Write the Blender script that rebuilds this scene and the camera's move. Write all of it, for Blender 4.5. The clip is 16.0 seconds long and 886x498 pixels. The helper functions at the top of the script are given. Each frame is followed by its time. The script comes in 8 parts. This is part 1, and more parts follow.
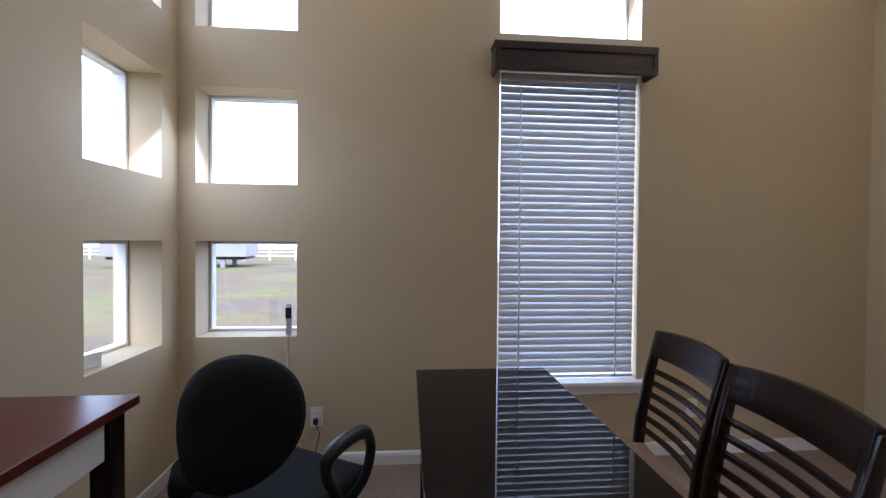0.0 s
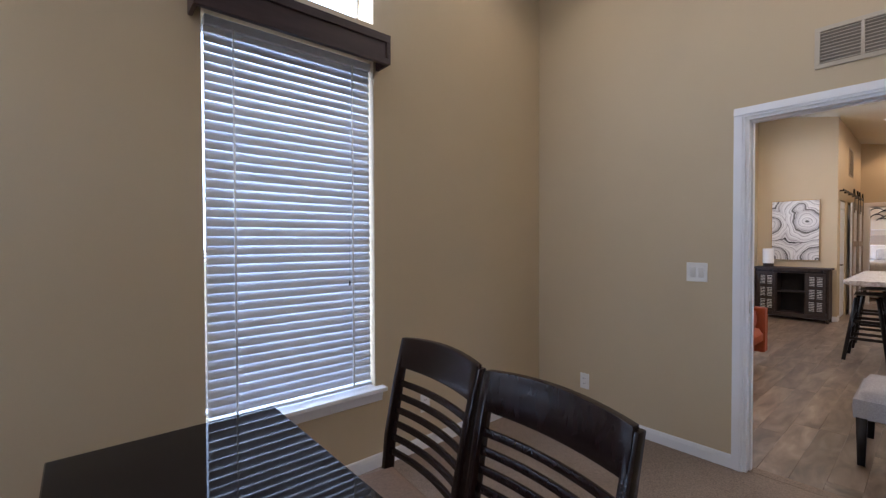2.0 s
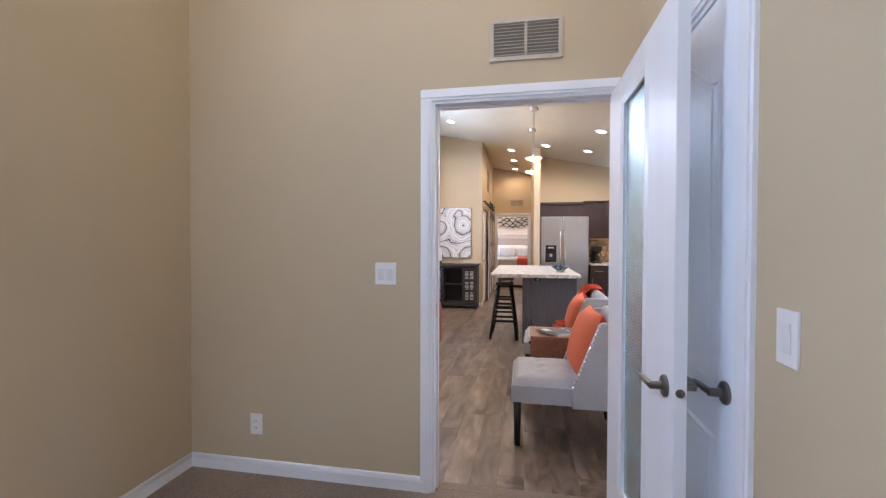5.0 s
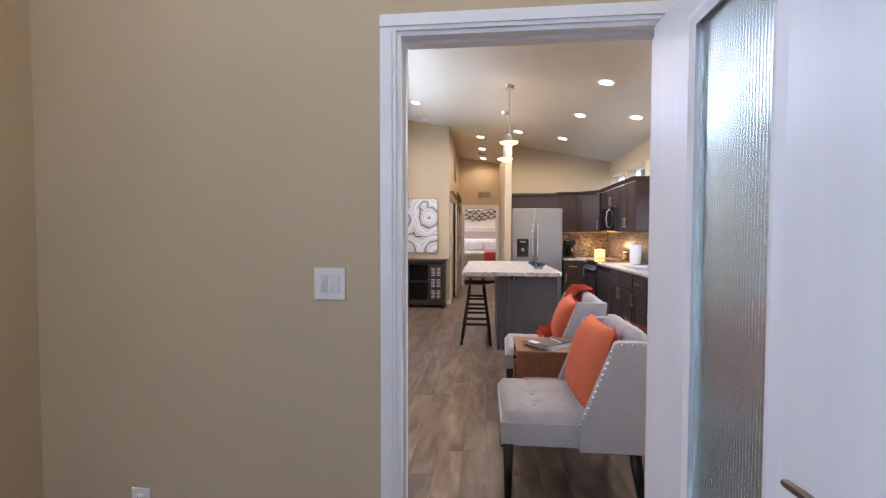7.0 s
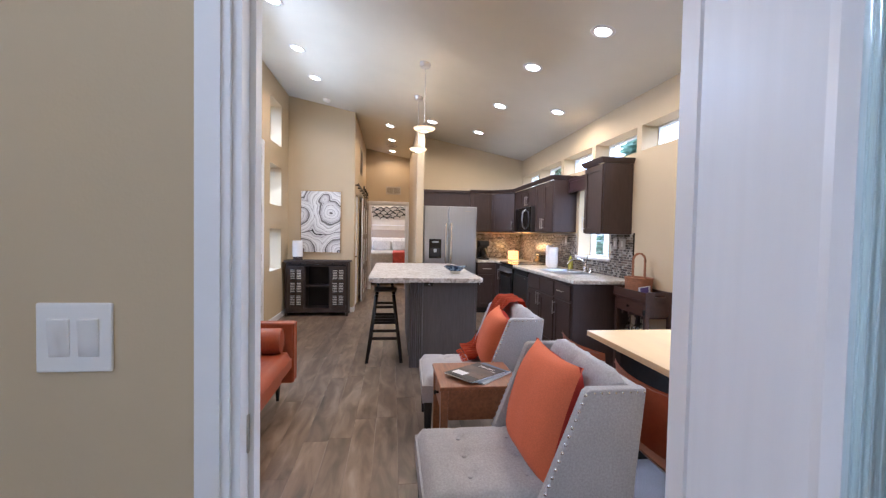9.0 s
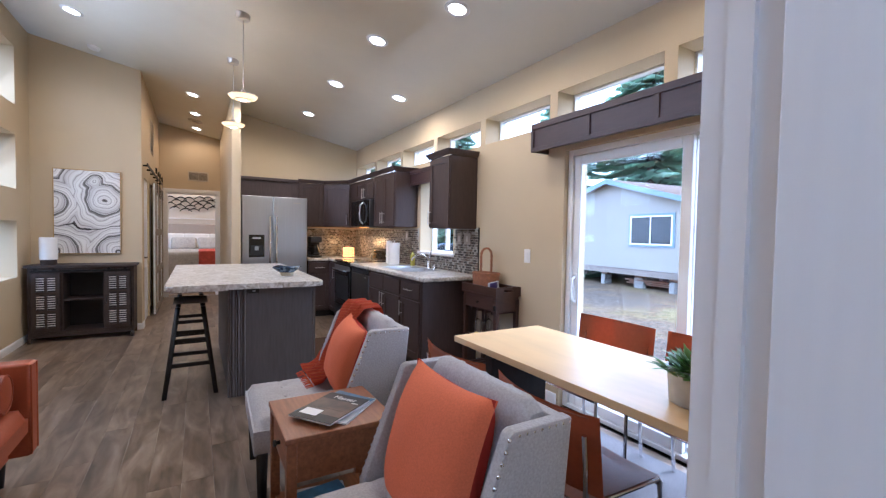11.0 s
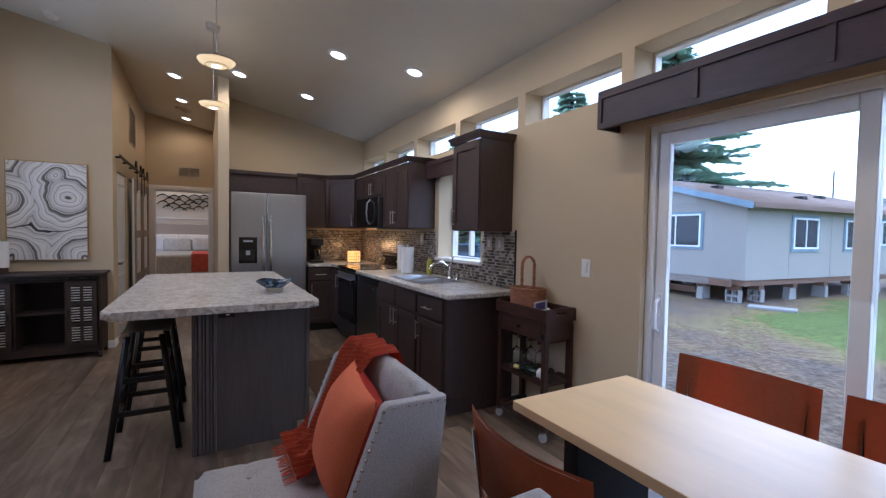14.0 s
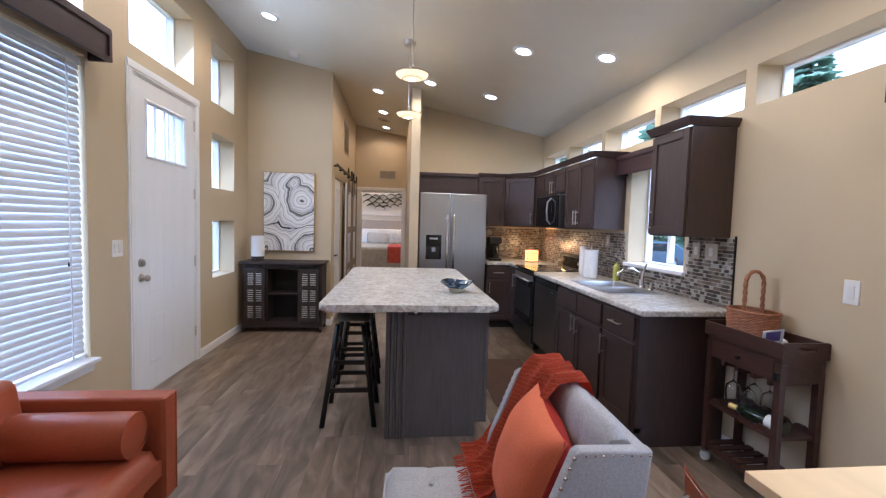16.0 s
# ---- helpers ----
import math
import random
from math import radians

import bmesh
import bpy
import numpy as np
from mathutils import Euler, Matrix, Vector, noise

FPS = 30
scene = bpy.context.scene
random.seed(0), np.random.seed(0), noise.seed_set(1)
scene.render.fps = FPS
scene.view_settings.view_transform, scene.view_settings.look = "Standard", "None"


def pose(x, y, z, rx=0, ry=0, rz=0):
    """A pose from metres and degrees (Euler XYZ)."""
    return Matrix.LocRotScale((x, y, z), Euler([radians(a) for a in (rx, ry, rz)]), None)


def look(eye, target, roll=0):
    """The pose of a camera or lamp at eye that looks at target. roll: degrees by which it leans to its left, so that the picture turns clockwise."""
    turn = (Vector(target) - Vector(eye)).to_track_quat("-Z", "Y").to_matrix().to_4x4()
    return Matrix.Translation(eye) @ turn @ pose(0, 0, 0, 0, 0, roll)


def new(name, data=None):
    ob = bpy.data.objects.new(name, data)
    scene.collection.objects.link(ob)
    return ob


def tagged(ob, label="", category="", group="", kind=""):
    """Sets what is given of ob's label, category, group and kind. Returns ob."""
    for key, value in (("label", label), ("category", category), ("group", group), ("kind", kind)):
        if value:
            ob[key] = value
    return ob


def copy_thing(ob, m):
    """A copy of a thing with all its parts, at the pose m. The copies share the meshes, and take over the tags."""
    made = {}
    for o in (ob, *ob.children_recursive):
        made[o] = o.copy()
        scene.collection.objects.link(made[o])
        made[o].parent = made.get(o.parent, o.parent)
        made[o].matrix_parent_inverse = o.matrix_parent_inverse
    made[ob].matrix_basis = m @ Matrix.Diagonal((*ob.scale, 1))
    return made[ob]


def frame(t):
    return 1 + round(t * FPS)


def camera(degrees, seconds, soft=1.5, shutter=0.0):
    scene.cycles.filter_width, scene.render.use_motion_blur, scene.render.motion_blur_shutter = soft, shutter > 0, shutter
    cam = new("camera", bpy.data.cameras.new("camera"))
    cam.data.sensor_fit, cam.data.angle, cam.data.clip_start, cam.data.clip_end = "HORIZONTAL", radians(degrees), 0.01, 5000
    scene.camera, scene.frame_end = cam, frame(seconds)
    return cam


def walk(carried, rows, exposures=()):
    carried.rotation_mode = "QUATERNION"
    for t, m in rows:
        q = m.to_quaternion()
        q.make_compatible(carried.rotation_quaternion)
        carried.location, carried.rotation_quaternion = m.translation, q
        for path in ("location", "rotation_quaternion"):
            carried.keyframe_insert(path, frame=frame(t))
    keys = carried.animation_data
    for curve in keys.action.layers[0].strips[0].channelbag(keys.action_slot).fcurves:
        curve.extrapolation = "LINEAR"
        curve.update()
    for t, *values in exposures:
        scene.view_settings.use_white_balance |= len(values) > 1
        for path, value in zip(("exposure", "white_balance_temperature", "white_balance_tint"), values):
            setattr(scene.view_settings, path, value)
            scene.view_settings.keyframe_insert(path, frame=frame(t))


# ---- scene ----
cam = camera(92.3, 16.0, soft=1.3)
PATH = [
    (0, (1.79, 0.685, 1.356), (1.957, 2.677, 1.321), 0.5),
    (0.8, (1.761, 0.839, 1.349), (2.379, 2.741, 1.323), 0.6),
    (1.5, (1.805, 0.952, 1.35), (2.833, 2.668, 1.322), 0.4),
    (2, (1.91, 1.084, 1.354), (3.212, 2.602, 1.319), -0.2),
    (2.3, (1.955, 1.107, 1.333), (3.39, 2.5, 1.306), 0.3),
    (2.5, (1.996, 1.162, 1.329), (3.53, 2.446, 1.305), 0.1),
    (3, (2.105, 1.224, 1.336), (3.828, 2.239, 1.303), 0.0),
    (3.5, (2.24, 1.265, 1.334), (4.086, 2.034, 1.296), 0.2),
    (4, (2.361, 1.32, 1.337), (4.275, 1.898, 1.294), -0.2),
    (4.5, (2.493, 1.369, 1.334), (4.444, 1.808, 1.292), -0.2),
    (4.7, (2.557, 1.34, 1.327), (4.515, 1.747, 1.29), -0.0),
    (7, (3.321, 1.497, 1.336), (5.31, 1.693, 1.273), 0.1),
    (7.5, (3.488, 1.516, 1.345), (5.482, 1.659, 1.275), 0.8),
    (8, (3.686, 1.512, 1.342), (5.683, 1.592, 1.273), 0.8),
    (8.5, (3.889, 1.521, 1.341), (5.886, 1.454, 1.272), 0.9),
    (9, (4.053, 1.536, 1.343), (6.038, 1.297, 1.278), 1.1),
    (9.5, (4.198, 1.557, 1.317), (6.141, 1.086, 1.259), 1.1),
    (10, (4.313, 1.592, 1.318), (6.176, 0.864, 1.267), 1.1),
    (12.3, (4.994, 1.484, 1.339), (6.676, 0.405, 1.266), 1.1),
    (12.5, (5.056, 1.475, 1.321), (6.741, 0.399, 1.257), 1.0),
    (13, (5.198, 1.439, 1.335), (6.891, 0.378, 1.259), 1.1),
    (13.5, (5.318, 1.372, 1.33), (7.025, 0.331, 1.265), 0.9),
    (14, (5.411, 1.278, 1.364), (7.154, 0.301, 1.291), 1.0),
    (14.5, (5.467, 1.23, 1.388), (7.28, 0.39, 1.3), 1.2),
    (15, (5.501, 1.226, 1.4), (7.397, 0.597, 1.302), 1.3),
    (15.5, (5.504, 1.238, 1.43), (7.464, 0.853, 1.323), 1.5),
    (16, (5.558, 1.283, 1.432), (7.543, 1.071, 1.312), 1.6),
]
EXPOSURE = [(0, 0.57, 5400, 18), (1.5, 0.7, 5350, 18), (3, 1.05, 5300, 18), (3.6, 1.28, 5250, 18), (4.5, 1.33, 5200, 18), (7, 1.15, 5250, 18), (9, 1.12, 5080, 16), (10, 1.12, 4980, 15),
            (12.3, 0.20, 4850, 16), (13.5, -0.10, 4850, 16), (14.5, -0.1, 4900, 16), (15, 0.0, 4950, 15), (15.5, 0.5, 4900, 14), (16, 0.74, 4900, 14)]
walk(cam, [(t, look(eye, target, roll)) for t, eye, target, roll in PATH], EXPOSURE)

# ---- the plan, in metres ----
YN, YS = 3.265, -0.90        # inner faces of the two long walls
XW = 0.47                    # inner face of the office's end wall
XD, XL = 4.84, 4.95          # the wall between office and living room
XA, YH = 11.43, 2.18         # wall with the picture, and the hall's closet wall
XB, XE = 11.92, 14.5         # wall behind the fridge, end of the hall
XZ = 17.3                    # end of the bedroom
T_OUT = 0.25                 # thickness of the outer walls
YC = 0.80                    # office closet wall
GROUND = -0.60


def roof(y):
    """Height of the sloped ceiling."""
    return 3.60 - 0.198 * (YN - y)


# ---- sky, sun and lamps ----
world = bpy.data.worlds.new("sky")
scene.world = world
world.use_nodes = True
wn = world.node_tree.nodes
wl = world.node_tree.links
sky = wn.new("ShaderNodeTexSky")
sky.sky_type = "NISHITA"
sky.sun_disc = False
sky.sun_elevation, sky.sun_rotation = radians(40), radians(200)
sky.air_density, sky.dust_density, sky.ozone_density = 1.0, 4.0, 1.0
cloud = wn.new("ShaderNodeMixRGB")
cloud.inputs[0].default_value = 0.80
cloud.inputs[2].default_value = (8.2, 9.2, 10.9, 1)
wl.new(sky.outputs[0], cloud.inputs[1])
wl.new(cloud.outputs[0], wn["Background"].inputs[0])
wn["Background"].inputs[1].default_value = 0.35

sun = bpy.data.lights.new("sun", "SUN")
sun.energy, sun.angle, sun.color = 1.2, radians(20), (1, 0.96, 0.9)
new("sun", sun).matrix_world = look((0, 0, 0), (0.35, 0.95, -0.85))


# daylight that the slatted blinds let in, from lamps set in the window openings
for x0_, x1_, watts in ((2.36, 3.23, 7.0), (7.64, 8.50, 11.0)):
    glow = bpy.data.lights.new("window_daylight", "AREA")
    glow.shape, glow.size, glow.size_y, glow.energy, glow.color = "RECTANGLE", x1_ - x0_ - 0.04, 1.8, watts, (0.86, 0.94, 1.0)
    new("window_daylight", glow).matrix_world = look(((x0_ + x1_) / 2, YN + 0.09, 1.45), ((x0_ + x1_) / 2, 0.0, 1.45))

# sky light from lamps set in the openings of the bare windows
for wx, wy, wz, tx, ty, sw, sh, watts in ((2.795, YN + 0.06, 2.94, 0, -1, 0.84, 0.56, 12.0), (0.85, YN + 0.012, 1.96, 0, -1, 0.5, 0.5, 2.5),
                                          (XW - 0.012, 2.82, 1.96, 1, 0, 0.5, 0.5, 2.6), (XW - 0.012, 2.82, 2.86, 1, 0, 0.5, 0.5, 1.6),
                                          (8.07, YN + 0.06, 2.97, 0, -1, 0.84, 0.56, 10.0), (9.475, YN + 0.06, 2.99, 0, -1, 0.9, 0.55, 8.0),
                                          (10.67, YN + 0.06, 2.04, 0, -1, 0.56, 0.52, 0.8), (6.22, YS - 0.04, 1.15, 0, 1, 1.36, 1.6, 5.0), (10.67, YN + 0.06, 2.97, 0, -1, 0.56, 0.56, 0.8)):
    glow = bpy.data.lights.new("window_daylight", "AREA")
    glow.shape, glow.size, glow.size_y, glow.energy, glow.color = "RECTANGLE", sw, sh, watts, (0.84, 0.93, 1.0)
    new("window_daylight", glow).matrix_world = look((wx, wy, wz), (wx + tx, wy + ty, wz - 0.9))

OFFICE_CAN = 6.0


def can_light(x, y, power=21.0, tone=(1.0, 0.77, 0.50)):
    """A recessed ceiling light: trim ring, glowing lens and its lamp."""
    z = roof(y)
    tilt = math.degrees(math.atan(0.198))
    e = thing("ceiling_light", pose(x, y, z, tilt, 0, 0), "round white recessed ceiling light, switched on", "ceiling light", "recessed ceiling lights")
    part("trim_ring", lathe([(0.062, -0.002), (0.066, -0.008), (0.088, -0.006), (0.095, 0.0)], 28), M["white_paint"], e)
    part("lens", lathe([(0.0, -0.003), (0.063, -0.003)], 28), M["lamp_glow"], e, "glowing frosted lens")
    lamp = bpy.data.lights.new("can", "SPOT")
    lamp.energy, lamp.spot_size, lamp.spot_blend, lamp.shadow_soft_size = power, radians(165), 0.5, 0.05
    lamp.color = tone
    o = new("can_lamp", lamp)
    o.matrix_world = pose(x, y, z - 0.03)

# ---- building helpers ----
M = {}


def thing(name, m, label, category, group="", kind=""):
    e = new(name)
    e.empty_display_size = 0.1
    e.matrix_basis = m
    return tagged(e, label, category, group, kind)


def mesh_of(bm, material, smooth=None, name="m"):
    me = bpy.data.meshes.new(name)
    bmesh.ops.recalc_face_normals(bm, faces=bm.faces)
    bm.to_mesh(me)
    bm.free()
    for mt in (material if isinstance(material, (list, tuple)) else [material]):
        me.materials.append(mt)
    if smooth is None:
        smooth = 35
    me.set_sharp_from_angle(angle=radians(smooth))
    me.polygons.foreach_set("use_smooth", [not (q.area > 4e-4 and max(abs(c_) for c_ in q.normal) > 0.9999) for q in me.polygons])
    return me


def part(name, bm, material, parent, label="", m=None, smooth=None):
    ob = new(name, bm if isinstance(bm, bpy.types.Mesh) else mesh_of(bm, material, smooth, name))
    ob.parent = parent
    if m is not None:
        ob.matrix_basis = m
    return tagged(ob, label)


def solid(name, bm, material, label, category, kind="structure", m=None, smooth=None):
    ob = new(name, mesh_of(bm, material, smooth, name))
    if m is not None:
        ob.matrix_basis = m
    return tagged(ob, label, category, "", kind)


def box(x0, x1, y0, y1, z0, z1, r=0.0, seg=2):
    bm = bmesh.new()
    bmesh.ops.create_cube(bm, size=1)
    for v in bm.verts:
        v.co = ((x0 + x1) / 2 + v.co.x * (x1 - x0), (y0 + y1) / 2 + v.co.y * (y1 - y0), (z0 + z1) / 2 + v.co.z * (z1 - z0))
    if r:
        bmesh.ops.bevel(bm, geom=bm.edges[:], offset=r, segments=seg, profile=0.5, affect="EDGES")
    return bm


def cbox(sx, sy, sz, z0=0.0, r=0.0, seg=2):
    return box(-sx / 2, sx / 2, -sy / 2, sy / 2, z0, z0 + sz, r, seg)


def join(*bms):
    out = bmesh.new()
    for b in bms:
        me = bpy.data.meshes.new("t")
        b.to_mesh(me)
        b.free()
        out.from_mesh(me)
        bpy.data.meshes.remove(me)
    return out


def moved(bm, m):
    bmesh.ops.transform(bm, matrix=m, verts=bm.verts)
    return bm


def lathe(profile, seg=24):
    bm = bmesh.new()
    rings = []
    for r, z in profile:
        if r < 1e-6:
            rings.append([bm.verts.new((0, 0, z))])
        else:
            rings.append([bm.verts.new((r * math.cos(2 * math.pi * i / seg), r * math.sin(2 * math.pi * i / seg), z)) for i in range(seg)])
    for a, b in zip(rings, rings[1:]):
        for i in range(seg):
            j = (i + 1) % seg
            if len(a) == 1 and len(b) == 1:
                continue
            if len(a) == 1:
                bm.faces.new((a[0], b[i], b[j]))
            elif len(b) == 1:
                bm.faces.new((a[i], b[0], a[j]))
            else:
                bm.faces.new((a[i], b[i], b[j], a[j]))
    return bm


def tube(points, r, seg=10, closed=False):
    """A round bar along points; r may be one radius or one for each point."""
    bm = bmesh.new()
    pts = [Vector(p) for p in points]
    n = len(pts)
    rings = []
    side = None
    for i, p in enumerate(pts):
        a = pts[(i - 1) % n] if (closed or i) else p
        b = pts[(i + 1) % n] if (closed or i < n - 1) else p
        d = (b - a).normalized()
        if side is None:
            side = d.cross(Vector((0, 0, 1)))
            if side.length < 0.1:
                side = d.cross(Vector((1, 0, 0)))
        side = (side - d * side.dot(d)).normalized()
        up = d.cross(side)
        rr = r[i] if isinstance(r, (list, tuple)) else r
        rings.append([bm.verts.new(p + (side * math.cos(2 * math.pi * k / seg) + up * math.sin(2 * math.pi * k / seg)) * rr) for k in range(seg)])
    pairs = list(zip(rings, rings[1:])) + ([(rings[-1], rings[0])] if closed else [])
    for a, b in pairs:
        for k in range(seg):
            j = (k + 1) % seg
            bm.faces.new((a[k], a[j], b[j], b[k]))
    if not closed:
        bm.faces.new(rings[0][::-1])
        bm.faces.new(rings[-1])
    return bm


def prism(outline, d0, d1, axis="x", r=0.0, seg=2):
    """A flat outline of (u, v) drawn out from d0 to d1 along an axis; (u, v) are the two other axes in order."""
    bm = bmesh.new()

    def at(u, v, d):
        return {"x": (d, u, v), "y": (u, d, v), "z": (u, v, d)}[axis]
    a = [bm.verts.new(at(u, v, d0)) for u, v in outline]
    b = [bm.verts.new(at(u, v, d1)) for u, v in outline]
    bm.faces.new(a[::-1])
    bm.faces.new(b)
    for i in range(len(a)):
        j = (i + 1) % len(a)
        bm.faces.new((a[i], a[j], b[j], b[i]))
    if r:
        bmesh.ops.recalc_face_normals(bm, faces=bm.faces)
        bmesh.ops.bevel(bm, geom=bm.edges[:], offset=r, segments=seg, profile=0.5, affect="EDGES", clamp_overlap=True)
    return bm


def arc(cx, cy, r, a0, a1, n):
    return [(cx + r * math.cos(radians(a0 + (a1 - a0) * i / n)), cy + r * math.sin(radians(a0 + (a1 - a0) * i / n))) for i in range(n + 1)]


def wall(name, along, a0, a1, b0, b1, holes, material, label, z0=0.0, top=None):
    """A wall along x or y from a0 to a1, between b0 and b1, with openings (a0, a1, z0, z1) through it, up to the ceiling."""
    top = top or (lambda x, y: roof(y))
    us = sorted({a0, a1, *[h[0] for h in holes], *[h[1] for h in holes]})
    zs = sorted({z0, *[h[2] for h in holes if h[2] > z0], *[h[3] for h in holes]}) + [None]
    bm = bmesh.new()
    cache = {}

    def vert(i, j, k):
        if (i, j, k) not in cache:
            u, b = us[i], (b0, b1)[k]
            x, y = (u, b) if along == "x" else (b, u)
            z = zs[j] if zs[j] is not None else top(x, y)
            cache[i, j, k] = bm.verts.new((x, y, z))
        return cache[i, j, k]

    def full(i, j):
        if not (0 <= i < len(us) - 1 and 0 <= j < len(zs) - 1):
            return False
        u, z = (us[i] + us[i + 1]) / 2, (zs[j] + (zs[j + 1] if zs[j + 1] is not None else zs[j] + 0.02)) / 2
        return not any(h[0] < u < h[1] and h[2] < z < h[3] for h in holes)
    for i in range(len(us) - 1):
        for j in range(len(zs) - 1):
            if not full(i, j):
                continue
            for k in (0, 1):
                bm.faces.new((vert(i, j, k), vert(i + 1, j, k), vert(i + 1, j + 1, k), vert(i, j + 1, k)))
            if not full(i - 1, j):
                bm.faces.new((vert(i, j, 0), vert(i, j, 1), vert(i, j + 1, 1), vert(i, j + 1, 0)))
            if not full(i + 1, j):
                bm.faces.new((vert(i + 1, j, 0), vert(i + 1, j, 1), vert(i + 1, j + 1, 1), vert(i + 1, j + 1, 0)))
            if not full(i, j - 1):
                bm.faces.new((vert(i, j, 0), vert(i, j, 1), vert(i + 1, j, 1), vert(i + 1, j, 0)))
            if not full(i, j + 1):
                bm.faces.new((vert(i, j + 1, 0), vert(i, j + 1, 1), vert(i + 1, j + 1, 1), vert(i + 1, j + 1, 0)))
    return solid(name, bm, material, label, "wall", smooth=10)


# ---- materials ----
def shade(name, color, rough=0.5, metal=0.0, grain=None, blotch=None, bump=None, spec=0.5, coords="Object", stretch=(1, 1, 1), vary=0.0, rough_var=0.0):
    """A surface of one base colour with grain (scale, amount), blotches (scale, amount) and relief (scale, strength, depth)."""
    mt = bpy.data.materials.new(name)
    mt.use_nodes = True
    nt = mt.node_tree
    p = nt.nodes["Principled BSDF"]
    p.inputs["Roughness"].default_value = rough
    p.inputs["Metallic"].default_value = metal
    p.inputs["Specular IOR Level"].default_value = spec
    tc = nt.nodes.new("ShaderNodeTexCoord")
    mp = nt.nodes.new("ShaderNodeMapping")
    mp.inputs["Scale"].default_value = stretch
    nt.links.new(tc.outputs[coords], mp.inputs["Vector"])
    col = nt.nodes.new("ShaderNodeRGB")
    col.outputs[0].default_value = (*color, 1)
    out = col.outputs[0]

    def scaled(source, fac, lo, hi):
        mr = nt.nodes.new("ShaderNodeMapRange")
        mr.inputs["From Min"].default_value, mr.inputs["From Max"].default_value = 0.25, 0.75
        mr.inputs["To Min"].default_value, mr.inputs["To Max"].default_value = lo, hi
        nt.links.new(fac, mr.inputs["Value"])
        mx = nt.nodes.new("ShaderNodeVectorMath")
        mx.operation = "SCALE"
        nt.links.new(source, mx.inputs[0])
        nt.links.new(mr.outputs[0], mx.inputs["Scale"])
        return mx.outputs[0]
    for spec_ in (grain, blotch):
        if spec_:
            n = nt.nodes.new("ShaderNodeTexNoise")
            n.inputs["Scale"].default_value, n.inputs["Detail"].default_value = spec_[0], 4
            nt.links.new(mp.outputs[0], n.inputs["Vector"])
            out = scaled(out, n.outputs["Fac"], 1 - spec_[1], 1 + spec_[1])
            if rough_var and spec_ is blotch:
                mr = nt.nodes.new("ShaderNodeMapRange")
                mr.inputs["To Min"].default_value, mr.inputs["To Max"].default_value = rough - rough_var, rough + rough_var
                nt.links.new(n.outputs["Fac"], mr.inputs["Value"])
                nt.links.new(mr.outputs[0], p.inputs["Roughness"])
    if vary:
        oi = nt.nodes.new("ShaderNodeObjectInfo")
        mr = nt.nodes.new("ShaderNodeMapRange")
        mr.inputs["To Min"].default_value, mr.inputs["To Max"].default_value = 1 - vary, 1 + vary
        nt.links.new(oi.outputs["Random"], mr.inputs["Value"])
        mx = nt.nodes.new("ShaderNodeVectorMath")
        mx.operation = "SCALE"
        nt.links.new(out, mx.inputs[0])
        nt.links.new(mr.outputs[0], mx.inputs["Scale"])
        out = mx.outputs[0]
    nt.links.new(out, p.inputs["Base Color"])
    if bump:
        n = nt.nodes.new("ShaderNodeTexNoise")
        n.inputs["Scale"].default_value, n.inputs["Detail"].default_value = bump[0], 5
        nt.links.new(mp.outputs[0], n.inputs["Vector"])
        b = nt.nodes.new("ShaderNodeBump")
        b.inputs["Strength"].default_value, b.inputs["Distance"].default_value = bump[1], bump[2]
        nt.links.new(n.outputs["Fac"], b.inputs["Height"])
        nt.links.new(b.outputs[0], p.inputs["Normal"])
    M[name] = mt
    return mt


def emitter(name, color, strength):
    mt = shade(name, color, 0.4)
    p = mt.node_tree.nodes["Principled BSDF"]
    p.inputs["Emission Color"].default_value = (*color, 1)
    p.inputs["Emission Strength"].default_value = strength
    return mt


def ramp(nt, fac, stops):
    r = nt.nodes.new("ShaderNodeValToRGB")
    el = r.color_ramp.elements
    while len(el) < len(stops):
        el.new(0.5)
    for e, (pos, c) in zip(el, stops):
        e.position, e.color = pos, (*c, 1)
    nt.links.new(fac, r.inputs[0])
    return r.outputs[0]


shade("wall_paint", (0.55, 0.448, 0.295), 0.75, grain=(3, 0.02), blotch=(0.7, 0.03), bump=(160, 0.10, 0.004), coords="Object")
shade("ceiling_paint", (0.71, 0.67, 0.56), 0.85, grain=(4, 0.02), blotch=(0.8, 0.03), bump=(120, 0.12, 0.004))
shade("white_paint", (0.84, 0.84, 0.855), 0.38, grain=(6, 0.015), blotch=(1.5, 0.02), bump=(60, 0.03, 0.002))
shade("door_paint", (0.85, 0.865, 0.90), 0.33, grain=(5, 0.02), blotch=(1.2, 0.02), bump=(26, 0.07, 0.0012), stretch=(8, 8, 0.45))
shade("vinyl_white", (0.82, 0.83, 0.84), 0.35, grain=(8, 0.015))
shade("plastic_white", (0.80, 0.79, 0.77), 0.3, grain=(9, 0.02))
shade("blind_white", (0.64, 0.67, 0.73), 0.45, grain=(8, 0.02), vary=0.03)
shade("carpet", (0.33, 0.255, 0.195), 0.97, grain=(140, 0.30), blotch=(3, 0.09), bump=(260, 0.9, 0.012), spec=0.1)
shade("espresso", (0.016, 0.008, 0.007), 0.22, spec=0.3, grain=(9, 0.25), blotch=(2, 0.12), bump=(30, 0.05, 0.002), stretch=(6, 6, 0.8))
shade("valance_wood", (0.038, 0.018, 0.021), 0.42, grain=(8, 0.2), blotch=(2, 0.1), stretch=(1, 6, 6))
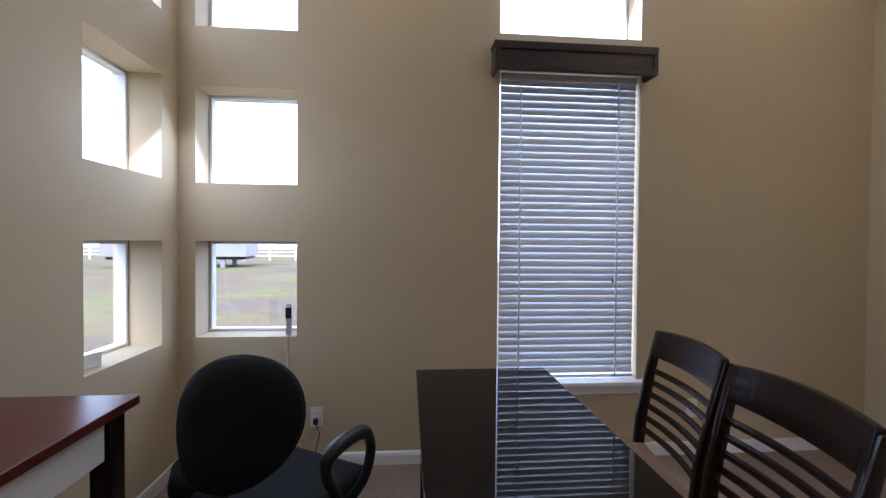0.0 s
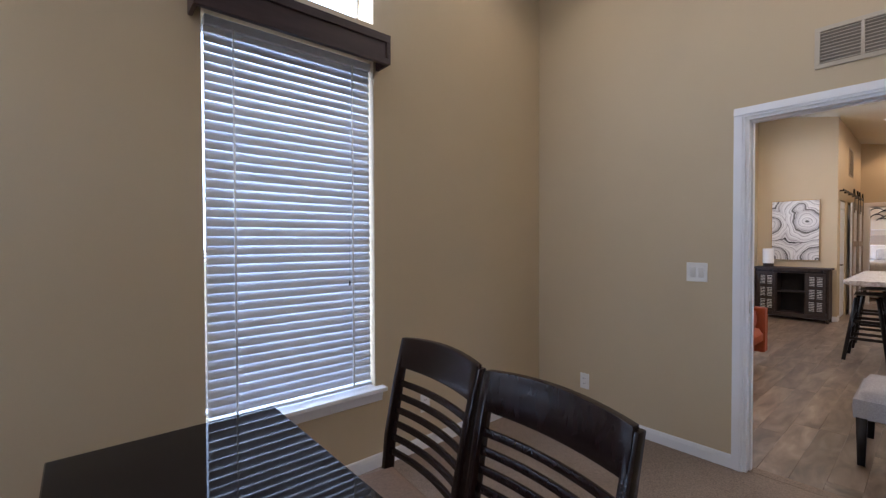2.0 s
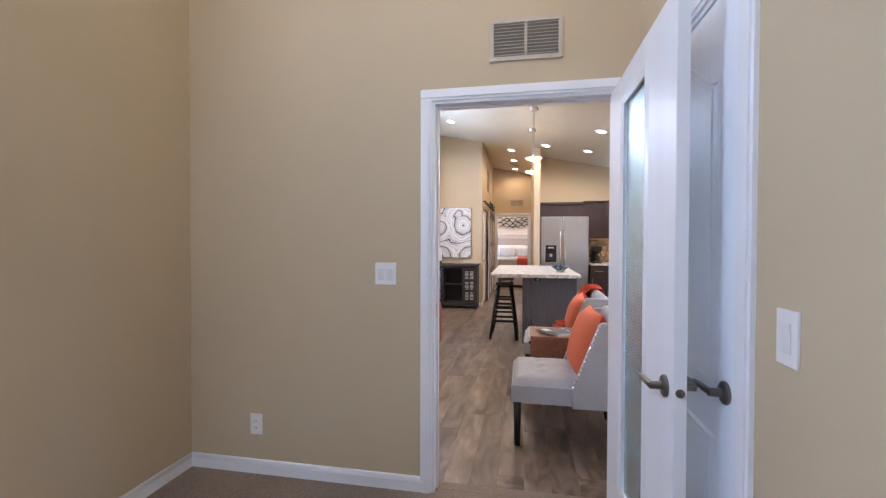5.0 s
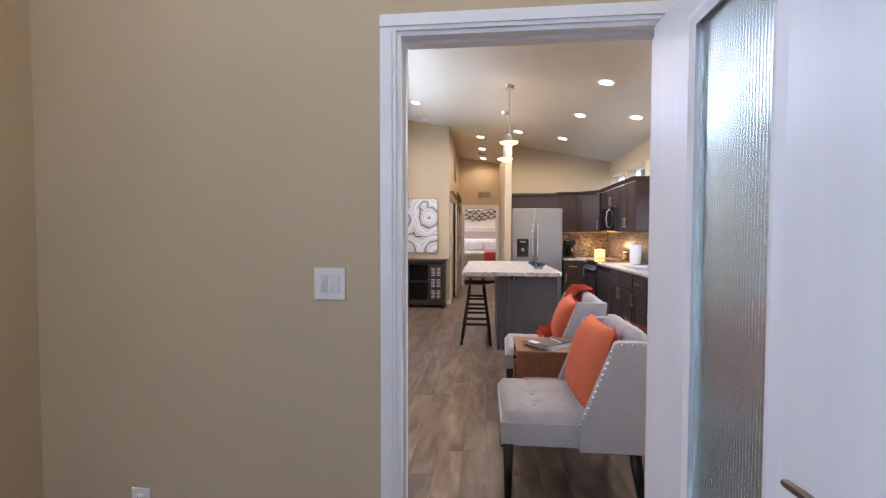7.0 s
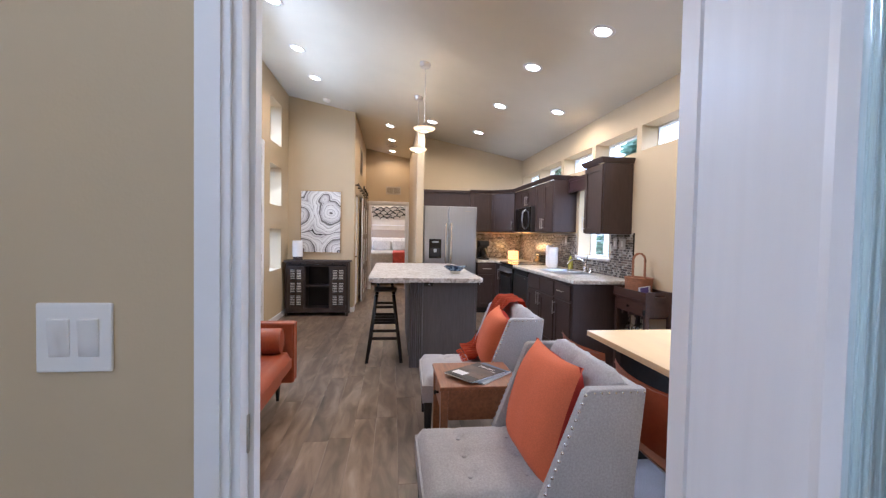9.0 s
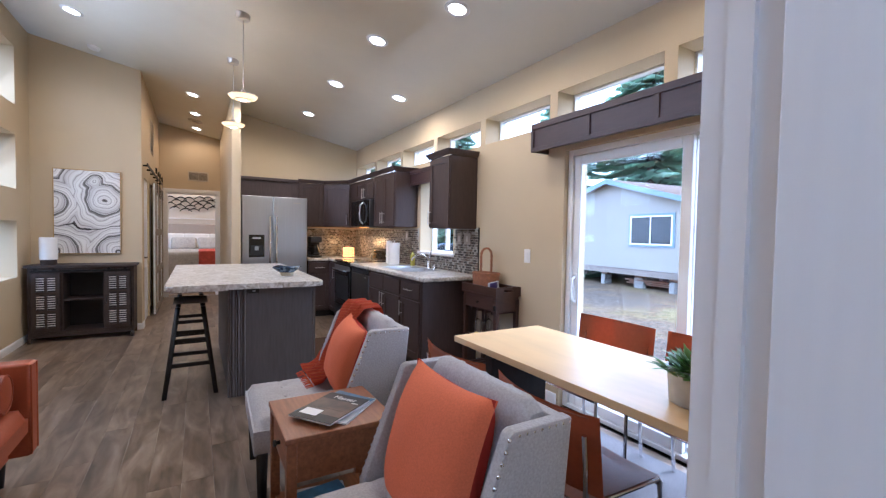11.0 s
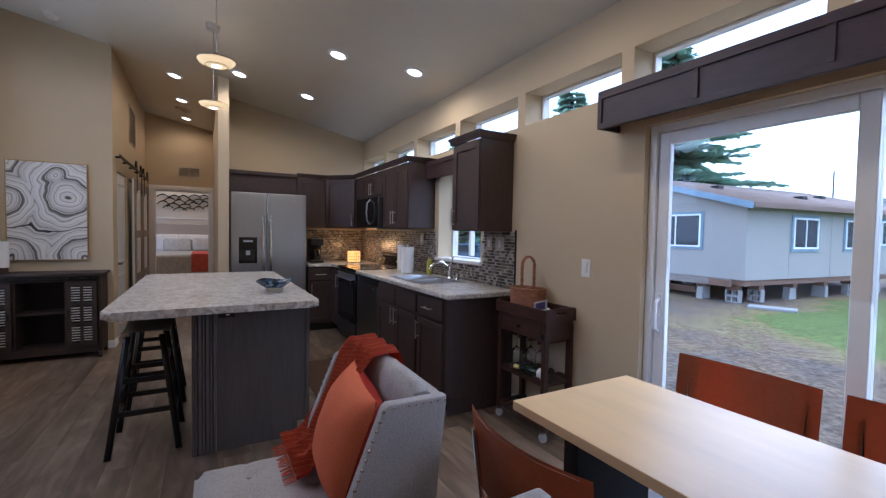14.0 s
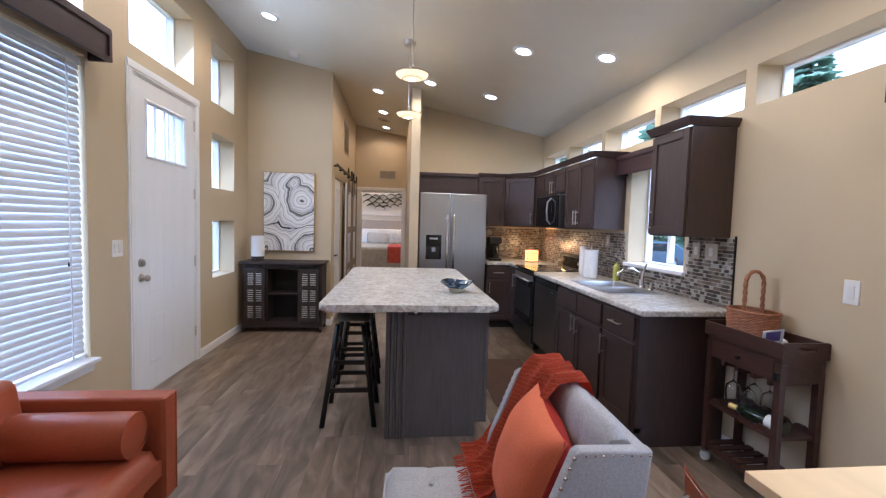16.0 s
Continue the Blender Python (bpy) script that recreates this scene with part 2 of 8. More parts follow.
shade("cabinet_wood", (0.050, 0.031, 0.028), 0.48, grain=(11, 0.18), blotch=(2.2, 0.10), bump=(40, 0.05, 0.002), stretch=(5, 5, 0.7), rough_var=0.06)
shade("island_wood", (0.094, 0.080, 0.076), 0.45, grain=(12, 0.16), blotch=(2.4, 0.10), bump=(40, 0.06, 0.002), stretch=(5, 5, 0.6))
shade("black_lacquer", (0.012, 0.011, 0.011), 0.32, grain=(10, 0.2), blotch=(3, 0.1))
shade("black_plastic", (0.012, 0.012, 0.013), 0.4, grain=(30, 0.1), bump=(200, 0.05, 0.001))
shade("black_fabric", (0.010, 0.010, 0.012), 0.85, grain=(220, 0.35), blotch=(4, 0.1), bump=(380, 0.5, 0.003), spec=0.2)
shade("black_glass", (0.008, 0.008, 0.009), 0.05, blotch=(3, 0.05))
shade("steel", (0.50, 0.51, 0.53), 0.30, 1.0, grain=(14, 0.05), blotch=(1.5, 0.04), stretch=(1, 18, 0.4))
shade("dark_steel", (0.16, 0.16, 0.17), 0.33, 1.0, grain=(14, 0.05), blotch=(1.5, 0.05), stretch=(18, 1, 0.4))
shade("nickel", (0.58, 0.55, 0.51), 0.30, 1.0, grain=(30, 0.03))
shade("chrome", (0.80, 0.81, 0.83), 0.14, 1.0)
shade("pewter", (0.20, 0.185, 0.17), 0.32, 1.0, grain=(30, 0.05))
shade("black_iron", (0.018, 0.017, 0.017), 0.5, 0.6, grain=(40, 0.2))
shade("orange_leather", (0.34, 0.078, 0.030), 0.42, grain=(60, 0.08), blotch=(3, 0.12), bump=(170, 0.18, 0.002), rough_var=0.08)
shade("cognac_leather", (0.33, 0.095, 0.035), 0.40, grain=(50, 0.09), blotch=(3.5, 0.14), bump=(160, 0.14, 0.002), rough_var=0.08)
shade("brown_leather", (0.19, 0.075, 0.045), 0.36, grain=(50, 0.09), blotch=(4, 0.14), bump=(160, 0.14, 0.002))
shade("cushion_orange", (0.66, 0.17, 0.075), 0.80, grain=(180, 0.10), blotch=(3, 0.05), bump=(320, 0.25, 0.002), spec=0.25)
shade("cushion_red", (0.42, 0.035, 0.025), 0.80, grain=(180, 0.10), blotch=(3, 0.05), bump=(320, 0.25, 0.002), spec=0.25)
shade("grey_linen", (0.43, 0.425, 0.44), 0.92, grain=(130, 0.16), blotch=(5, 0.07), bump=(300, 0.5, 0.003), spec=0.2)
shade("walnut", (0.25, 0.098, 0.040), 0.40, grain=(9, 0.28), blotch=(2.5, 0.14), bump=(28, 0.06, 0.002), stretch=(0.8, 7, 7))
shade("cherry", (0.115, 0.026, 0.018), 0.28, grain=(9, 0.25), blotch=(2.2, 0.12), stretch=(0.8, 7, 7))
shade("cart_wood", (0.050, 0.022, 0.015), 0.42, grain=(9, 0.28), blotch=(2.5, 0.16), bump=(30, 0.06, 0.002), stretch=(0.9, 7, 7))
shade("console_wood", (0.040, 0.026, 0.021), 0.6, grain=(10, 0.35), blotch=(2.5, 0.2), bump=(28, 0.12, 0.003), stretch=(6, 0.9, 6))
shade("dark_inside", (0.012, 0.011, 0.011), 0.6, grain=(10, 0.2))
shade("wicker", (0.31, 0.125, 0.055), 0.6, grain=(40, 0.25), blotch=(6, 0.12))
shade("ceramic_white", (0.80, 0.79, 0.77), 0.22, grain=(12, 0.02))
shade("paper_white", (0.80, 0.79, 0.78), 0.8, grain=(25, 0.03), bump=(200, 0.1, 0.001))
shade("paper_grey", (0.42, 0.43, 0.45), 0.5, grain=(20, 0.12))
shade("magazine_dark", (0.020, 0.019, 0.020), 0.35, spec=0.25, grain=(12, 0.3), blotch=(9, 0.3))
shade("print_brown", (0.060, 0.032, 0.022), 0.35, grain=(16, 0.6), blotch=(8, 0.5))
shade("print_blue", (0.06, 0.17, 0.30), 0.3, grain=(14, 0.5))
shade("leaf", (0.12, 0.27, 0.07), 0.45, grain=(20, 0.2), blotch=(6, 0.15), vary=0.25)
shade("galvanised", (0.40, 0.41, 0.42), 0.42, 0.8, grain=(18, 0.12), blotch=(5, 0.15))
shade("bed_white", (0.78, 0.76, 0.74), 0.9, grain=(60, 0.05), blotch=(5, 0.06), bump=(12, 0.35, 0.02))
shade("bed_grey", (0.52, 0.49, 0.46), 0.9, grain=(40, 0.15), blotch=(9, 0.15), bump=(14, 0.5, 0.02))
shade("coral_throw", (0.66, 0.12, 0.09), 0.95, grain=(60, 0.25), blotch=(12, 0.2), bump=(60, 0.8, 0.02))
shade("headboard", (0.46, 0.40, 0.35), 0.9, grain=(120, 0.1), bump=(200, 0.3, 0.002))
shade("siding", (0.335, 0.31, 0.275), 0.75, grain=(6, 0.05), blotch=(0.6, 0.05), bump=(30, 0.1, 0.004))
shade("trim_blue", (0.19, 0.26, 0.32), 0.6, grain=(9, 0.06))
shade("shingle", (0.20, 0.135, 0.10), 0.95, grain=(14, 0.2), blotch=(1.2, 0.15), bump=(24, 0.6, 0.02))
shade("concrete_block", (0.30, 0.29, 0.275), 0.95, grain=(25, 0.12), blotch=(5, 0.12), bump=(60, 0.5, 0.01))
shade("old_timber", (0.17, 0.095, 0.06), 0.85, grain=(8, 0.3), blotch=(2, 0.2), stretch=(1, 1, 5))
shade("dark_pane", (0.02, 0.025, 0.03), 0.06, blotch=(0.8, 0.1))
shade("bark", (0.085, 0.06, 0.045), 0.95, grain=(9, 0.3), bump=(20, 0.8, 0.03))
shade("needles", (0.19, 0.31, 0.22), 0.8, grain=(2.5, 0.3), blotch=(0.5, 0.25), vary=0.1)
shade("hill", (0.15, 0.15, 0.145), 1.0, grain=(0.16, 0.7), blotch=(0.03, 0.6))
shade("fence_white", (0.78, 0.78, 0.77), 0.6, grain=(7, 0.04))
shade("candle_shade", (0.80, 0.62, 0.34), 0.5, grain=(20, 0.15))
shade("rug_brown", (0.10, 0.055, 0.035), 0.95, grain=(150, 0.25), blotch=(5, 0.12), bump=(240, 0.6, 0.004))
shade("rug_grey", (0.20, 0.19, 0.20), 0.95, grain=(150, 0.25), blotch=(5, 0.12), bump=(240, 0.6, 0.004))
shade("soap", (0.42, 0.40, 0.08), 0.15)
shade("gap_dark", (0.02, 0.015, 0.012), 0.9)
def leafy(name):
    """Lets some light through thin leaves."""
    nt = M[name].node_tree
    p = nt.nodes["Principled BSDF"]
    tl = nt.nodes.new("ShaderNodeBsdfTranslucent")
    tl.inputs[0].default_value = (0.48, 0.62, 0.48, 1)
    mx = nt.nodes.new("ShaderNodeMixShader")
    mx.inputs[0].default_value = 0.6
    nt.links.new(p.outputs[0], mx.inputs[1])
    nt.links.new(tl.outputs[0], mx.inputs[2])
    nt.links.new(mx.outputs[0], nt.nodes["Material Output"].inputs[0])


leafy("needles")
emitter("lamp_glow", (1.0, 0.90, 0.74), 14.0)
emitter("pendant_glow", (1.0, 0.68, 0.30), 0.9)
emitter("candle_glow", (1.0, 0.45, 0.10), 1.6)


def glass(name, color=(1, 1, 1), rough=0.0, ribs=0.0):
    """Clear or ribbed glass; ribs is the number per metre."""
    mt = bpy.data.materials.new(name)
    mt.use_nodes = True
    nt = mt.node_tree
    p = nt.nodes["Principled BSDF"]
    p.inputs["Base Color"].default_value = (*color, 1)
    p.inputs["Roughness"].default_value = rough
    p.inputs["Transmission Weight"].default_value = 1.0
    p.inputs["IOR"].default_value = 1.45
    M[name] = mt
    return mt


def pane_glass():
    """Thin window glass: clear with a faint gloss."""
    mt = bpy.data.materials.new("window_glass")
    mt.use_nodes = True
    nt = mt.node_tree
    nt.nodes.remove(nt.nodes["Principled BSDF"])
    tr = nt.nodes.new("ShaderNodeBsdfTransparent")
    tr.inputs[0].default_value = (0.95, 0.97, 0.97, 1)
    gl = nt.nodes.new("ShaderNodeBsdfGlossy")
    gl.inputs["Roughness"].default_value = 0.02
    lw = nt.nodes.new("ShaderNodeLayerWeight")
    lw.inputs[0].default_value = 0.5
    pw = nt.nodes.new("ShaderNodeMath")
    pw.operation = "POWER"
    pw.inputs[1].default_value = 5.0
    nt.links.new(lw.outputs["Facing"], pw.inputs[0])
    fr = nt.nodes.new("ShaderNodeMath")
    fr.operation = "MULTIPLY_ADD"
    fr.inputs[1].default_value, fr.inputs[2].default_value = 0.5, 0.025
    nt.links.new(pw.outputs[0], fr.inputs[0])
    mx = nt.nodes.new("ShaderNodeMixShader")
    nt.links.new(fr.outputs[0], mx.inputs[0])
    nt.links.new(tr.outputs[0], mx.inputs[1])
    nt.links.new(gl.outputs[0], mx.inputs[2])
    nt.links.new(mx.outputs[0], nt.nodes["Material Output"].inputs[0])
    M["window_glass"] = mt


pane_glass()
glass("ribbed_glass", (0.76, 0.87, 0.84), 0.17)
M["ribbed_glass"].node_tree.nodes["Principled BSDF"].inputs["Coat Weight"].default_value = 1.0
M["ribbed_glass"].node_tree.nodes["Principled BSDF"].inputs["Coat Roughness"].default_value = 0.06
glass("wine_glass", (1, 1, 1), 0.0)
glass("bottle_glass", (0.05, 0.09, 0.04), 0.05)


def plank_floor():
    """Grey-brown wood strips: long grain, knots and a tone for each plank."""
    mt = shade("floor_plank", (0.2, 0.15, 0.11), 0.30, bump=(30, 0.08, 0.002), stretch=(1, 9, 1), spec=0.5)
    nt = mt.node_tree
    p = nt.nodes["Principled BSDF"]
    tc = nt.nodes.new("ShaderNodeTexCoord")
    oi = nt.nodes.new("ShaderNodeObjectInfo")
    add = nt.nodes.new("ShaderNodeVectorMath")
    add.operation = "MULTIPLY_ADD"
    comb = nt.nodes.new("ShaderNodeCombineXYZ")
    for i in range(3):
        nt.links.new(oi.outputs["Random"], comb.inputs[i])
    add.inputs[1].default_value = (37, 61, 19)
    nt.links.new(comb.outputs[0], add.inputs[0])
    nt.links.new(tc.outputs["Object"], add.inputs[2])
    mp = nt.nodes.new("ShaderNodeMapping")
    mp.inputs["Scale"].default_value = (2.0, 8, 1)
    nt.links.new(add.outputs[0], mp.inputs["Vector"])
    n1 = nt.nodes.new("ShaderNodeTexNoise")
    n1.inputs["Scale"].default_value, n1.inputs["Detail"].default_value, n1.inputs["Distortion"].default_value = 1.3, 6, 0.6
    nt.links.new(mp.outputs[0], n1.inputs["Vector"])
    c = ramp(nt, n1.outputs["Fac"], [(0.26, (0.080, 0.056, 0.038)), (0.42, (0.150, 0.106, 0.072)), (0.58, (0.235, 0.174, 0.122)), (0.76, (0.35, 0.275, 0.21))])
    mr = nt.nodes.new("ShaderNodeMapRange")
    mr.inputs["To Min"].default_value, mr.inputs["To Max"].default_value = 0.72, 1.22
    nt.links.new(oi.outputs["Random"], mr.inputs["Value"])
    sc = nt.nodes.new("ShaderNodeVectorMath")
    sc.operation = "SCALE"
    nt.links.new(c, sc.inputs[0])
    nt.links.new(mr.outputs[0], sc.inputs["Scale"])
    nt.links.new(sc.outputs[0], p.inputs["Base Color"])


def stone_top():
    """Speckled grey-white laminate with drifting veins."""
    mt = shade("stone_top", (0.5, 0.5, 0.48), 0.28)
    nt = mt.node_tree
    p = nt.nodes["Principled BSDF"]
    tc = nt.nodes.new("ShaderNodeTexCoord")
    n1 = nt.nodes.new("ShaderNodeTexNoise")
    n1.inputs["Scale"].default_value, n1.inputs["Detail"].default_value, n1.inputs["Distortion"].default_value = 17, 7, 1.8
    n2 = nt.nodes.new("ShaderNodeTexNoise")
    n2.inputs["Scale"].default_value, n2.inputs["Detail"].default_value, n2.inputs["Distortion"].default_value = 6, 4, 2.0
    for n in (n1, n2):
        nt.links.new(tc.outputs["Object"], n.inputs["Vector"])
    a = ramp(nt, n1.outputs["Fac"], [(0.34, (0.36, 0.335, 0.30)), (0.46, (0.53, 0.505, 0.475)), (0.56, (0.66, 0.645, 0.62)), (0.68, (0.75, 0.74, 0.72))])
    b = ramp(nt, n2.outputs["Fac"], [(0.40, (0.80, 0.77, 0.73)), (0.60, (1, 1, 1))])
    mx = nt.nodes.new("ShaderNodeMixRGB")
    mx.blend_type = "MULTIPLY"
    mx.inputs[0].default_value = 1
    nt.links.new(a, mx.inputs[1])
    nt.links.new(b, mx.inputs[2])
    nt.links.new(mx.outputs[0], p.inputs["Base Color"])


def light_wood():
    """Pale oiled butcher block with staves."""
    mt = shade("pale_wood", (0.66, 0.47, 0.255), 0.30, grain=(5, 0.04), blotch=(1.6, 0.10), stretch=(0.9, 4, 4), rough_var=0.04)


def picture_paint():
    """Agate swirls in black, grey and ochre on white."""
    mt = shade("agate_painting", (0.7, 0.7, 0.68), 0.7)
    nt = mt.node_tree
    p = nt.nodes["Principled BSDF"]
    tc = nt.nodes.new("ShaderNodeTexCoord")
    w = nt.nodes.new("ShaderNodeTexNoise")
    w.inputs["Scale"].default_value, w.inputs["Detail"].default_value = 3.4, 1.5
    nt.links.new(tc.outputs["Object"], w.inputs["Vector"])
    ma = nt.nodes.new("ShaderNodeVectorMath")
    ma.operation = "MULTIPLY_ADD"
    ma.inputs[1].default_value = (0.20, 0.0, 0.20)
    nt.links.new(w.outputs["Color"], ma.inputs[0])
    nt.links.new(tc.outputs["Object"], ma.inputs[2])

    def math_(kind, a, b=None, c_=None):
        m_ = nt.nodes.new("ShaderNodeMath")
        m_.operation = kind
        for i, q in enumerate((a, b, c_)):
            if isinstance(q, (int, float)):
                m_.inputs[i].default_value = q
            elif q is not None:
                nt.links.new(q, m_.inputs[i])
        return m_.outputs[0]

    def rings(*centres):
        near = None
        for cx, cz, k_ in centres:
            dv = nt.nodes.new("ShaderNodeVectorMath")
            dv.operation = "DISTANCE"
            dv.inputs[1].default_value = (cx + 0.10, 0, cz + 0.10)
            flat = nt.nodes.new("ShaderNodeVectorMath")
            flat.operation = "MULTIPLY"
            flat.inputs[1].default_value = (1, 0, 1)
            nt.links.new(ma.outputs[0], flat.inputs[0])
            nt.links.new(flat.outputs[0], dv.inputs[0])
            d_ = math_("ADD", dv.outputs["Value"], k_)
            near = d_ if near is None else math_("SMOOTH_MIN", near, d_, 0.03)
        return near
    upper = rings((0.17, 0.16, 0.0), (0.05, 0.37, 0.10), (-0.34, 0.10, 0.08))
    lower = rings((-0.30, -0.50, 0.0), (0.30, -0.50, 0.0))
    both = math_("MINIMUM", upper, math_("ADD", lower, -0.02))
    c = ramp(nt, math_("FRACT", math_("MULTIPLY", both, 17.0)), [(0.0, (0.24, 0.22, 0.21)), (0.10, (0.55, 0.53, 0.50)), (0.26, (0.80, 0.79, 0.76)), (0.55, (0.78, 0.765, 0.74)), (0.66, (0.60, 0.57, 0.53)), (0.74, (0.79, 0.78, 0.76)), (0.93, (0.66, 0.64, 0.62))])
    vein = ramp(nt, math_("FRACT", math_("MULTIPLY", both, 5.2)), [(0.0, (0.13, 0.12, 0.12)), (0.09, (0.24, 0.23, 0.22)), (0.15, (1, 1, 1)), (0.55, (1, 1, 1)), (0.80, (0.84, 0.83, 0.84)), (0.97, (0.78, 0.77, 0.78))])
    seam = ramp(nt, math_("ABSOLUTE", math_("SUBTRACT", upper, math_("ADD", lower, -0.02))), [(0.0, (0.14, 0.13, 0.13)), (0.009, (0.22, 0.21, 0.21)), (0.016, (1, 1, 1))])
    for extra in (vein, seam):
        mv = nt.nodes.new("ShaderNodeMixRGB")
        mv.blend_type = "MULTIPLY"
        mv.inputs[0].default_value = 1
        nt.links.new(c, mv.inputs[1])
        nt.links.new(extra, mv.inputs[2])
        c = mv.outputs[0]
    nt.links.new(c, p.inputs["Base Color"])


def mosaic_tile():
    mt = shade("mosaic_tile", (0.16, 0.15, 0.14), 0.28)
    nt = mt.node_tree
    p = nt.nodes["Principled BSDF"]
    g = nt.nodes.new("ShaderNodeNewGeometry")
    c = ramp(nt, g.outputs["Random Per Island"], [(0.0, (0.03, 0.024, 0.02)), (0.28, (0.06, 0.047, 0.04)), (0.33, (0.17, 0.145, 0.115)), (0.62, (0.23, 0.20, 0.165)), (0.67, (0.13, 0.09, 0.065)), (0.8, (0.16, 0.115, 0.085)), (0.85, (0.34, 0.32, 0.28)), (1.0, (0.40, 0.385, 0.35))])
    nt.links.new(c, p.inputs["Base Color"])
    shade("grout", (0.50, 0.47, 0.41), 0.9, grain=(60, 0.1))


def yard():
    """Trodden gravel near the house, moss and grass further off."""
    mt = shade("yard", (0.1, 0.12, 0.06), 0.95, bump=(35, 0.9, 0.03), spec=0.15)
    nt = mt.node_tree
    p = nt.nodes["Principled BSDF"]
    tc = nt.nodes.new("ShaderNodeTexCoord")
    n1 = nt.nodes.new("ShaderNodeTexNoise")
    n1.inputs["Scale"].default_value, n1.inputs["Detail"].default_value = 0.23, 6
    n2 = nt.nodes.new("ShaderNodeTexNoise")
    n2.inputs["Scale"].default_value, n2.inputs["Detail"].default_value = 14, 6
    n3 = nt.nodes.new("ShaderNodeTexNoise")
    n3.inputs["Scale"].default_value, n3.inputs["Detail"].default_value = 1.3, 5
    for n in (n1, n2, n3):
        nt.links.new(tc.outputs["Object"], n.inputs["Vector"])
    sep = nt.nodes.new("ShaderNodeSeparateXYZ")
    nt.links.new(tc.outputs["Object"], sep.inputs[0])
    dist = nt.nodes.new("ShaderNodeMapRange")
    dist.inputs["From Min"].default_value, dist.inputs["From Max"].default_value = -7.0, -11.5
    nt.links.new(sep.outputs["Y"], dist.inputs["Value"])
    ax = nt.nodes.new("ShaderNodeMapRange")
    ax.inputs["From Min"].default_value, ax.inputs["From Max"].default_value = 12.0, 7.5
    nt.links.new(sep.outputs["X"], ax.inputs["Value"])
    m1 = nt.nodes.new("ShaderNodeMath")
    m1.operation = "MULTIPLY"
    nt.links.new(dist.outputs[0], m1.inputs[0])
    nt.links.new(ax.outputs[0], m1.inputs[1])
    far = nt.nodes.new("ShaderNodeMapRange")
    far.inputs["To Max"].default_value = 0.14
    far.inputs["From Min"].default_value, far.inputs["From Max"].default_value = 6.0, 12.0
    nt.links.new(sep.outputs["Y"], far.inputs["Value"])
    big = nt.nodes.new("ShaderNodeMath")
    big.operation = "MAXIMUM"
    nt.links.new(m1.outputs[0], big.inputs[0])
    nt.links.new(far.outputs[0], big.inputs[1])
    m2 = nt.nodes.new("ShaderNodeMath")
    m2.operation = "MULTIPLY_ADD"
    m2.inputs[1].default_value = 0.9
    nt.links.new(big.outputs[0], m2.inputs[0])
    nt.links.new(n1.outputs["Fac"], m2.inputs[2])
    m3 = nt.nodes.new("ShaderNodeMath")
    m3.operation = "MULTIPLY_ADD"
    m3.inputs[1].default_value = 0.45
    nt.links.new(n3.outputs["Fac"], m3.inputs[0])
    nt.links.new(m2.outputs[0], m3.inputs[2])
    base = ramp(nt, m3.outputs[0], [(0.66, (0.125, 0.100, 0.078)), (0.80, (0.165, 0.118, 0.075)), (0.95, (0.19, 0.155, 0.068)), (1.10, (0.17, 0.155, 0.05)), (1.34, (0.12, 0.15, 0.04))])
    fine = ramp(nt, n2.outputs["Fac"], [(0.3, (0.45, 0.45, 0.45)), (0.7, (1.5, 1.5, 1.5))])
    mx = nt.nodes.new("ShaderNodeMixRGB")
    mx.blend_type = "MULTIPLY"
    mx.inputs[0].default_value = 1
    nt.links.new(base, mx.inputs[1])
    nt.links.new(fine, mx.inputs[2])
    nt.links.new(mx.outputs[0], p.inputs["Base Color"])


def plaid_throw():
    mt = shade("plaid_throw", (0.5, 0.08, 0.04), 0.95, bump=(120, 0.9, 0.006), spec=0.15)
    nt = mt.node_tree
    p = nt.nodes["Principled BSDF"]
    tc = nt.nodes.new("ShaderNodeTexCoord")
    outs = []
    for d, s in (("X", 24.0), ("Z", 21.0)):
        w = nt.nodes.new("ShaderNodeTexWave")
        w.bands_direction = d
        w.inputs["Scale"].default_value, w.inputs["Distortion"].default_value, w.inputs["Detail"].default_value = s, 0.6, 2
        nt.links.new(tc.outputs["Object"], w.inputs["Vector"])
        outs.append(w.outputs["Fac"])
    a = ramp(nt, outs[0], [(0.1, (0.50, 0.065, 0.032)), (0.6, (0.57, 0.105, 0.04)), (0.9, (0.38, 0.042, 0.045))])
    b = ramp(nt, outs[1], [(0.1, (0.53, 0.09, 0.034)), (0.5, (0.42, 0.05, 0.042)), (0.9, (0.60, 0.16, 0.055))])
    n = nt.nodes.new("ShaderNodeTexNoise")
    n.inputs["Scale"].default_value = 90
    nt.links.new(tc.outputs["Object"], n.inputs["Vector"])
    mx = nt.nodes.new("ShaderNodeMixRGB")
    nt.links.new(n.outputs["Fac"], mx.inputs[0])
    nt.links.new(a, mx.inputs[1])
    nt.links.new(b, mx.inputs[2])
    nt.links.new(mx.outputs[0], p.inputs["Base Color"])


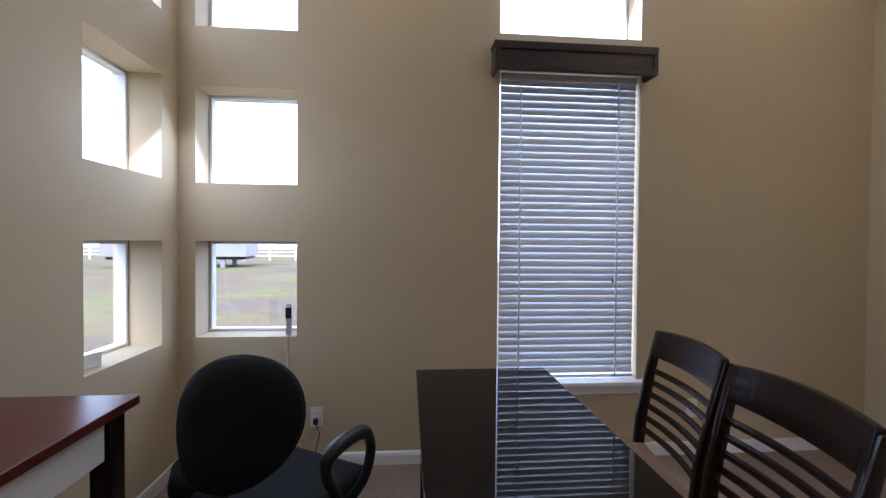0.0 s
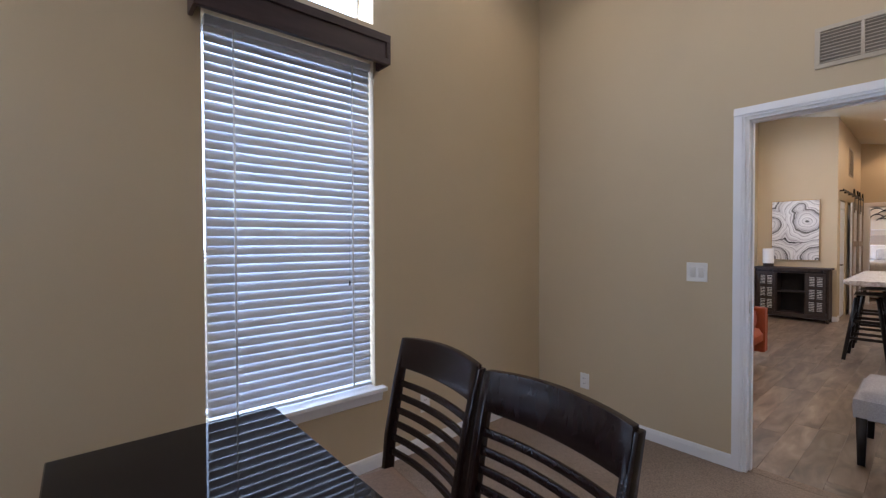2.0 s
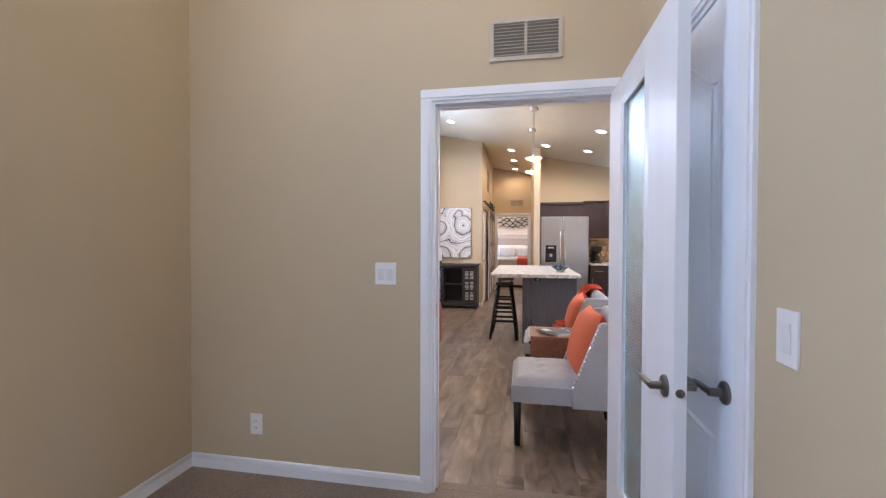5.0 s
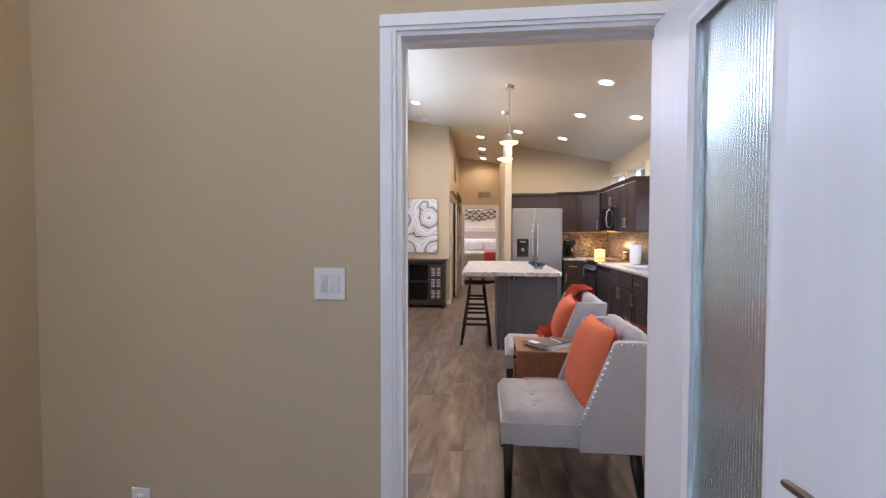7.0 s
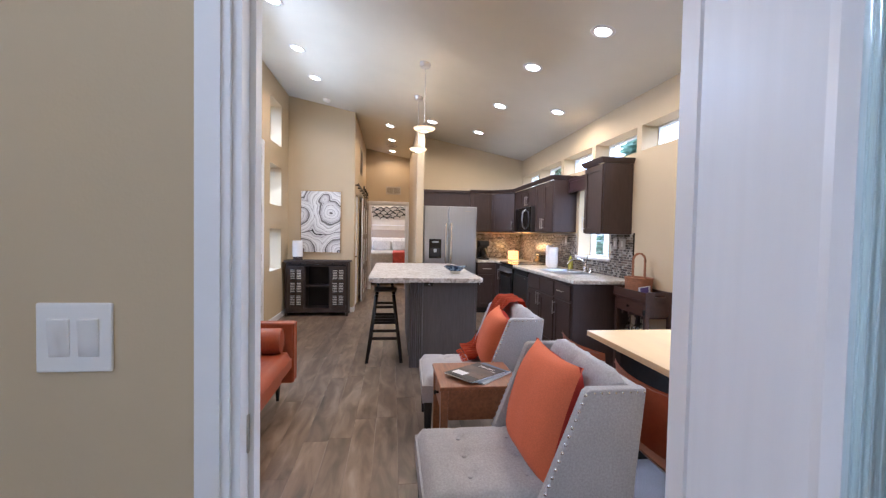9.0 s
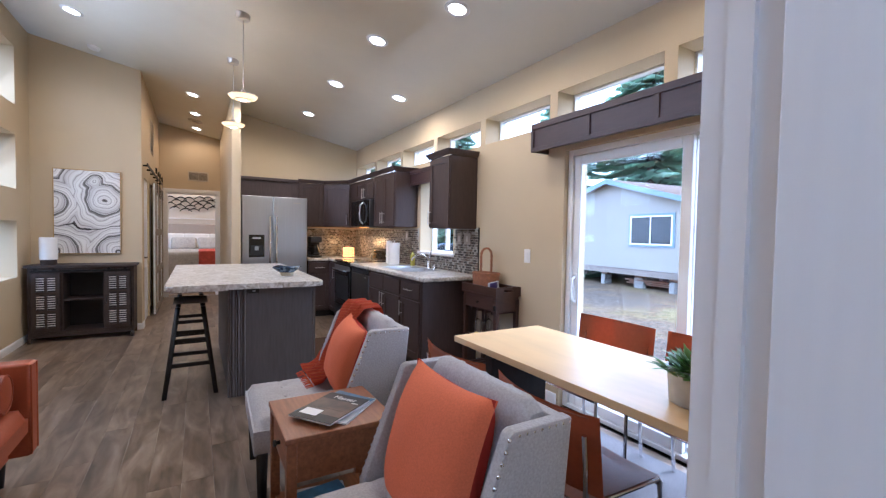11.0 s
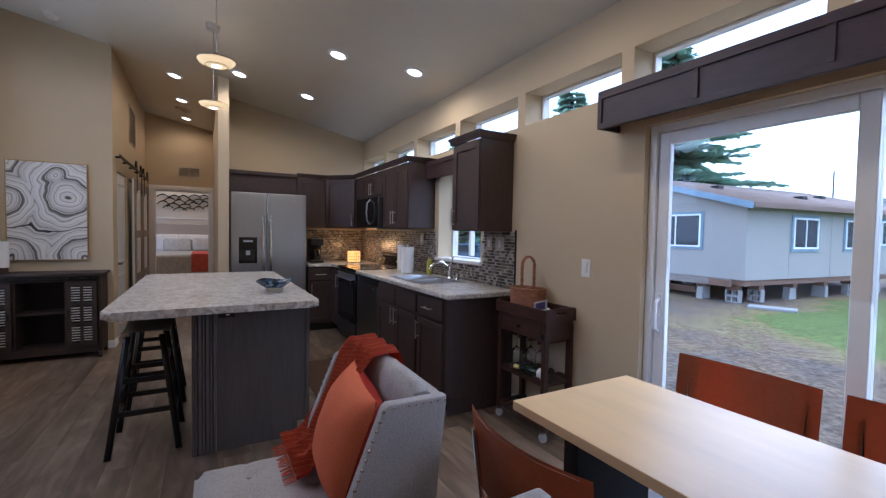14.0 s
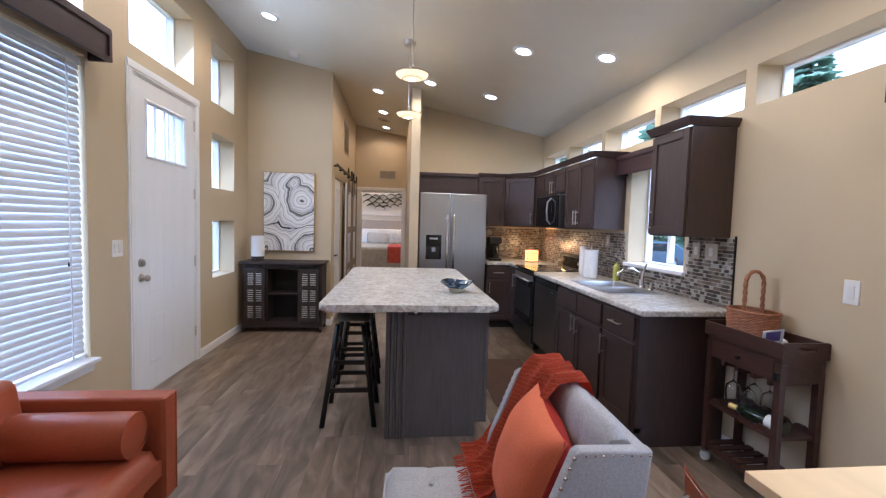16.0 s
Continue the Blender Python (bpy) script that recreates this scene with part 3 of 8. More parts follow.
def bowl_glaze():
    mt = shade("bowl_glaze", (0.05, 0.09, 0.16), 0.12)
    nt = mt.node_tree
    p = nt.nodes["Principled BSDF"]
    tc = nt.nodes.new("ShaderNodeTexCoord")
    n = nt.nodes.new("ShaderNodeTexNoise")
    n.inputs["Scale"].default_value, n.inputs["Detail"].default_value = 22, 4
    nt.links.new(tc.outputs["Object"], n.inputs["Vector"])
    c = ramp(nt, n.outputs["Fac"], [(0.35, (0.008, 0.010, 0.018)), (0.5, (0.03, 0.06, 0.12)), (0.62, (0.24, 0.33, 0.42)), (0.7, (0.10, 0.05, 0.03))])
    nt.links.new(c, p.inputs["Base Color"])
    shade("bowl_foot", (0.55, 0.50, 0.36), 0.3, grain=(20, 0.1))


for make in (plank_floor, stone_top, light_wood, picture_paint, mosaic_tile, yard, plaid_throw, bowl_glaze):
    make()

# ---- shell: floors, ceiling, walls ----
solid("ground", box(-120, 160, -160, 120, GROUND - 0.3, GROUND), M["yard"], "gravel yard with moss and grass patches round the house", "ground")
solid("floor_base", box(XW - T_OUT, XZ + T_OUT, YS - T_OUT, YN + T_OUT, -0.25, -0.012), M["gap_dark"], "dark subfloor under the planks and carpet", "floor")
solid("floor_office", box(XW, XD + 0.06, YS, YN, -0.012, 0.004), M["carpet"], "beige cut-pile carpet in the office", "floor")
solid("floor_bedroom", box(XE + 0.06, XZ, YS, YN, -0.012, 0.002), M["carpet"], "beige carpet in the bedroom", "floor")

bm = bmesh.new()
x0, x1, y0, y1 = XW - T_OUT, XZ + T_OUT, YS - T_OUT, YN + T_OUT
vs = [bm.verts.new((x, y, roof(y) + dz)) for dz in (0, 0.2) for x, y in ((x0, y0), (x1, y0), (x1, y1), (x0, y1))]
for f in ((0, 1, 2, 3), (4, 5, 6, 7), (0, 1, 5, 4), (1, 2, 6, 5), (2, 3, 7, 6), (3, 0, 4, 7)):
    bm.faces.new([vs[i] for i in f])
solid("ceiling", bm, M["ceiling_paint"], "sloped off-white plaster ceiling", "ceiling")

OFFICE_Z = [(0.785, 1.348), (1.683, 2.243), (2.585, 3.15)]
ENTRY_Z = [(0.775, 1.395), (1.745, 2.335), (2.655, 3.285)]
NORTH = [(0.565, 1.14, a, b) for a, b in OFFICE_Z]
NORTH += [(2.345, 3.245, 0.49, 2.42), (2.345, 3.245, 2.63, 3.25)]
NORTH += [(7.62, 8.52, 0.49, 2.42), (7.62, 8.52, 2.66, 3.29)]
NORTH += [(8.98, 9.97, 2.69, 3.30)]
NORTH += [(10.36, 10.98, a, b) for a, b in ENTRY_Z]
# unseen bedroom window, placed here to bring daylight onto the bed
NORTH += [(15.2, 16.6, 0.8, 2.2)]
FRONT_DOOR = (9.00, 9.98, -0.012, 2.50)
wall("wall_north", "x", XW - T_OUT, XZ + T_OUT, YN, YN + T_OUT, NORTH + [FRONT_DOOR], M["wall_paint"], "beige painted outer wall with small square windows", z0=-0.25)
CLERE = [(a + 0.03, a + 0.91, 2.215, 2.465) for a in (5.19, 6.155, 7.12, 8.085, 9.05, 10.015, 10.98)]
KITCHEN_WINDOW = (8.60, 9.40, 1.11, 2.02)
SLIDER = (5.46, 6.975, -0.012, 1.99)
OFFICE_CLERE = [(1.2, 1.94, 2.215, 2.47)]
wall("wall_south", "x", XW - T_OUT, XZ + T_OUT, YS - T_OUT, YS, CLERE + [KITCHEN_WINDOW, SLIDER] + OFFICE_CLERE, M["wall_paint"], "beige painted outer wall with a row of high windows", z0=-0.25)
WEST = [(2.54, 3.10, a, b) for a, b in OFFICE_Z]
wall("wall_west", "y", YS, YN, XW - T_OUT, XW, WEST, M["wall_paint"], "beige painted end wall with stacked square windows", z0=-0.25)
wall("wall_east", "y", YS, YN, XZ, XZ + T_OUT, [], M["wall_paint"], "beige painted bedroom end wall", z0=-0.25)
DOOR_A, DOOR_B, DOOR_H = 0.882, 1.815, 2.062
wall("wall_office_door", "y", YS, YN, XD, XL, [(DOOR_A, DOOR_B, -0.02, DOOR_H)], M["wall_paint"], "beige painted inner wall with a doorway", z0=-0.012)
CLOSET = (3.86, 4.66, -0.02, 2.05)
wall("wall_closet", "x", 2.62, XD, YC - 0.11, YC, [CLOSET], M["wall_paint"], "beige painted closet wall", z0=-0.012)
wall("wall_closet_end", "y", YS, YC - 0.11, 2.62, 2.73, [], M["wall_paint"], "beige painted closet end wall", z0=-0.012)
wall("wall_entry", "y", YH, YN, XA, XA + 0.12, [], M["wall_paint"], "beige painted wall with the picture and console", z0=-0.012)
HALL_DOORS = [(11.72, 12.42, -0.02, 2.04), (12.62, 13.42, -0.02, 2.04)]
wall("wall_hall", "x", XA + 0.12, XE, YH, YH + 0.12, HALL_DOORS, M["wall_paint"], "beige painted hall wall with closet doors", z0=-0.012)
wall("wall_partition", "x", 11.16, XE, 1.02, 1.135, [], M["wall_paint"], "beige painted partition between hall and kitchen", z0=-0.012)
wall("wall_kitchen", "y", YS, 1.02, XB, XB + 0.12, [], M["wall_paint"], "beige painted wall behind the fridge", z0=-0.012)
BED_DOOR = (1.19, 2.06, -0.02, 2.06)
wall("wall_bedroom", "y", YS, YN, XE, XE + 0.12, [BED_DOOR], M["wall_paint"], "beige painted hall end wall with the bedroom doorway", z0=-0.012)


def molding(name, outline, p, q, out, label, mat="white_paint"):
    """A strip of trim along the line p to q; outline is (outwards, up)."""
    p, q, out = Vector(p), Vector(q), Vector(out).normalized()
    bm = bmesh.new()
    a = [bm.verts.new(p + out * u + Vector((0, 0, v))) for u, v in outline]
    b = [bm.verts.new(q + out * u + Vector((0, 0, v))) for u, v in outline]
    bm.faces.new(a)
    bm.faces.new(b[::-1])
    for i in range(len(a)):
        j = (i + 1) % len(a)
        bm.faces.new((a[i], b[i], b[j], a[j]))
    return solid(name, bm, M[mat], label, "trim", smooth=20)


BASE = [(0, 0), (0.014, 0), (0.014, 0.058), (0.010, 0.068), (0.011, 0.074), (0.004, 0.083), (0, 0.083)]
for p, q, out in (((XW, YN, 0), (XD, YN, 0), (0, -1, 0)), ((XW, YS, 0), (XW, YN, 0), (1, 0, 0)), ((XD, 1.86, 0), (XD, YN, 0), (-1, 0, 0)),
                  ((2.62, YC, 0), (3.79, YC, 0), (0, 1, 0)), ((4.73, YC, 0), (XD, YC, 0), (0, 1, 0)), ((2.62, YS, 0), (2.62, YC, 0), (-1, 0, 0)), ((XW, YS, 0), (2.62, YS, 0), (0, 1, 0)),
                  ((XL, YN, 0), (8.92, YN, 0), (0, -1, 0)), ((10.06, YN, 0), (XA, YN, 0), (0, -1, 0)), ((XA, YH, 0), (XA, YN, 0), (-1, 0, 0)),
                  ((XL, YS, 0), (5.44, YS, 0), (0, 1, 0)), ((7.0, YS, 0), (8.1, YS, 0), (0, 1, 0)), ((XL, 1.86, 0), (XL, YN, 0), (1, 0, 0)), ((XL, YS, 0), (XL, 0.83, 0), (1, 0, 0)),
                  ((XA, YH, 0), (11.65, YH, 0), (0, -1, 0)), ((11.16, 1.135, 0), (XE, 1.135, 0), (0, 1, 0)), ((11.16, 1.02, 0), (11.16, 1.135, 0), (-1, 0, 0))):
    molding("baseboard", BASE, p, q, out, "white painted baseboard")


def casing(name, a0, a1, h, at, along, out, w=0.075, label="white painted door casing"):
    """Three boards round a door opening, with a stepped face."""
    e = thing(name, pose(0, 0, 0), label, "door frame", kind="structure")

    def board(u0, u1, z0, z1):
        bms = []
        for d0, d1, k in ((0.0, 0.012, 0.0), (0.012, 0.018, 0.014)):
            lo, hi = sorted((at + out * d0, at + out * d1))
            uu0, uu1 = u0 + (k if u1 - u0 < 0.2 else 0), u1 - (k if u1 - u0 < 0.2 else 0)
            zz0, zz1 = z0 + (k if z1 - z0 < 0.2 else 0), z1 - (k if z1 - z0 < 0.2 else 0)
            bms.append(box(uu0, uu1, lo, hi, zz0, zz1) if along == "x" else box(lo, hi, uu0, uu1, zz0, zz1))
        return join(*bms)
    part("casing_board", board(a0 - w, a0, 0, h), M["white_paint"], e)
    part("casing_board", board(a1, a1 + w, 0, h), M["white_paint"], e)
    part("casing_board", board(a0 - w, a1 + w, h, h + w), M["white_paint"], e)
    return e


def jamb(name, a0, a1, h, b0, b1, along):
    """Lining of a door opening with its stop."""
    e = thing(name, pose(0, 0, 0), "white painted door lining", "door frame", kind="structure")
    for u0, u1, z0, z1 in ((a0, a0 + 0.016, 0, h), (a1 - 0.016, a1, 0, h), (a0 + 0.016, a1 - 0.016, h - 0.016, h)):
        part("lining", box(u0, u1, b0, b1, z0, z1) if along == "x" else box(b0, b1, u0, u1, z0, z1), M["white_paint"], e)
    bm_ = (b0 + b1) / 2
    for u0, u1, z0, z1 in ((a0 + 0.016, a0 + 0.027, 0, h - 0.016), (a1 - 0.027, a1 - 0.016, 0, h - 0.016), (a0 + 0.027, a1 - 0.027, h - 0.027, h - 0.016)):
        part("stop", box(u0, u1, bm_ - 0.015, bm_ + 0.02, z0, z1) if along == "x" else box(bm_ - 0.015, bm_ + 0.02, u0, u1, z0, z1), M["white_paint"], e)
    return e


casing("door_trim_1", DOOR_A, DOOR_B, DOOR_H, XD, "y", -1, w=0.058)
casing("door_trim_2", DOOR_A, DOOR_B, DOOR_H, XL, "y", 1)
j = jamb("door_lining_1", DOOR_A, DOOR_B, DOOR_H, XD - 0.002, XL + 0.002, "y")
part("strike_plate", box(XD + 0.030, XD + 0.058, DOOR_B - 0.019, DOOR_B - 0.0155, 0.93, 1.0), M["nickel"], j, "brushed nickel strike plate")
casing("door_trim_3", CLOSET[0], CLOSET[1], CLOSET[3], YC, "x", 1)
jamb("door_lining_2", CLOSET[0], CLOSET[1], CLOSET[3], YC - 0.112, YC + 0.002, "x")
casing("door_trim_4", BED_DOOR[0], BED_DOOR[1], BED_DOOR[3], XE, "y", -1)
jamb("door_lining_3", BED_DOOR[0], BED_DOOR[1], BED_DOOR[3], XE - 0.002, XE + 0.122, "y")
casing("door_trim_5", FRONT_DOOR[0], FRONT_DOOR[1], FRONT_DOOR[3], YN, "x", -1, w=0.07)
solid("threshold", box(XD + 0.035, XL - 0.005, DOOR_A + 0.017, DOOR_B - 0.017, -0.012, 0.006), M["carpet"], "carpet edge at the office doorway", "floor")


def fixed_window(name, plane, a0, a1, z0, z1, at, out, blindless=True):
    """A vinyl window with frame, clear pane and sill deep in the wall; plane x: runs along x at y = at, facing out."""
    e = thing(name, pose(0, 0, 0), "small white vinyl fixed window in a deep plastered opening", "window", "vinyl windows", "structure")
    d0, d1 = sorted((at + out * 0.17, at + out * 0.23))
    g0, g1 = sorted((at + out * 0.198, at + out * 0.203))

    def b(u0, u1, zz0, zz1, e0=d0, e1=d1, r=0.004):
        return box(u0, u1, e0, e1, zz0, zz1, r, 1) if plane == "x" else box(e0, e1, u0, u1, zz0, zz1, r, 1)
    w = 0.018
    for args in ((a0, a0 + w, z0, z1), (a1 - w, a1, z0, z1), (a0 + w, a1 - w, z0, z0 + w), (a0 + w, a1 - w, z1 - w, z1)):
        part("window_frame", b(*args), M["vinyl_white"], e)
    p = part("pane", b(a0 + w, a1 - w, z0 + w, z1 - w, g0, g1, 0), M["window_glass"], e, "clear window glass")
    p.visible_shadow = False
    return e


k = 1
for h in NORTH:
    fixed_window("window_%d" % k, "x", *h, YN, 1)
    k += 1
for h in CLERE + OFFICE_CLERE + [KITCHEN_WINDOW]:
    fixed_window("window_%d" % k, "x", *h, YS, -1)
    k += 1
for h in WEST:
    fixed_window("window_%d" % k, "y", *h, XW, -1)
    k += 1

# ---- ceiling lights ----
for x, y in ((10.15, 2.62), (9.24, 2.66), (8.21, 2.66), (7.23, -0.06), (8.12, 0.20), (9.38, 0.20), (9.08, -0.44), (10.85, 0.93), (10.78, 0.19), (6.2, 2.66), (5.9, -0.06)):
    can_light(x, y, 12.0 if y > 2 else 17.0, (1.0, 0.70, 0.40) if y > 2 else (1.0, 0.77, 0.50))
for x, y in ((4.05, 2.55), (1.5, 2.55), (2.1, 0.4), (4.0, 1.35)):
    can_light(x, y, OFFICE_CAN)
for x, y in ((11.75, 1.60), (12.88, 1.57), (14.03, 1.55)):
    can_light(x, y, 9.0, (1.0, 0.66, 0.34))
# two unseen bedroom lights, added to brighten the bed through the doorway
for x, y in ((15.6, 1.6), (16.8, 1.6)):
    can_light(x, y, 42.0)


# ---- blinds, valances, sills ----
def blind(name, x0, x1, z0, z1, y, label):
    """White slatted blind: head rail, tilted slats, ladder cords, bottom rail and wand."""
    e = thing(name, pose((x0 + x1) / 2, y, 0), label, "blind", "slatted window blinds")
    w = x1 - x0
    part("head_rail", cbox(w, 0.05, 0.045, z1 - 0.045, 0.004), M["blind_white"], e)
    part("bottom_rail", cbox(w, 0.05, 0.018, z0, 0.005), M["blind_white"], e)
    n = int((z1 - z0 - 0.09) / 0.0430)
    outline = [(-0.025, 0.0), (-0.012, 0.003), (0.0, 0.004), (0.012, 0.003), (0.025, 0.0), (0.025, -0.0025), (0.0, 0.0012), (-0.025, -0.0025)]
    slat = mesh_of(prism(outline, -w / 2, w / 2, "x"), M["blind_white"], name="slat")
    random.seed(3)
    for i in range(n):
        z = z0 + 0.05 + i * (z1 - z0 - 0.10) / (n - 1)
        part("slat", slat, None, e, m=pose(0, 0, z, 71 + random.uniform(-1.2, 1.2), random.uniform(-0.12, 0.12), 0))
    # ladder cords, thick and white to imitate daylight showing through the slat holes
    for u in (-0.36, 0.36):
        for dy in (-0.0275, 0.0275):
            part("ladder_cord", tube([(u * w, dy, z0 + 0.01), (u * w, dy, z1 - 0.04)], 0.0050, 6), M["vinyl_white"], e)
    part("tilt_cord", tube([(0.33 * w, -0.031, z1 - 0.05), (0.33 * w, -0.033, z0 + 0.62)], 0.0009, 5), M["blind_white"], e)
    part("cord_tassel", moved(lathe([(0, 0), (0.006, 0.003), (0.004, 0.028), (0, 0.03)], 8), pose(0.33 * w, -0.033, z0 + 0.60)), M["black_plastic"], e)
    return e


def valance(name, x0, x1, y, out, depth, z0, z1, label, battens):
    """A dark framed pelmet board with returns, top ledge and battens."""
    e = thing(name, pose(0, 0, 0), label, "valance")
    f0, f1 = sorted((y + out * depth, y + out * (depth - 0.02)))
    a, b = sorted((y + out * 0.002, y + out * (depth - 0.02)))
    part("front_board", box(x0, x1, f0, f1, z0, z1, 0.002), M["valance_wood"], e)
    for u0, u1 in ((x0, x0 + 0.02), (x1 - 0.02, x1)):
        part("return_board", box(u0, u1, a, b, z0, z1, 0.002), M["valance_wood"], e)
    part("top_board", box(x0 - 0.006, x1 + 0.006, min(a, f0 - 0.004), max(b, f1 + 0.004), z1, z1 + 0.018, 0.003), M["valance_wood"], e)
    g0, g1 = sorted((y + out * depth, y + out * (depth + 0.010)))
    h = 0.03
    for zz in (z0, z1 - h):
        part("rail", box(x0, x1, g0, g1, zz, zz + h, 0.002), M["valance_wood"], e)
    for u in battens:
        part("batten", box(u - 0.014, u + 0.014, g0, g1, z0 + h, z1 - h, 0.002), M["valance_wood"], e)
    return e


def sill(name, x0, x1, y, z):
    e = thing(name, pose(0, 0, 0), "white painted window stool and apron", "window sill", kind="structure")
    part("stool", box(x0 - 0.055, x1 + 0.055, y - 0.055, y + 0.10, z - 0.024, z + 0.002, 0.006), M["white_paint"], e)
    part("apron", prism([(y - 0.030, z - 0.026), (y - 0.002, z - 0.026), (y - 0.002, z - 0.085), (y - 0.012, z - 0.085), (y - 0.020, z - 0.05)], x0 - 0.04, x1 + 0.04, "x"), M["white_paint"], e)


blind("window_blind", 2.36, 3.23, 0.505, 2.40, YN + 0.035, "white slatted blind lowered over the office window")
blind("window_blind", 7.635, 8.505, 0.505, 2.40, YN + 0.035, "white slatted blind lowered over the living room window")
valance("valance", 2.292, 3.278, YN, -1, 0.125, 2.362, 2.512, "dark stained wooden valance over the office blind", (2.306, 3.264))
valance("valance", 7.56, 8.565, YN, -1, 0.13, 2.40, 2.59, "dark stained wooden valance over the living room blind", (7.575, 8.55))
sill("sill_1", 2.345, 3.245, YN, 0.49)
sill("sill_2", 7.66, 8.485, YN, 0.49)


# ---- wall plates ----
def wall_plate(m, kind, label):
    """Switch or socket plate in the local x-z plane, facing -y."""
    w = 0.118 if kind == "double" else 0.074
    e = thing("light_switch" if kind != "socket" else "wall_socket", m, label, "switch" if kind != "socket" else "socket", "switches" if kind != "socket" else "sockets")
    part("plate", box(-w / 2, w / 2, -0.006, 0.001, -0.059, 0.059, 0.003), M["plastic_white"], e)
    if kind == "socket":
        for z in (-0.02, 0.02):
            part("outlet", box(-0.017, 0.017, -0.009, -0.005, z - 0.015, z + 0.015, 0.003), M["plastic_white"], e)
            for u in (-0.007, 0.007):
                part("slot", box(u - 0.0012, u + 0.0012, -0.0096, -0.0085, z - 0.004, z + 0.006), M["black_plastic"], e)
    else:
        for u in ((-0.023, 0.023) if kind == "double" else (0,)):
            part("rocker", prism([(-0.007, -0.032), (-0.005, -0.033), (-0.005, 0.033), (-0.011, 0.032)], u - 0.0165, u + 0.0165, "x", 0.001, 1), M["plastic_white"], e)
    return e


wall_plate(pose(XD, 2.066, 1.158, 0, 0, 90) @ pose(0, 0, 0, 0, 0, 180), "double", "white double rocker light switch beside the doorway")
wall_plate(pose(3.655, YC, 1.13, 0, 0, 180), "single", "white rocker light switch beside the closet door")
wall_plate(pose(XD, 2.838, 0.285, 0, 0, -90), "socket", "white wall socket near the doorway")
wall_plate(pose(1.257, YN, 0.303), "socket", "white wall socket with a black plug under the window")
wall_plate(pose(3.62, YN, 0.30), "socket", "white wall socket behind the dark chairs")
wall_plate(pose(7.375, YS, 1.155, 0, 0, 180), "single", "white rocker light switch beside the sliding door")
wall_plate(pose(8.80, YN, 1.19), "double", "white rocker light switch beside the front door")


def grille(m, w, h, cols, label):
    """Return-air grille: frame, mullion and louvre blades."""
    e = thing("air_grille", m, label, "vent", "air grilles")
    f = 0.022
    for a in ((-w / 2, w / 2, -h / 2, -h / 2 + f), (-w / 2, w / 2, h / 2 - f, h / 2), (-w / 2, -w / 2 + f, -h / 2 + f, h / 2 - f), (w / 2 - f, w / 2, -h / 2 + f, h / 2 - f)):
        part("frame_bar", box(a[0], a[1], -0.010, 0.001, a[2], a[3], 0.002), M["plastic_beige"], e)
    for c in range(1, cols):
        u = -w / 2 + c * w / cols
        part("mullion", box(u - 0.007, u + 0.007, -0.009, 0.001, -h / 2 + f, h / 2 - f), M["plastic_beige"], e)
    part("backing", box(-w / 2 + f, w / 2 - f, -0.0015, 0.0005, -h / 2 + f, h / 2 - f), M["vent_dark"], e)
    n = int((h - 2 * f) / 0.016)
    blade = mesh_of(box(-w / 2 + f, w / 2 - f, -0.006, 0.006, -0.001, 0.001), M["plastic_beige"], name="blade")
    for i in range(n):
        part("blade", blade, None, e, m=pose(0, -0.0045, -h / 2 + f + (i + 0.5) * (h - 2 * f) / n, 35, 0, 0))
    return e


shade("plastic_beige", (0.50, 0.44, 0.35), 0.5, grain=(12, 0.03))
shade("vent_dark", (0.26, 0.23, 0.19), 0.9)
grille(pose(XD, 1.337, 2.345, 0, 0, -90), 0.36, 0.21, 2, "beige metal return-air grille over the doorway")
grille(pose(XE, 1.52, 2.40, 0, 0, -90), 0.36, 0.19, 2, "beige metal air grille over the bedroom doorway")
grille(pose(12.95, YH, 2.80), 0.60, 0.52, 1, "beige metal air grille high on the hall wall")


# ---- doors ----
def ring(outline, inset, y0, y1):
    """A flat molding between an outline and its inset copy, in the x-z plane."""
    n = len(outline)
    cx, cz = sum(p[0] for p in outline) / n, sum(p[1] for p in outline) / n
    w, h = max(p[0] for p in outline) - min(p[0] for p in outline), max(p[1] for p in outline) - min(p[1] for p in outline)
    inner = [(cx + (p[0] - cx) * (1 - 2 * inset / w), cz + (p[1] - cz) * (1 - 2 * inset / h)) for p in outline]
    bm = bmesh.new()
    rows_ = [[bm.verts.new((u, y, v)) for u, v in o] for o, y in ((outline, y0), ([(o[0] * 0.5 + i[0] * 0.5, o[1] * 0.5 + i[1] * 0.5) for o, i in zip(outline, inner)], y1), (inner, y0))]
    for a, b in zip(rows_, rows_[1:]):
        for i in range(n):
            k_ = (i + 1) % n
            bm.faces.new((a[i], a[k_], b[k_], b[i]))
    return bm


def lever(m, parent, flip=1):
    e = part("lever_handle", moved(lathe([(0, 0.0), (0.032, 0.0), (0.032, 0.006), (0.028, 0.010), (0.012, 0.012), (0.011, 0.045), (0, 0.047)], 20), pose(0, 0, 0, 90, 0, 0)), M["pewter"], parent, "dark satin nickel lever handle", m)
    part("lever", tube([(0, -0.040, 0), (0.02 * flip, -0.044, 0.002), (0.06 * flip, -0.046, 0.004), (0.105 * flip, -0.042, -0.003), (0.12 * flip, -0.040, -0.006)], [0.010, 0.010, 0.0085, 0.008, 0.006], 10), M["pewter"], e)
    return e


def rect(x0, x1, z0, z1):
    return [(x0, z0), (x1, z0), (x1, z1), (x0, z1)]


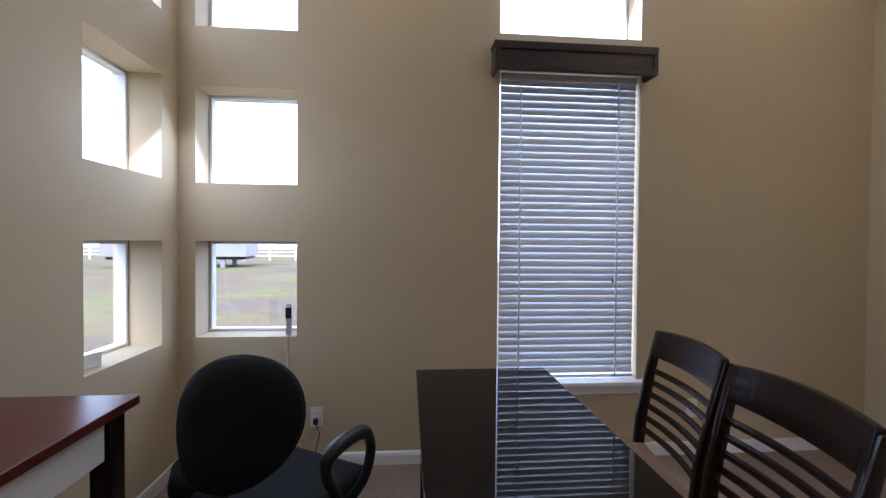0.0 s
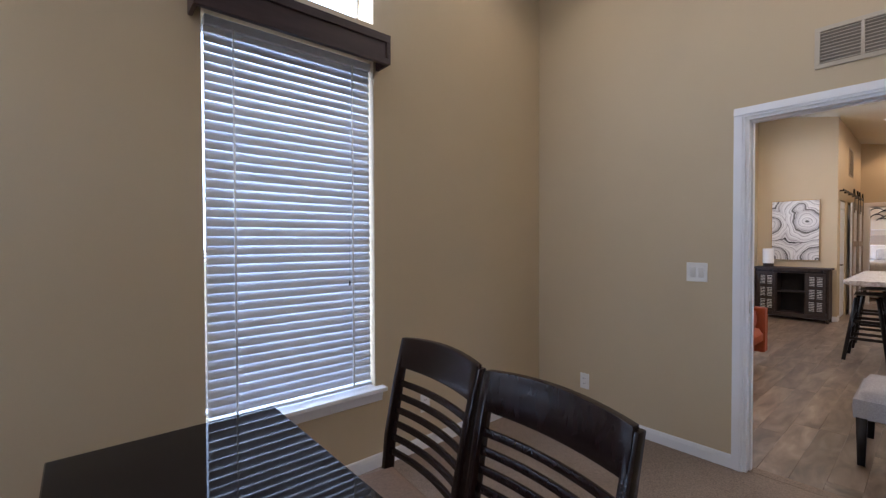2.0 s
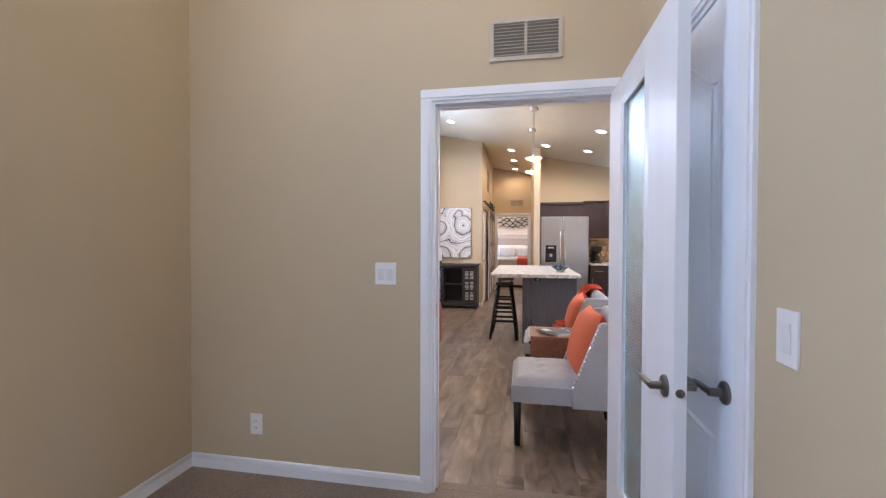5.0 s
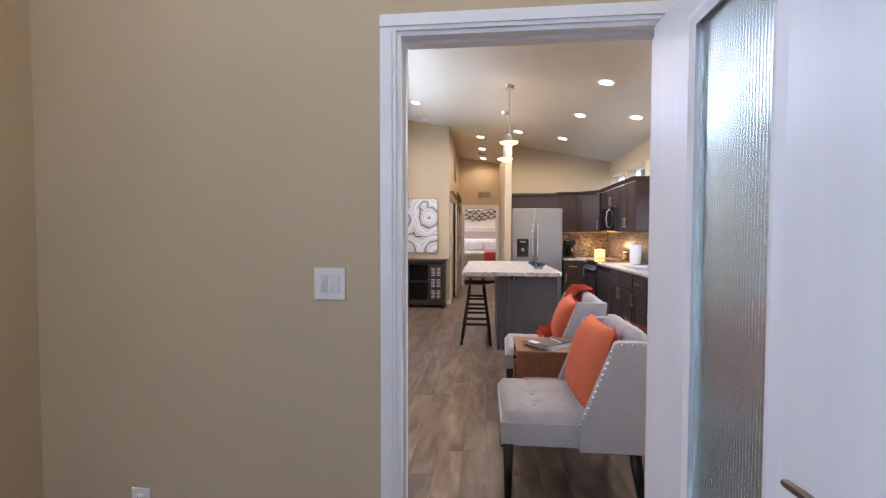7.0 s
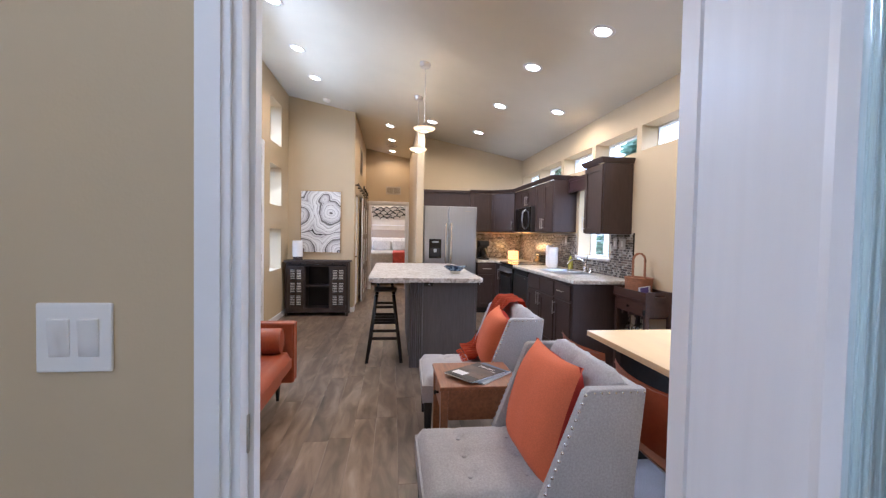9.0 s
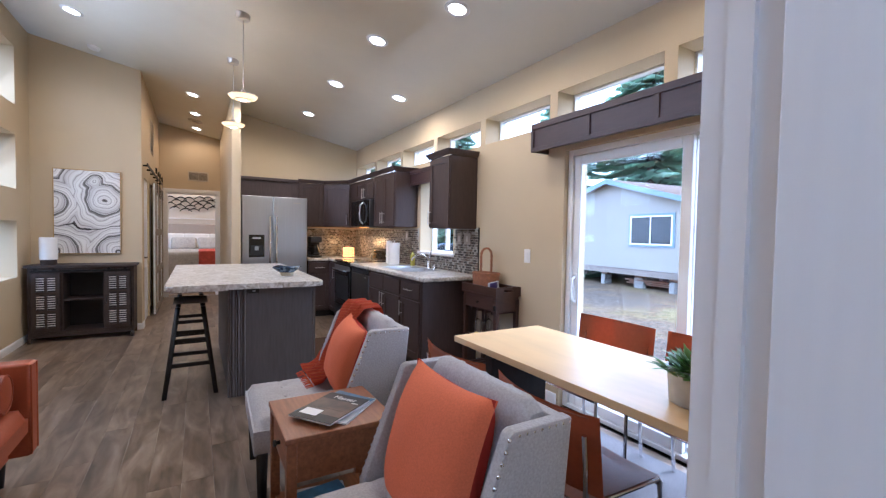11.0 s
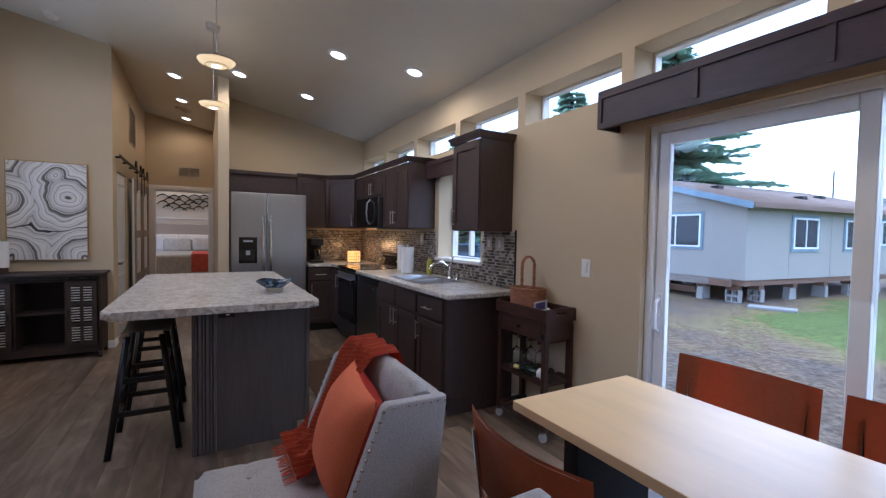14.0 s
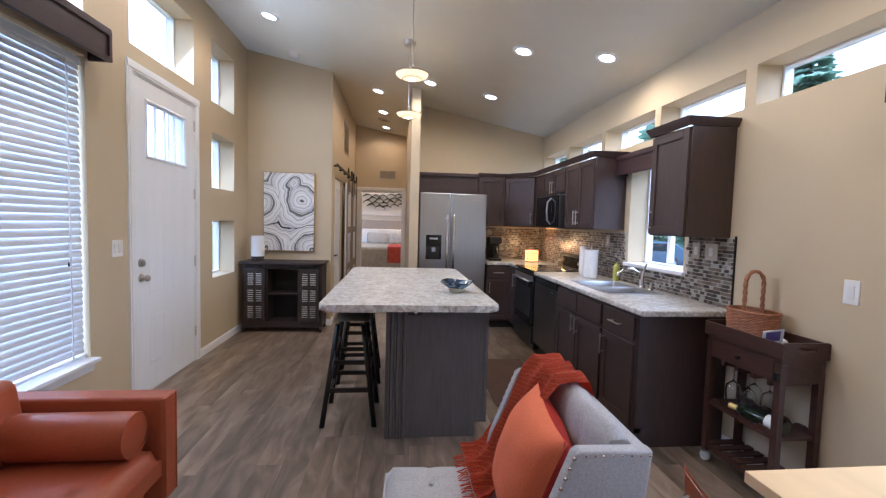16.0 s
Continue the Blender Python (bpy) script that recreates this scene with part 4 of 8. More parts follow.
# the open office door, with its tall ribbed pane; local x runs from the hinge
e = thing("door_1", pose(XD - 0.004, 0.900, 0.012, 0, 0, 180), "white office door with a tall ribbed glass pane, standing open", "door", kind="structure")
LW, LH, G0, G1, GZ0, GZ1 = 0.915, 2.025, 0.284, 0.615, 0.27, 1.90
part("stile", box(0, G0, -0.035, 0, 0, LH, 0.002), M["door_paint"], e)
part("stile", box(G1, LW, -0.035, 0, 0, LH, 0.002), M["door_paint"], e)
part("rail", box(G0, G1, -0.035, 0, 0, GZ0, 0.0), M["door_paint"], e)
part("rail", box(G0, G1, -0.035, 0, GZ1, LH, 0.0), M["door_paint"], e)
for yy, y2 in ((-0.035, -0.043), (0.0, 0.008)):
    part("glazing_bead", ring(rect(G0 - 0.036, G1 + 0.036, GZ0 - 0.036, GZ1 + 0.036), 0.044, yy, y2), M["door_paint"], e)
nr = 30
pr = []
for i in range(nr * 4 + 1):
    u = G0 - 0.004 + (G1 - G0 + 0.008) * i / (nr * 4)
    pr.append((u, -0.0215 - 0.0034 * abs(math.sin(math.pi * i / 4))))
pr += [(G1 + 0.004, -0.014), (G0 - 0.004, -0.014)]
part("glass_pane", prism(pr, GZ0 - 0.004, GZ1 + 0.004, "z"), M["ribbed_glass"], e, "pale green ribbed privacy glass").visible_shadow = False
lever(pose(LW - 0.065, 0.0, 0.90, 0, 0, 180), e, 1)
lever(pose(LW - 0.065, -0.035, 0.90), e, -1)
part("latch_plate", moved(lathe([(0, 0.002), (0.012, 0.002), (0.0125, 0.0), (0, 0.0)], 20), pose(LW, -0.0175, 0.90, 0, 90, 0)), M["pewter"], e, "round satin nickel latch plate")
part("latch_bolt", box(LW, LW + 0.009, -0.023, -0.013, 0.893, 0.907, 0.003), M["pewter"], e)
for z in (0.18, 1.0, 1.8):
    part("hinge", join(tube([(-0.003, 0.002, z), (-0.003, 0.002, z + 0.09)], 0.006, 10), box(0.0, 0.03, -0.001, 0.0015, z, z + 0.09)), M["nickel"], e)

# the closet door: arched upper panel over a square one
e = thing("door_2", pose(CLOSET[0] + 0.017, YC - 0.003, 0.012, 0, 0, 0), "closed white closet door with an arched panel", "door", kind="structure")
W = CLOSET[1] - CLOSET[0] - 0.034
part("slab", box(0, W, -0.035, 0.0, 0, 2.018, 0.002), M["door_paint"], e)
arch = [(0.11, 0.88), (W - 0.11, 0.88)] + [(W - 0.11 - (W - 0.22) * i / 20, 1.775 + 0.065 * (1 - math.cos(2 * math.pi * i / 20))) for i in range(21)]
for o in (arch, rect(0.11, W - 0.11, 0.19, 0.76)):
    part("panel_molding", ring(o, 0.024, 0.0, 0.006), M["door_paint"], e)
    cx, cz = W / 2, sum(p[1] for p in o) / len(o)
    part("raised_panel", prism([(cx + (p[0] - cx) * 0.80, cz + (p[1] - cz) * 0.90) for p in o], 0.0, 0.004, "y", 0.002, 1), M["door_paint"], e)
lever(pose(0.06, 0.0, 0.905, 0, 0, 180), e, -1)

# the front door with its small lights
e = thing("door_3", pose(FRONT_DOOR[0] + 0.02, YN + 0.004, 0.0), "white steel front door with a small divided pane", "door", kind="structure")
W = FRONT_DOOR[1] - FRONT_DOOR[0] - 0.04
L0, L1, Z0, Z1 = 0.17, W - 0.17, 1.90, 2.32
for a in ((0, L0, 0.0, 2.48), (L1, W, 0.0, 2.48), (L0, L1, 0.0, Z0), (L0, L1, Z1, 2.48)):
    part("slab_panel", box(a[0], a[1], 0, 0.044, a[2], a[3]), M["door_paint"], e)
part("lite_molding", ring(rect(L0 - 0.025, L1 + 0.025, Z0 - 0.025, Z1 + 0.025), 0.032, 0.0, -0.012), M["door_paint"], e)
part("pane", box(L0, L1, 0.018, 0.024, Z0, Z1), M["window_glass"], e, "clear door glass").visible_shadow = False
for i in range(1, 4):
    u = L0 + (L1 - L0) * i / 4
    part("muntin", box(u - 0.006, u + 0.006, 0.010, 0.030, Z0, Z1), M["door_paint"], e)
for c0, c1 in ((0.17, W / 2 - 0.05), (W / 2 + 0.05, W - 0.17)):
    for z0_, z1_ in ((0.22, 0.62), (0.80, 1.78)):
        part("panel_molding", ring(rect(c0, c1, z0_, z1_), 0.028, -0.0, -0.004), M["door_paint"], e)
for z, r in ((1.06, 0.027), (0.94, 0.024)):
    kn = part("door_knob" if z < 1 else "deadbolt", moved(lathe([(0, 0), (0.033, 0.0), (0.033, 0.008), (0.014, 0.012), (0.013, 0.030 if z < 1 else 0.014), (r, 0.040 if z < 1 else 0.018), (r * 1.05, 0.055 if z < 1 else 0.022), (r * 0.7, 0.066 if z < 1 else 0.026), (0, 0.068 if z < 1 else 0.027)], 20), pose(0, 0, 0, 90, 0, 0)), M["nickel"], e, "satin nickel knob" if z < 1 else "satin nickel deadbolt", pose(0.065, 0.0, z))
for z in (0.25, 0.95, 1.6, 2.25):
    part("hinge", box(W - 0.002, W + 0.016, -0.012, 0.002, z, z + 0.10, 0.003), M["nickel"], e)
for u0, u1, z0_, z1_ in ((-0.02, -0.002, 0, 2.5), (W + 0.002, W + 0.02, 0, 2.5), (-0.002, W + 0.002, 2.482, 2.5)):
    part("jamb_board", box(u0, u1, -0.003, 0.22, z0_, z1_), M["white_paint"], e)
part("sill_plate", box(-0.02, W + 0.02, -0.002, 0.24, -0.012, 0.004), M["nickel"], e)


# ---- office furniture ----
e = thing("dining_table", pose(2.135, 1.93, 0), "dark espresso dining table with a polished black top", "table")
part("tabletop", cbox(0.605, 1.42, 0.03, 0.735, 0.004), M["table_gloss"] if "table_gloss" in M else shade("table_gloss", (0.010, 0.008, 0.008), 0.03, blotch=(3, 0.1), spec=0.14), e, "polished black tabletop")
part("apron", cbox(0.50, 1.28, 0.08, 0.654, 0.003), M["espresso"], e)
for sx in (-0.25, 0.25):
    for sy in (-0.64, 0.64):
        part("leg", moved(prism([(-0.03, -0.03), (0.03, -0.03), (0.03, 0.03), (-0.03, 0.03)], 0.004, 0.735, "z", 0.004), pose(sx, sy, 0)), M["espresso"], e)


def slat_chair():
    """Ladder-back chair with curved rails and a padded seat; it faces -x, its origin at the base."""
    e = thing("slat_back_chair", pose(0, 0, 0), "dark espresso wooden chair with a curved slat back and padded seat", "chair", "chairs at the office table")

    def bow(u):
        return 0.030 * (1 - (u / 0.215) ** 2)

    def post(s):
        pts = [(0.17, s * 0.20, 0.0), (0.165, s * 0.20, 0.40), (0.185, s * 0.203, 0.60), (0.225, s * 0.207, 0.80), (0.262, s * 0.21, 0.955)]
        bms = []
        bm = bmesh.new()
        rr = []
        for p, wd in zip(pts, (0.034, 0.042, 0.042, 0.038, 0.030)):
            rr.append([bm.verts.new((p[0] + a * wd / 2, p[1] + b * 0.013, p[2])) for a, b in ((-1, -1), (1, -1), (1, 1), (-1, 1))])
        for a, b in zip(rr, rr[1:]):
            for i in range(4):
                bm.faces.new((a[i], a[(i + 1) % 4], b[(i + 1) % 4], b[i]))
        bm.faces.new(rr[0])
        bm.faces.new(rr[-1])
        bmesh.ops.bevel(bm, geom=bm.edges[:], offset=0.004, segments=2, profile=0.5, affect="EDGES")
        return bm

    def rail(z0, z1, x, t, half=0.195):
        bm = bmesh.new()
        cols = []
        for i in range(13):
            u = -half + 2 * half * i / 12
            k_ = (z1 - 0.78) * 0.0
            cols.append([bm.verts.new((x + bow(u) + a * t / 2 + (z - z0) * 0.21, u, z + (0.012 * (1 - (u / half) ** 2) if z == z1 and z1 > 0.9 else 0))) for a, z in ((-1, z0), (1, z0), (1, z1), (-1, z1))])
        for a, b in zip(cols, cols[1:]):
            for i in range(4):
                bm.faces.new((a[i], a[(i + 1) % 4], b[(i + 1) % 4], b[i]))
        bm.faces.new(cols[0])
        bm.faces.new(cols[-1])
        bmesh.ops.recalc_face_normals(bm, faces=bm.faces)
        bmesh.ops.bevel(bm, geom=[ed for ed in bm.edges if ed.calc_face_angle(0) > 0.6], offset=0.003, segments=2, profile=0.5, affect="EDGES")
        return bm
    for s in (-1, 1):
        part("back_post", post(s), M["espresso"], e)
        part("front_leg", moved(box(-0.02, 0.02, -0.02, 0.02, 0, 0.43, 0.004), pose(-0.19, s * 0.19, 0)), M["espresso"], e)
        part("side_rail", box(-0.17, 0.16, s * 0.19 - 0.011, s * 0.19 + 0.011, 0.37, 0.43, 0.002), M["espresso"], e)
    part("top_rail", rail(0.855, 0.965, 0.232, 0.024, 0.213), M["espresso"], e)
    for i in range(6):
        z = 0.535 + i * 0.050
        part("back_slat", rail(z, z + 0.022, 0.163 + (z - 0.5) * 0.19, 0.012), M["espresso"], e)
    part("front_rail", box(-0.20, -0.178, -0.17, 0.17, 0.37, 0.43, 0.002), M["espresso"], e)
    part("seat", cbox(0.40, 0.42, 0.05, 0.43, 0.02, 3), M["seat_beige"] if "seat_beige" in M else shade("seat_beige", (0.24, 0.15, 0.09), 0.8, grain=(90, 0.15), bump=(200, 0.3, 0.003)), e, "padded brown fabric seat")
    return e


c = slat_chair()
c.matrix_basis = pose(2.614, 2.262, 0.004, 0, 0, -6) @ Matrix.Diagonal((1, 1.1, 1.004, 1))
copy_thing(c, pose(2.550, 1.746, 0.004, 0, 0, -6))

# black swivel chair, seen from behind
e = thing("office_chair", pose(1.315, 2.25, 0.004, 0, 0, -30), "black fabric swivel office chair with loop arms", "chair")
ell = [(0.300 * math.copysign(abs(math.cos(a_)) ** 0.95, math.cos(a_)), 0.208 * math.copysign(abs(math.sin(a_)) ** 0.95, math.sin(a_))) for a_ in [2 * math.pi * i / 40 for i in range(40)]]
bmb = bmesh.new()
lay = []
for y, k_ in ((0.045, 0.62), (0.038, 0.86), (0.015, 0.98), (-0.010, 1.0), (-0.030, 0.95), (-0.042, 0.80), (-0.046, 0.5)):
    lay.append([bmb.verts.new((u * k_, y + 0.10 * (u * k_ / 0.265) ** 2 * 0.45 + 0.05 * ((v * k_ + 0.1) / 0.235) ** 2 * 0.3, v * k_)) for u, v in ell])
for a, b in zip(lay, lay[1:]):
    for i in range(40):
        bmb.faces.new((a[i], a[(i + 1) % 40], b[(i + 1) % 40], b[i]))
bmb.faces.new(lay[0])
bmb.faces.new(lay[-1])
part("backrest", bmb, M["black_fabric"], e, m=pose(-0.01, -0.20, 0.765, -8, -20, 0))
part("back_post", join(box(-0.035, 0.035, -0.225, -0.205, 0.42, 0.66, 0.006), box(-0.035, 0.035, -0.22, 0.0, 0.40, 0.42, 0.006)), M["black_plastic"], e)
part("seat", moved(cbox(0.47, 0.46, 0.085, 0.385, 0.040, 4), pose(0, 0.05, 0)), M["black_fabric"], e)
for s in (-1, 1):
    loop = [Vector(p) for p in ((s * 0.24, 0.10, 0.40), (s * 0.30, 0.13, 0.50), (s * 0.31, 0.16, 0.60), (s * 0.31, 0.12, 0.675), (s * 0.31, 0.02, 0.69), (s * 0.31, -0.07, 0.67), (s * 0.305, -0.07, 0.60), (s * 0.29, 0.0, 0.50), (s * 0.24, 0.03, 0.40))]
    fine = []
    for k_ in range(len(loop) - 1):
        p0, p1, p2, p3 = loop[max(k_ - 1, 0)], loop[k_], loop[k_ + 1], loop[min(k_ + 2, len(loop) - 1)]
        fine += [0.5 * (2 * p1 + (p2 - p0) * q + (2 * p0 - 5 * p1 + 4 * p2 - p3) * q * q + (3 * p1 - p0 - 3 * p2 + p3) * q ** 3) for q in (0, 0.25, 0.5, 0.75)]
    fine.append(loop[-1])
    part("armrest", tube(fine, [0.018 + 0.007 * math.exp(-((p.z - 0.685) / 0.03) ** 2) for p in fine], 12), M["black_plastic"], e)
part("gas_lift", moved(lathe([(0, 0.09), (0.03, 0.09), (0.03, 0.25), (0.018, 0.26), (0.018, 0.42), (0, 0.42)], 16), pose(0, 0.03, 0)), M["black_plastic"], e)
for i in range(5):
    a_ = 2 * math.pi * i / 5 + 0.3
    st = part("star_foot", tube([(0, 0.03, 0.115), (0.15 * math.cos(a_), 0.03 + 0.15 * math.sin(a_), 0.10), (0.28 * math.cos(a_), 0.03 + 0.28 * math.sin(a_), 0.068)], [0.026, 0.021, 0.014], 8), M["black_plastic"], e)
    part("castor", moved(lathe([(0, -0.022), (0.022, -0.022), (0.026, -0.015), (0.026, 0.015), (0.022, 0.022), (0, 0.022)], 14), pose(0.28 * math.cos(a_), 0.03 + 0.28 * math.sin(a_), 0.027, 90, 0, math.degrees(a_))), M["black_plastic"], st)

# reddish desk in the corner
e = thing("desk", pose(0.0, 0.0, 0.004), "reddish cherry veneer desk with a white drawer front", "desk")
part("desktop", box(0.476, 0.926, 0.88, 2.14, 0.816, 0.846, 0.003), M["cherry"], e)
for y in (0.95, 2.08):
    for x in (0.53, 0.865):
        part("leg", box(x - 0.032, x + 0.032, y - 0.032, y + 0.032, 0.0, 0.816, 0.003), M["espresso"], e)
part("drawer_front", box(0.872, 0.890, 1.01, 2.03, 0.685, 0.812, 0.002), M["white_paint"], e, "white painted drawer front")
e = thing("desk_phone", pose(0.62, 1.86, 0.851, 0, 0, 35), "small black desk telephone lying on the desk", "telephone")
part("base", prism([(-0.10, 0.0), (0.10, 0.0), (0.10, 0.025), (-0.10, 0.06)], -0.075, 0.075, "x", 0.006), M["black_plastic"], e)
part("receiver", tube([(-0.05, -0.10, 0.065), (-0.05, -0.05, 0.085), (-0.05, 0.04, 0.075), (-0.05, 0.09, 0.05)], [0.024, 0.016, 0.016, 0.022], 10), M["black_plastic"], e)

# small things on the sills
e = thing("digital_clock", pose(XW - 0.09, 2.66, 0.787, 0, 0, 70), "small white and grey clock lying on the window sill", "clock")
part("case", prism([(-0.03, 0.0), (0.03, 0.0), (0.022, 0.05), (-0.03, 0.065)], -0.06, 0.06, "x", 0.004), M["paper_white"], e)
part("display", moved(box(-0.05, 0.05, -0.001, 0.001, -0.018, 0.018), pose(0, 0.0272, 0.028, 15, 0, 0)), M["paper_grey"], e)
e = thing("router_box", pose(1.075, YN + 0.07, 0.788, 0, 0, 12), "small grey and black router standing on the window sill", "router")
part("case", prism([(-0.045, 0.0), (0.045, 0.0), (0.030, 0.17), (0.0, 0.18)], -0.016, 0.016, "x", 0.004), M["paper_grey"], e)
part("front", box(-0.0175, 0.0175, -0.046, -0.030, 0.10, 0.165, 0.002), M["black_plastic"], e)
e = thing("power_cable", pose(0, 0, 0), "thin white cable hanging from the sill to the socket", "cable")
part("cord", tube([(1.08, YN + 0.03, 0.795), (1.085, YN - 0.004, 0.786), (1.085, YN - 0.004, 0.70), (1.09, YN - 0.004, 0.50), (1.13, YN - 0.02, 0.25), (1.20, YN - 0.06, 0.10), (1.27, YN - 0.03, 0.20), (1.257, YN - 0.016, 0.283)], 0.0016, 6), M["plastic_white"], e)
e = thing("power_plug", pose(1.257, YN - 0.0095, 0.283), "black plug in the wall socket", "plug")
part("body", box(-0.013, 0.013, -0.03, 0.0, -0.015, 0.018, 0.004), M["black_plastic"], e)
part("cord", tube([(0, -0.03, 0), (0.03, -0.05, -0.06), (0.0, -0.06, -0.20), (-0.15, -0.12, -0.294), (-0.35, -0.20, -0.296)], 0.003, 6), M["black_plastic"], e)
e = thing("paper_stack", pose(1.06, 2.78, 0.004, 0, 0, 12), "loose white papers lying on the carpet", "papers")
for i in range(4):
    part("sheet", box(-0.14, 0.14, -0.10, 0.10, 0.001 + 0.004 * i, 0.004 + 0.004 * i), M["paper_white"], e, m=pose(0.03 * i, 0.02 * (i % 2), 0, 0, 0, 13 * i))
e = thing("storage_bag", pose(0.82, 2.88, 0.004, 0, 0, 20), "dark grey soft bag standing in the office corner", "bag")
bag = cbox(0.34, 0.28, 0.26, 0.0, 0.07, 4)
for v in bag.verts:
    v.co += Vector((0.02 * noise.noise(v.co * 7), 0.02 * noise.noise(v.co * 7 + Vector((5, 0, 0))), 0)) if v.co.z > 0.02 else Vector()
part("body", bag, M["black_fabric"], e)
part("strap", tube([(-0.10, 0, 0.25), (-0.07, 0.02, 0.285), (0.0, 0.03, 0.30), (0.07, 0.02, 0.285), (0.10, 0, 0.25)], 0.008, 8), M["black_plastic"], e)


# ---- living room ----
def wing_chair():
    """Grey linen slipper chair with wings, tufted seat and nail heads; faces +y, origin at the middle of its base."""
    e = thing("accent_chair", pose(0, 0, 0), "light grey linen wing chair with nail heads and a tufted seat", "chair", "grey wing chairs")
    hw = 0.305
    # seat with dimples
    bm = bmesh.new()
    nx, ny = 24, 26
    y0, y1 = -0.26, 0.375
    tufts = [(sx * 0.15, yy) for yy in (-0.02, 0.20) for sx in (-1, 0, 1)]
    grid_ = []
    for j_ in range(ny + 1):
        row = []
        for i in range(nx + 1):
            u, v = -hw + 0.02 + (2 * hw - 0.04) * i / nx, y0 + (y1 - y0) * j_ / ny
            edge = min(u + hw - 0.02, hw - 0.02 - u, y1 - v)
            z = 0.425 + 0.018 * min(1, edge / 0.10) - (0.04 * (1 - min(1, edge / 0.035)) ** 2)
            for a, b in tufts:
                z -= 0.020 * math.exp(-((u - a) ** 2 + (v - b) ** 2) / 0.0009)
            for yy in (-0.02, 0.20):
                z -= 0.006 * math.exp(-((v - yy) ** 2) / 0.00012)
            for xx in (-0.15, 0, 0.15):
                z -= 0.004 * math.exp(-((u - xx) ** 2) / 0.00012)
            row.append(bm.verts.new((u, v, z)))
        grid_.append(row)
    for a, b in zip(grid_, grid_[1:]):
        for i in range(nx):
            bm.faces.new((a[i], a[i + 1], b[i + 1], b[i]))
    rim = [grid_[0][i] for i in range(nx + 1)] + [grid_[j_][nx] for j_ in range(1, ny + 1)] + [grid_[ny][i] for i in range(nx - 1, -1, -1)] + [grid_[j_][0] for j_ in range(ny - 1, 0, -1)]
    prev = rim
    for k_, (grow, z) in enumerate(((1.028, 0.385), (1.032, 0.33), (1.018, 0.275))):
        cur = [bm.verts.new((v.co.x * grow, 0.057 + (v.co.y - 0.057) * grow, z)) for v in rim]
        for i in range(len(rim)):
            n_ = (i + 1) % len(rim)
            bm.faces.new((prev[i], prev[n_], cur[n_], cur[i]))
        prev = cur
    bm.faces.new(prev)
    seat = part("seat", bm, M["grey_linen"], e, smooth=50)
    for a, b in tufts:
        part("tuft_button", moved(lathe([(0, 0.006), (0.008, 0.004), (0.010, 0.0)], 10), pose(a, b, 0.424)), M["grey_linen"], seat)
    # rear board and padded back with a rolled top
    part("back_panel", prism([(-0.245, 0.27), (-0.255, 0.40), (-0.335, 0.80), (-0.375, 0.80), (-0.345, 0.50), (-0.335, 0.27)], -hw, hw, "x", 0.006), M["grey_linen"], e)
    bmp = bmesh.new()
    prof = [(-0.24, 0.40), (-0.195, 0.44), (-0.205, 0.56), (-0.235, 0.68), (-0.255, 0.76), (-0.262, 0.805), (-0.285, 0.836), (-0.325, 0.838), (-0.345, 0.812), (-0.33, 0.79), (-0.30, 0.60)]
    cols = []
    for i in range(25):
        u = -hw + 0.032 + (2 * hw - 0.064) * i / 24
        puff = 0.010 * (1 - abs(u / (hw - 0.03)) ** 6) - 0.010 * sum(math.exp(-((u - s_) ** 2) / 0.00015) for s_ in (-0.14, 0.0, 0.14))
        low = 0.034 * max(0.0, (abs(u) - (hw - 0.085)) / 0.053) ** 2
        cols.append([bmp.verts.new((u, y + (puff if 0 < q < 9 else 0), z - (low if z > 0.78 else 0))) for q, (y, z) in enumerate(prof)])
    for a, b in zip(cols, cols[1:]):
        for i in range(len(prof)):
            bmp.faces.new((a[i], a[(i + 1) % len(prof)], b[(i + 1) % len(prof)], b[i]))
    bmp.faces.new(cols[0])
    bmp.faces.new(cols[-1])
    part("back_cushion", bmp, M["grey_linen"], e, smooth=60)
    side = [(0.005, 0.275), (0.005, 0.40), (-0.155, 0.795), (-0.17, 0.805), (-0.375, 0.805), (-0.345, 0.50), (-0.335, 0.275)]
    for s in (-1, 1):
        w = part("wing", prism(side, s * (hw + 0.012) - 0.021, s * (hw + 0.012) + 0.021, "x", 0.007), M["grey_linen"], e)
        nail = mesh_of(lathe([(0, 0.0045), (0.004, 0.0035), (0.0078, 0.0)], 8), M["chrome"], name="nail_head")
        n_ = 15
        for i in range(n_):
            f = i / (n_ - 1)
            part("nail_head", nail, None, w, m=pose(s * (hw + 0.0295), 0.005 - 0.155 * f - 0.006, 0.405 + 0.38 * f, 0, 90 * s, 0))
        for i in range(8):
            part("nail_head", nail, None, w, m=pose(s * (hw + 0.0295), -0.185 - 0.180 * i / 7, 0.792, 0, 90 * s, 0))
        for y, lean in ((0.345, 0.0), (-0.27, -0.045)):
            b_ = bmesh.new()
            rr = [[b_.verts.new((s * 0.27 + a * wd, y + lean * k2 + b * wd, z)) for a, b in ((-1, -1), (1, -1), (1, 1), (-1, 1))] for z, wd, k2 in ((0.28, 0.025, 0), (0.0, 0.017, 1))]
            for i in range(4):
                b_.faces.new((rr[0][i], rr[0][(i + 1) % 4], rr[1][(i + 1) % 4], rr[1][i]))
            b_.faces.new(rr[0])
            b_.faces.new(rr[1])
            part("leg", b_, M["black_lacquer"], e, "black tapered wooden leg")
    return e


ch = wing_chair()
ch.matrix_basis = pose(5.745, 1.03, 0) @ Matrix.Diagonal((1, 1, 1.03, 1))
copy_thing(ch, pose(6.965, 0.94, 0, 0, 0, -2))


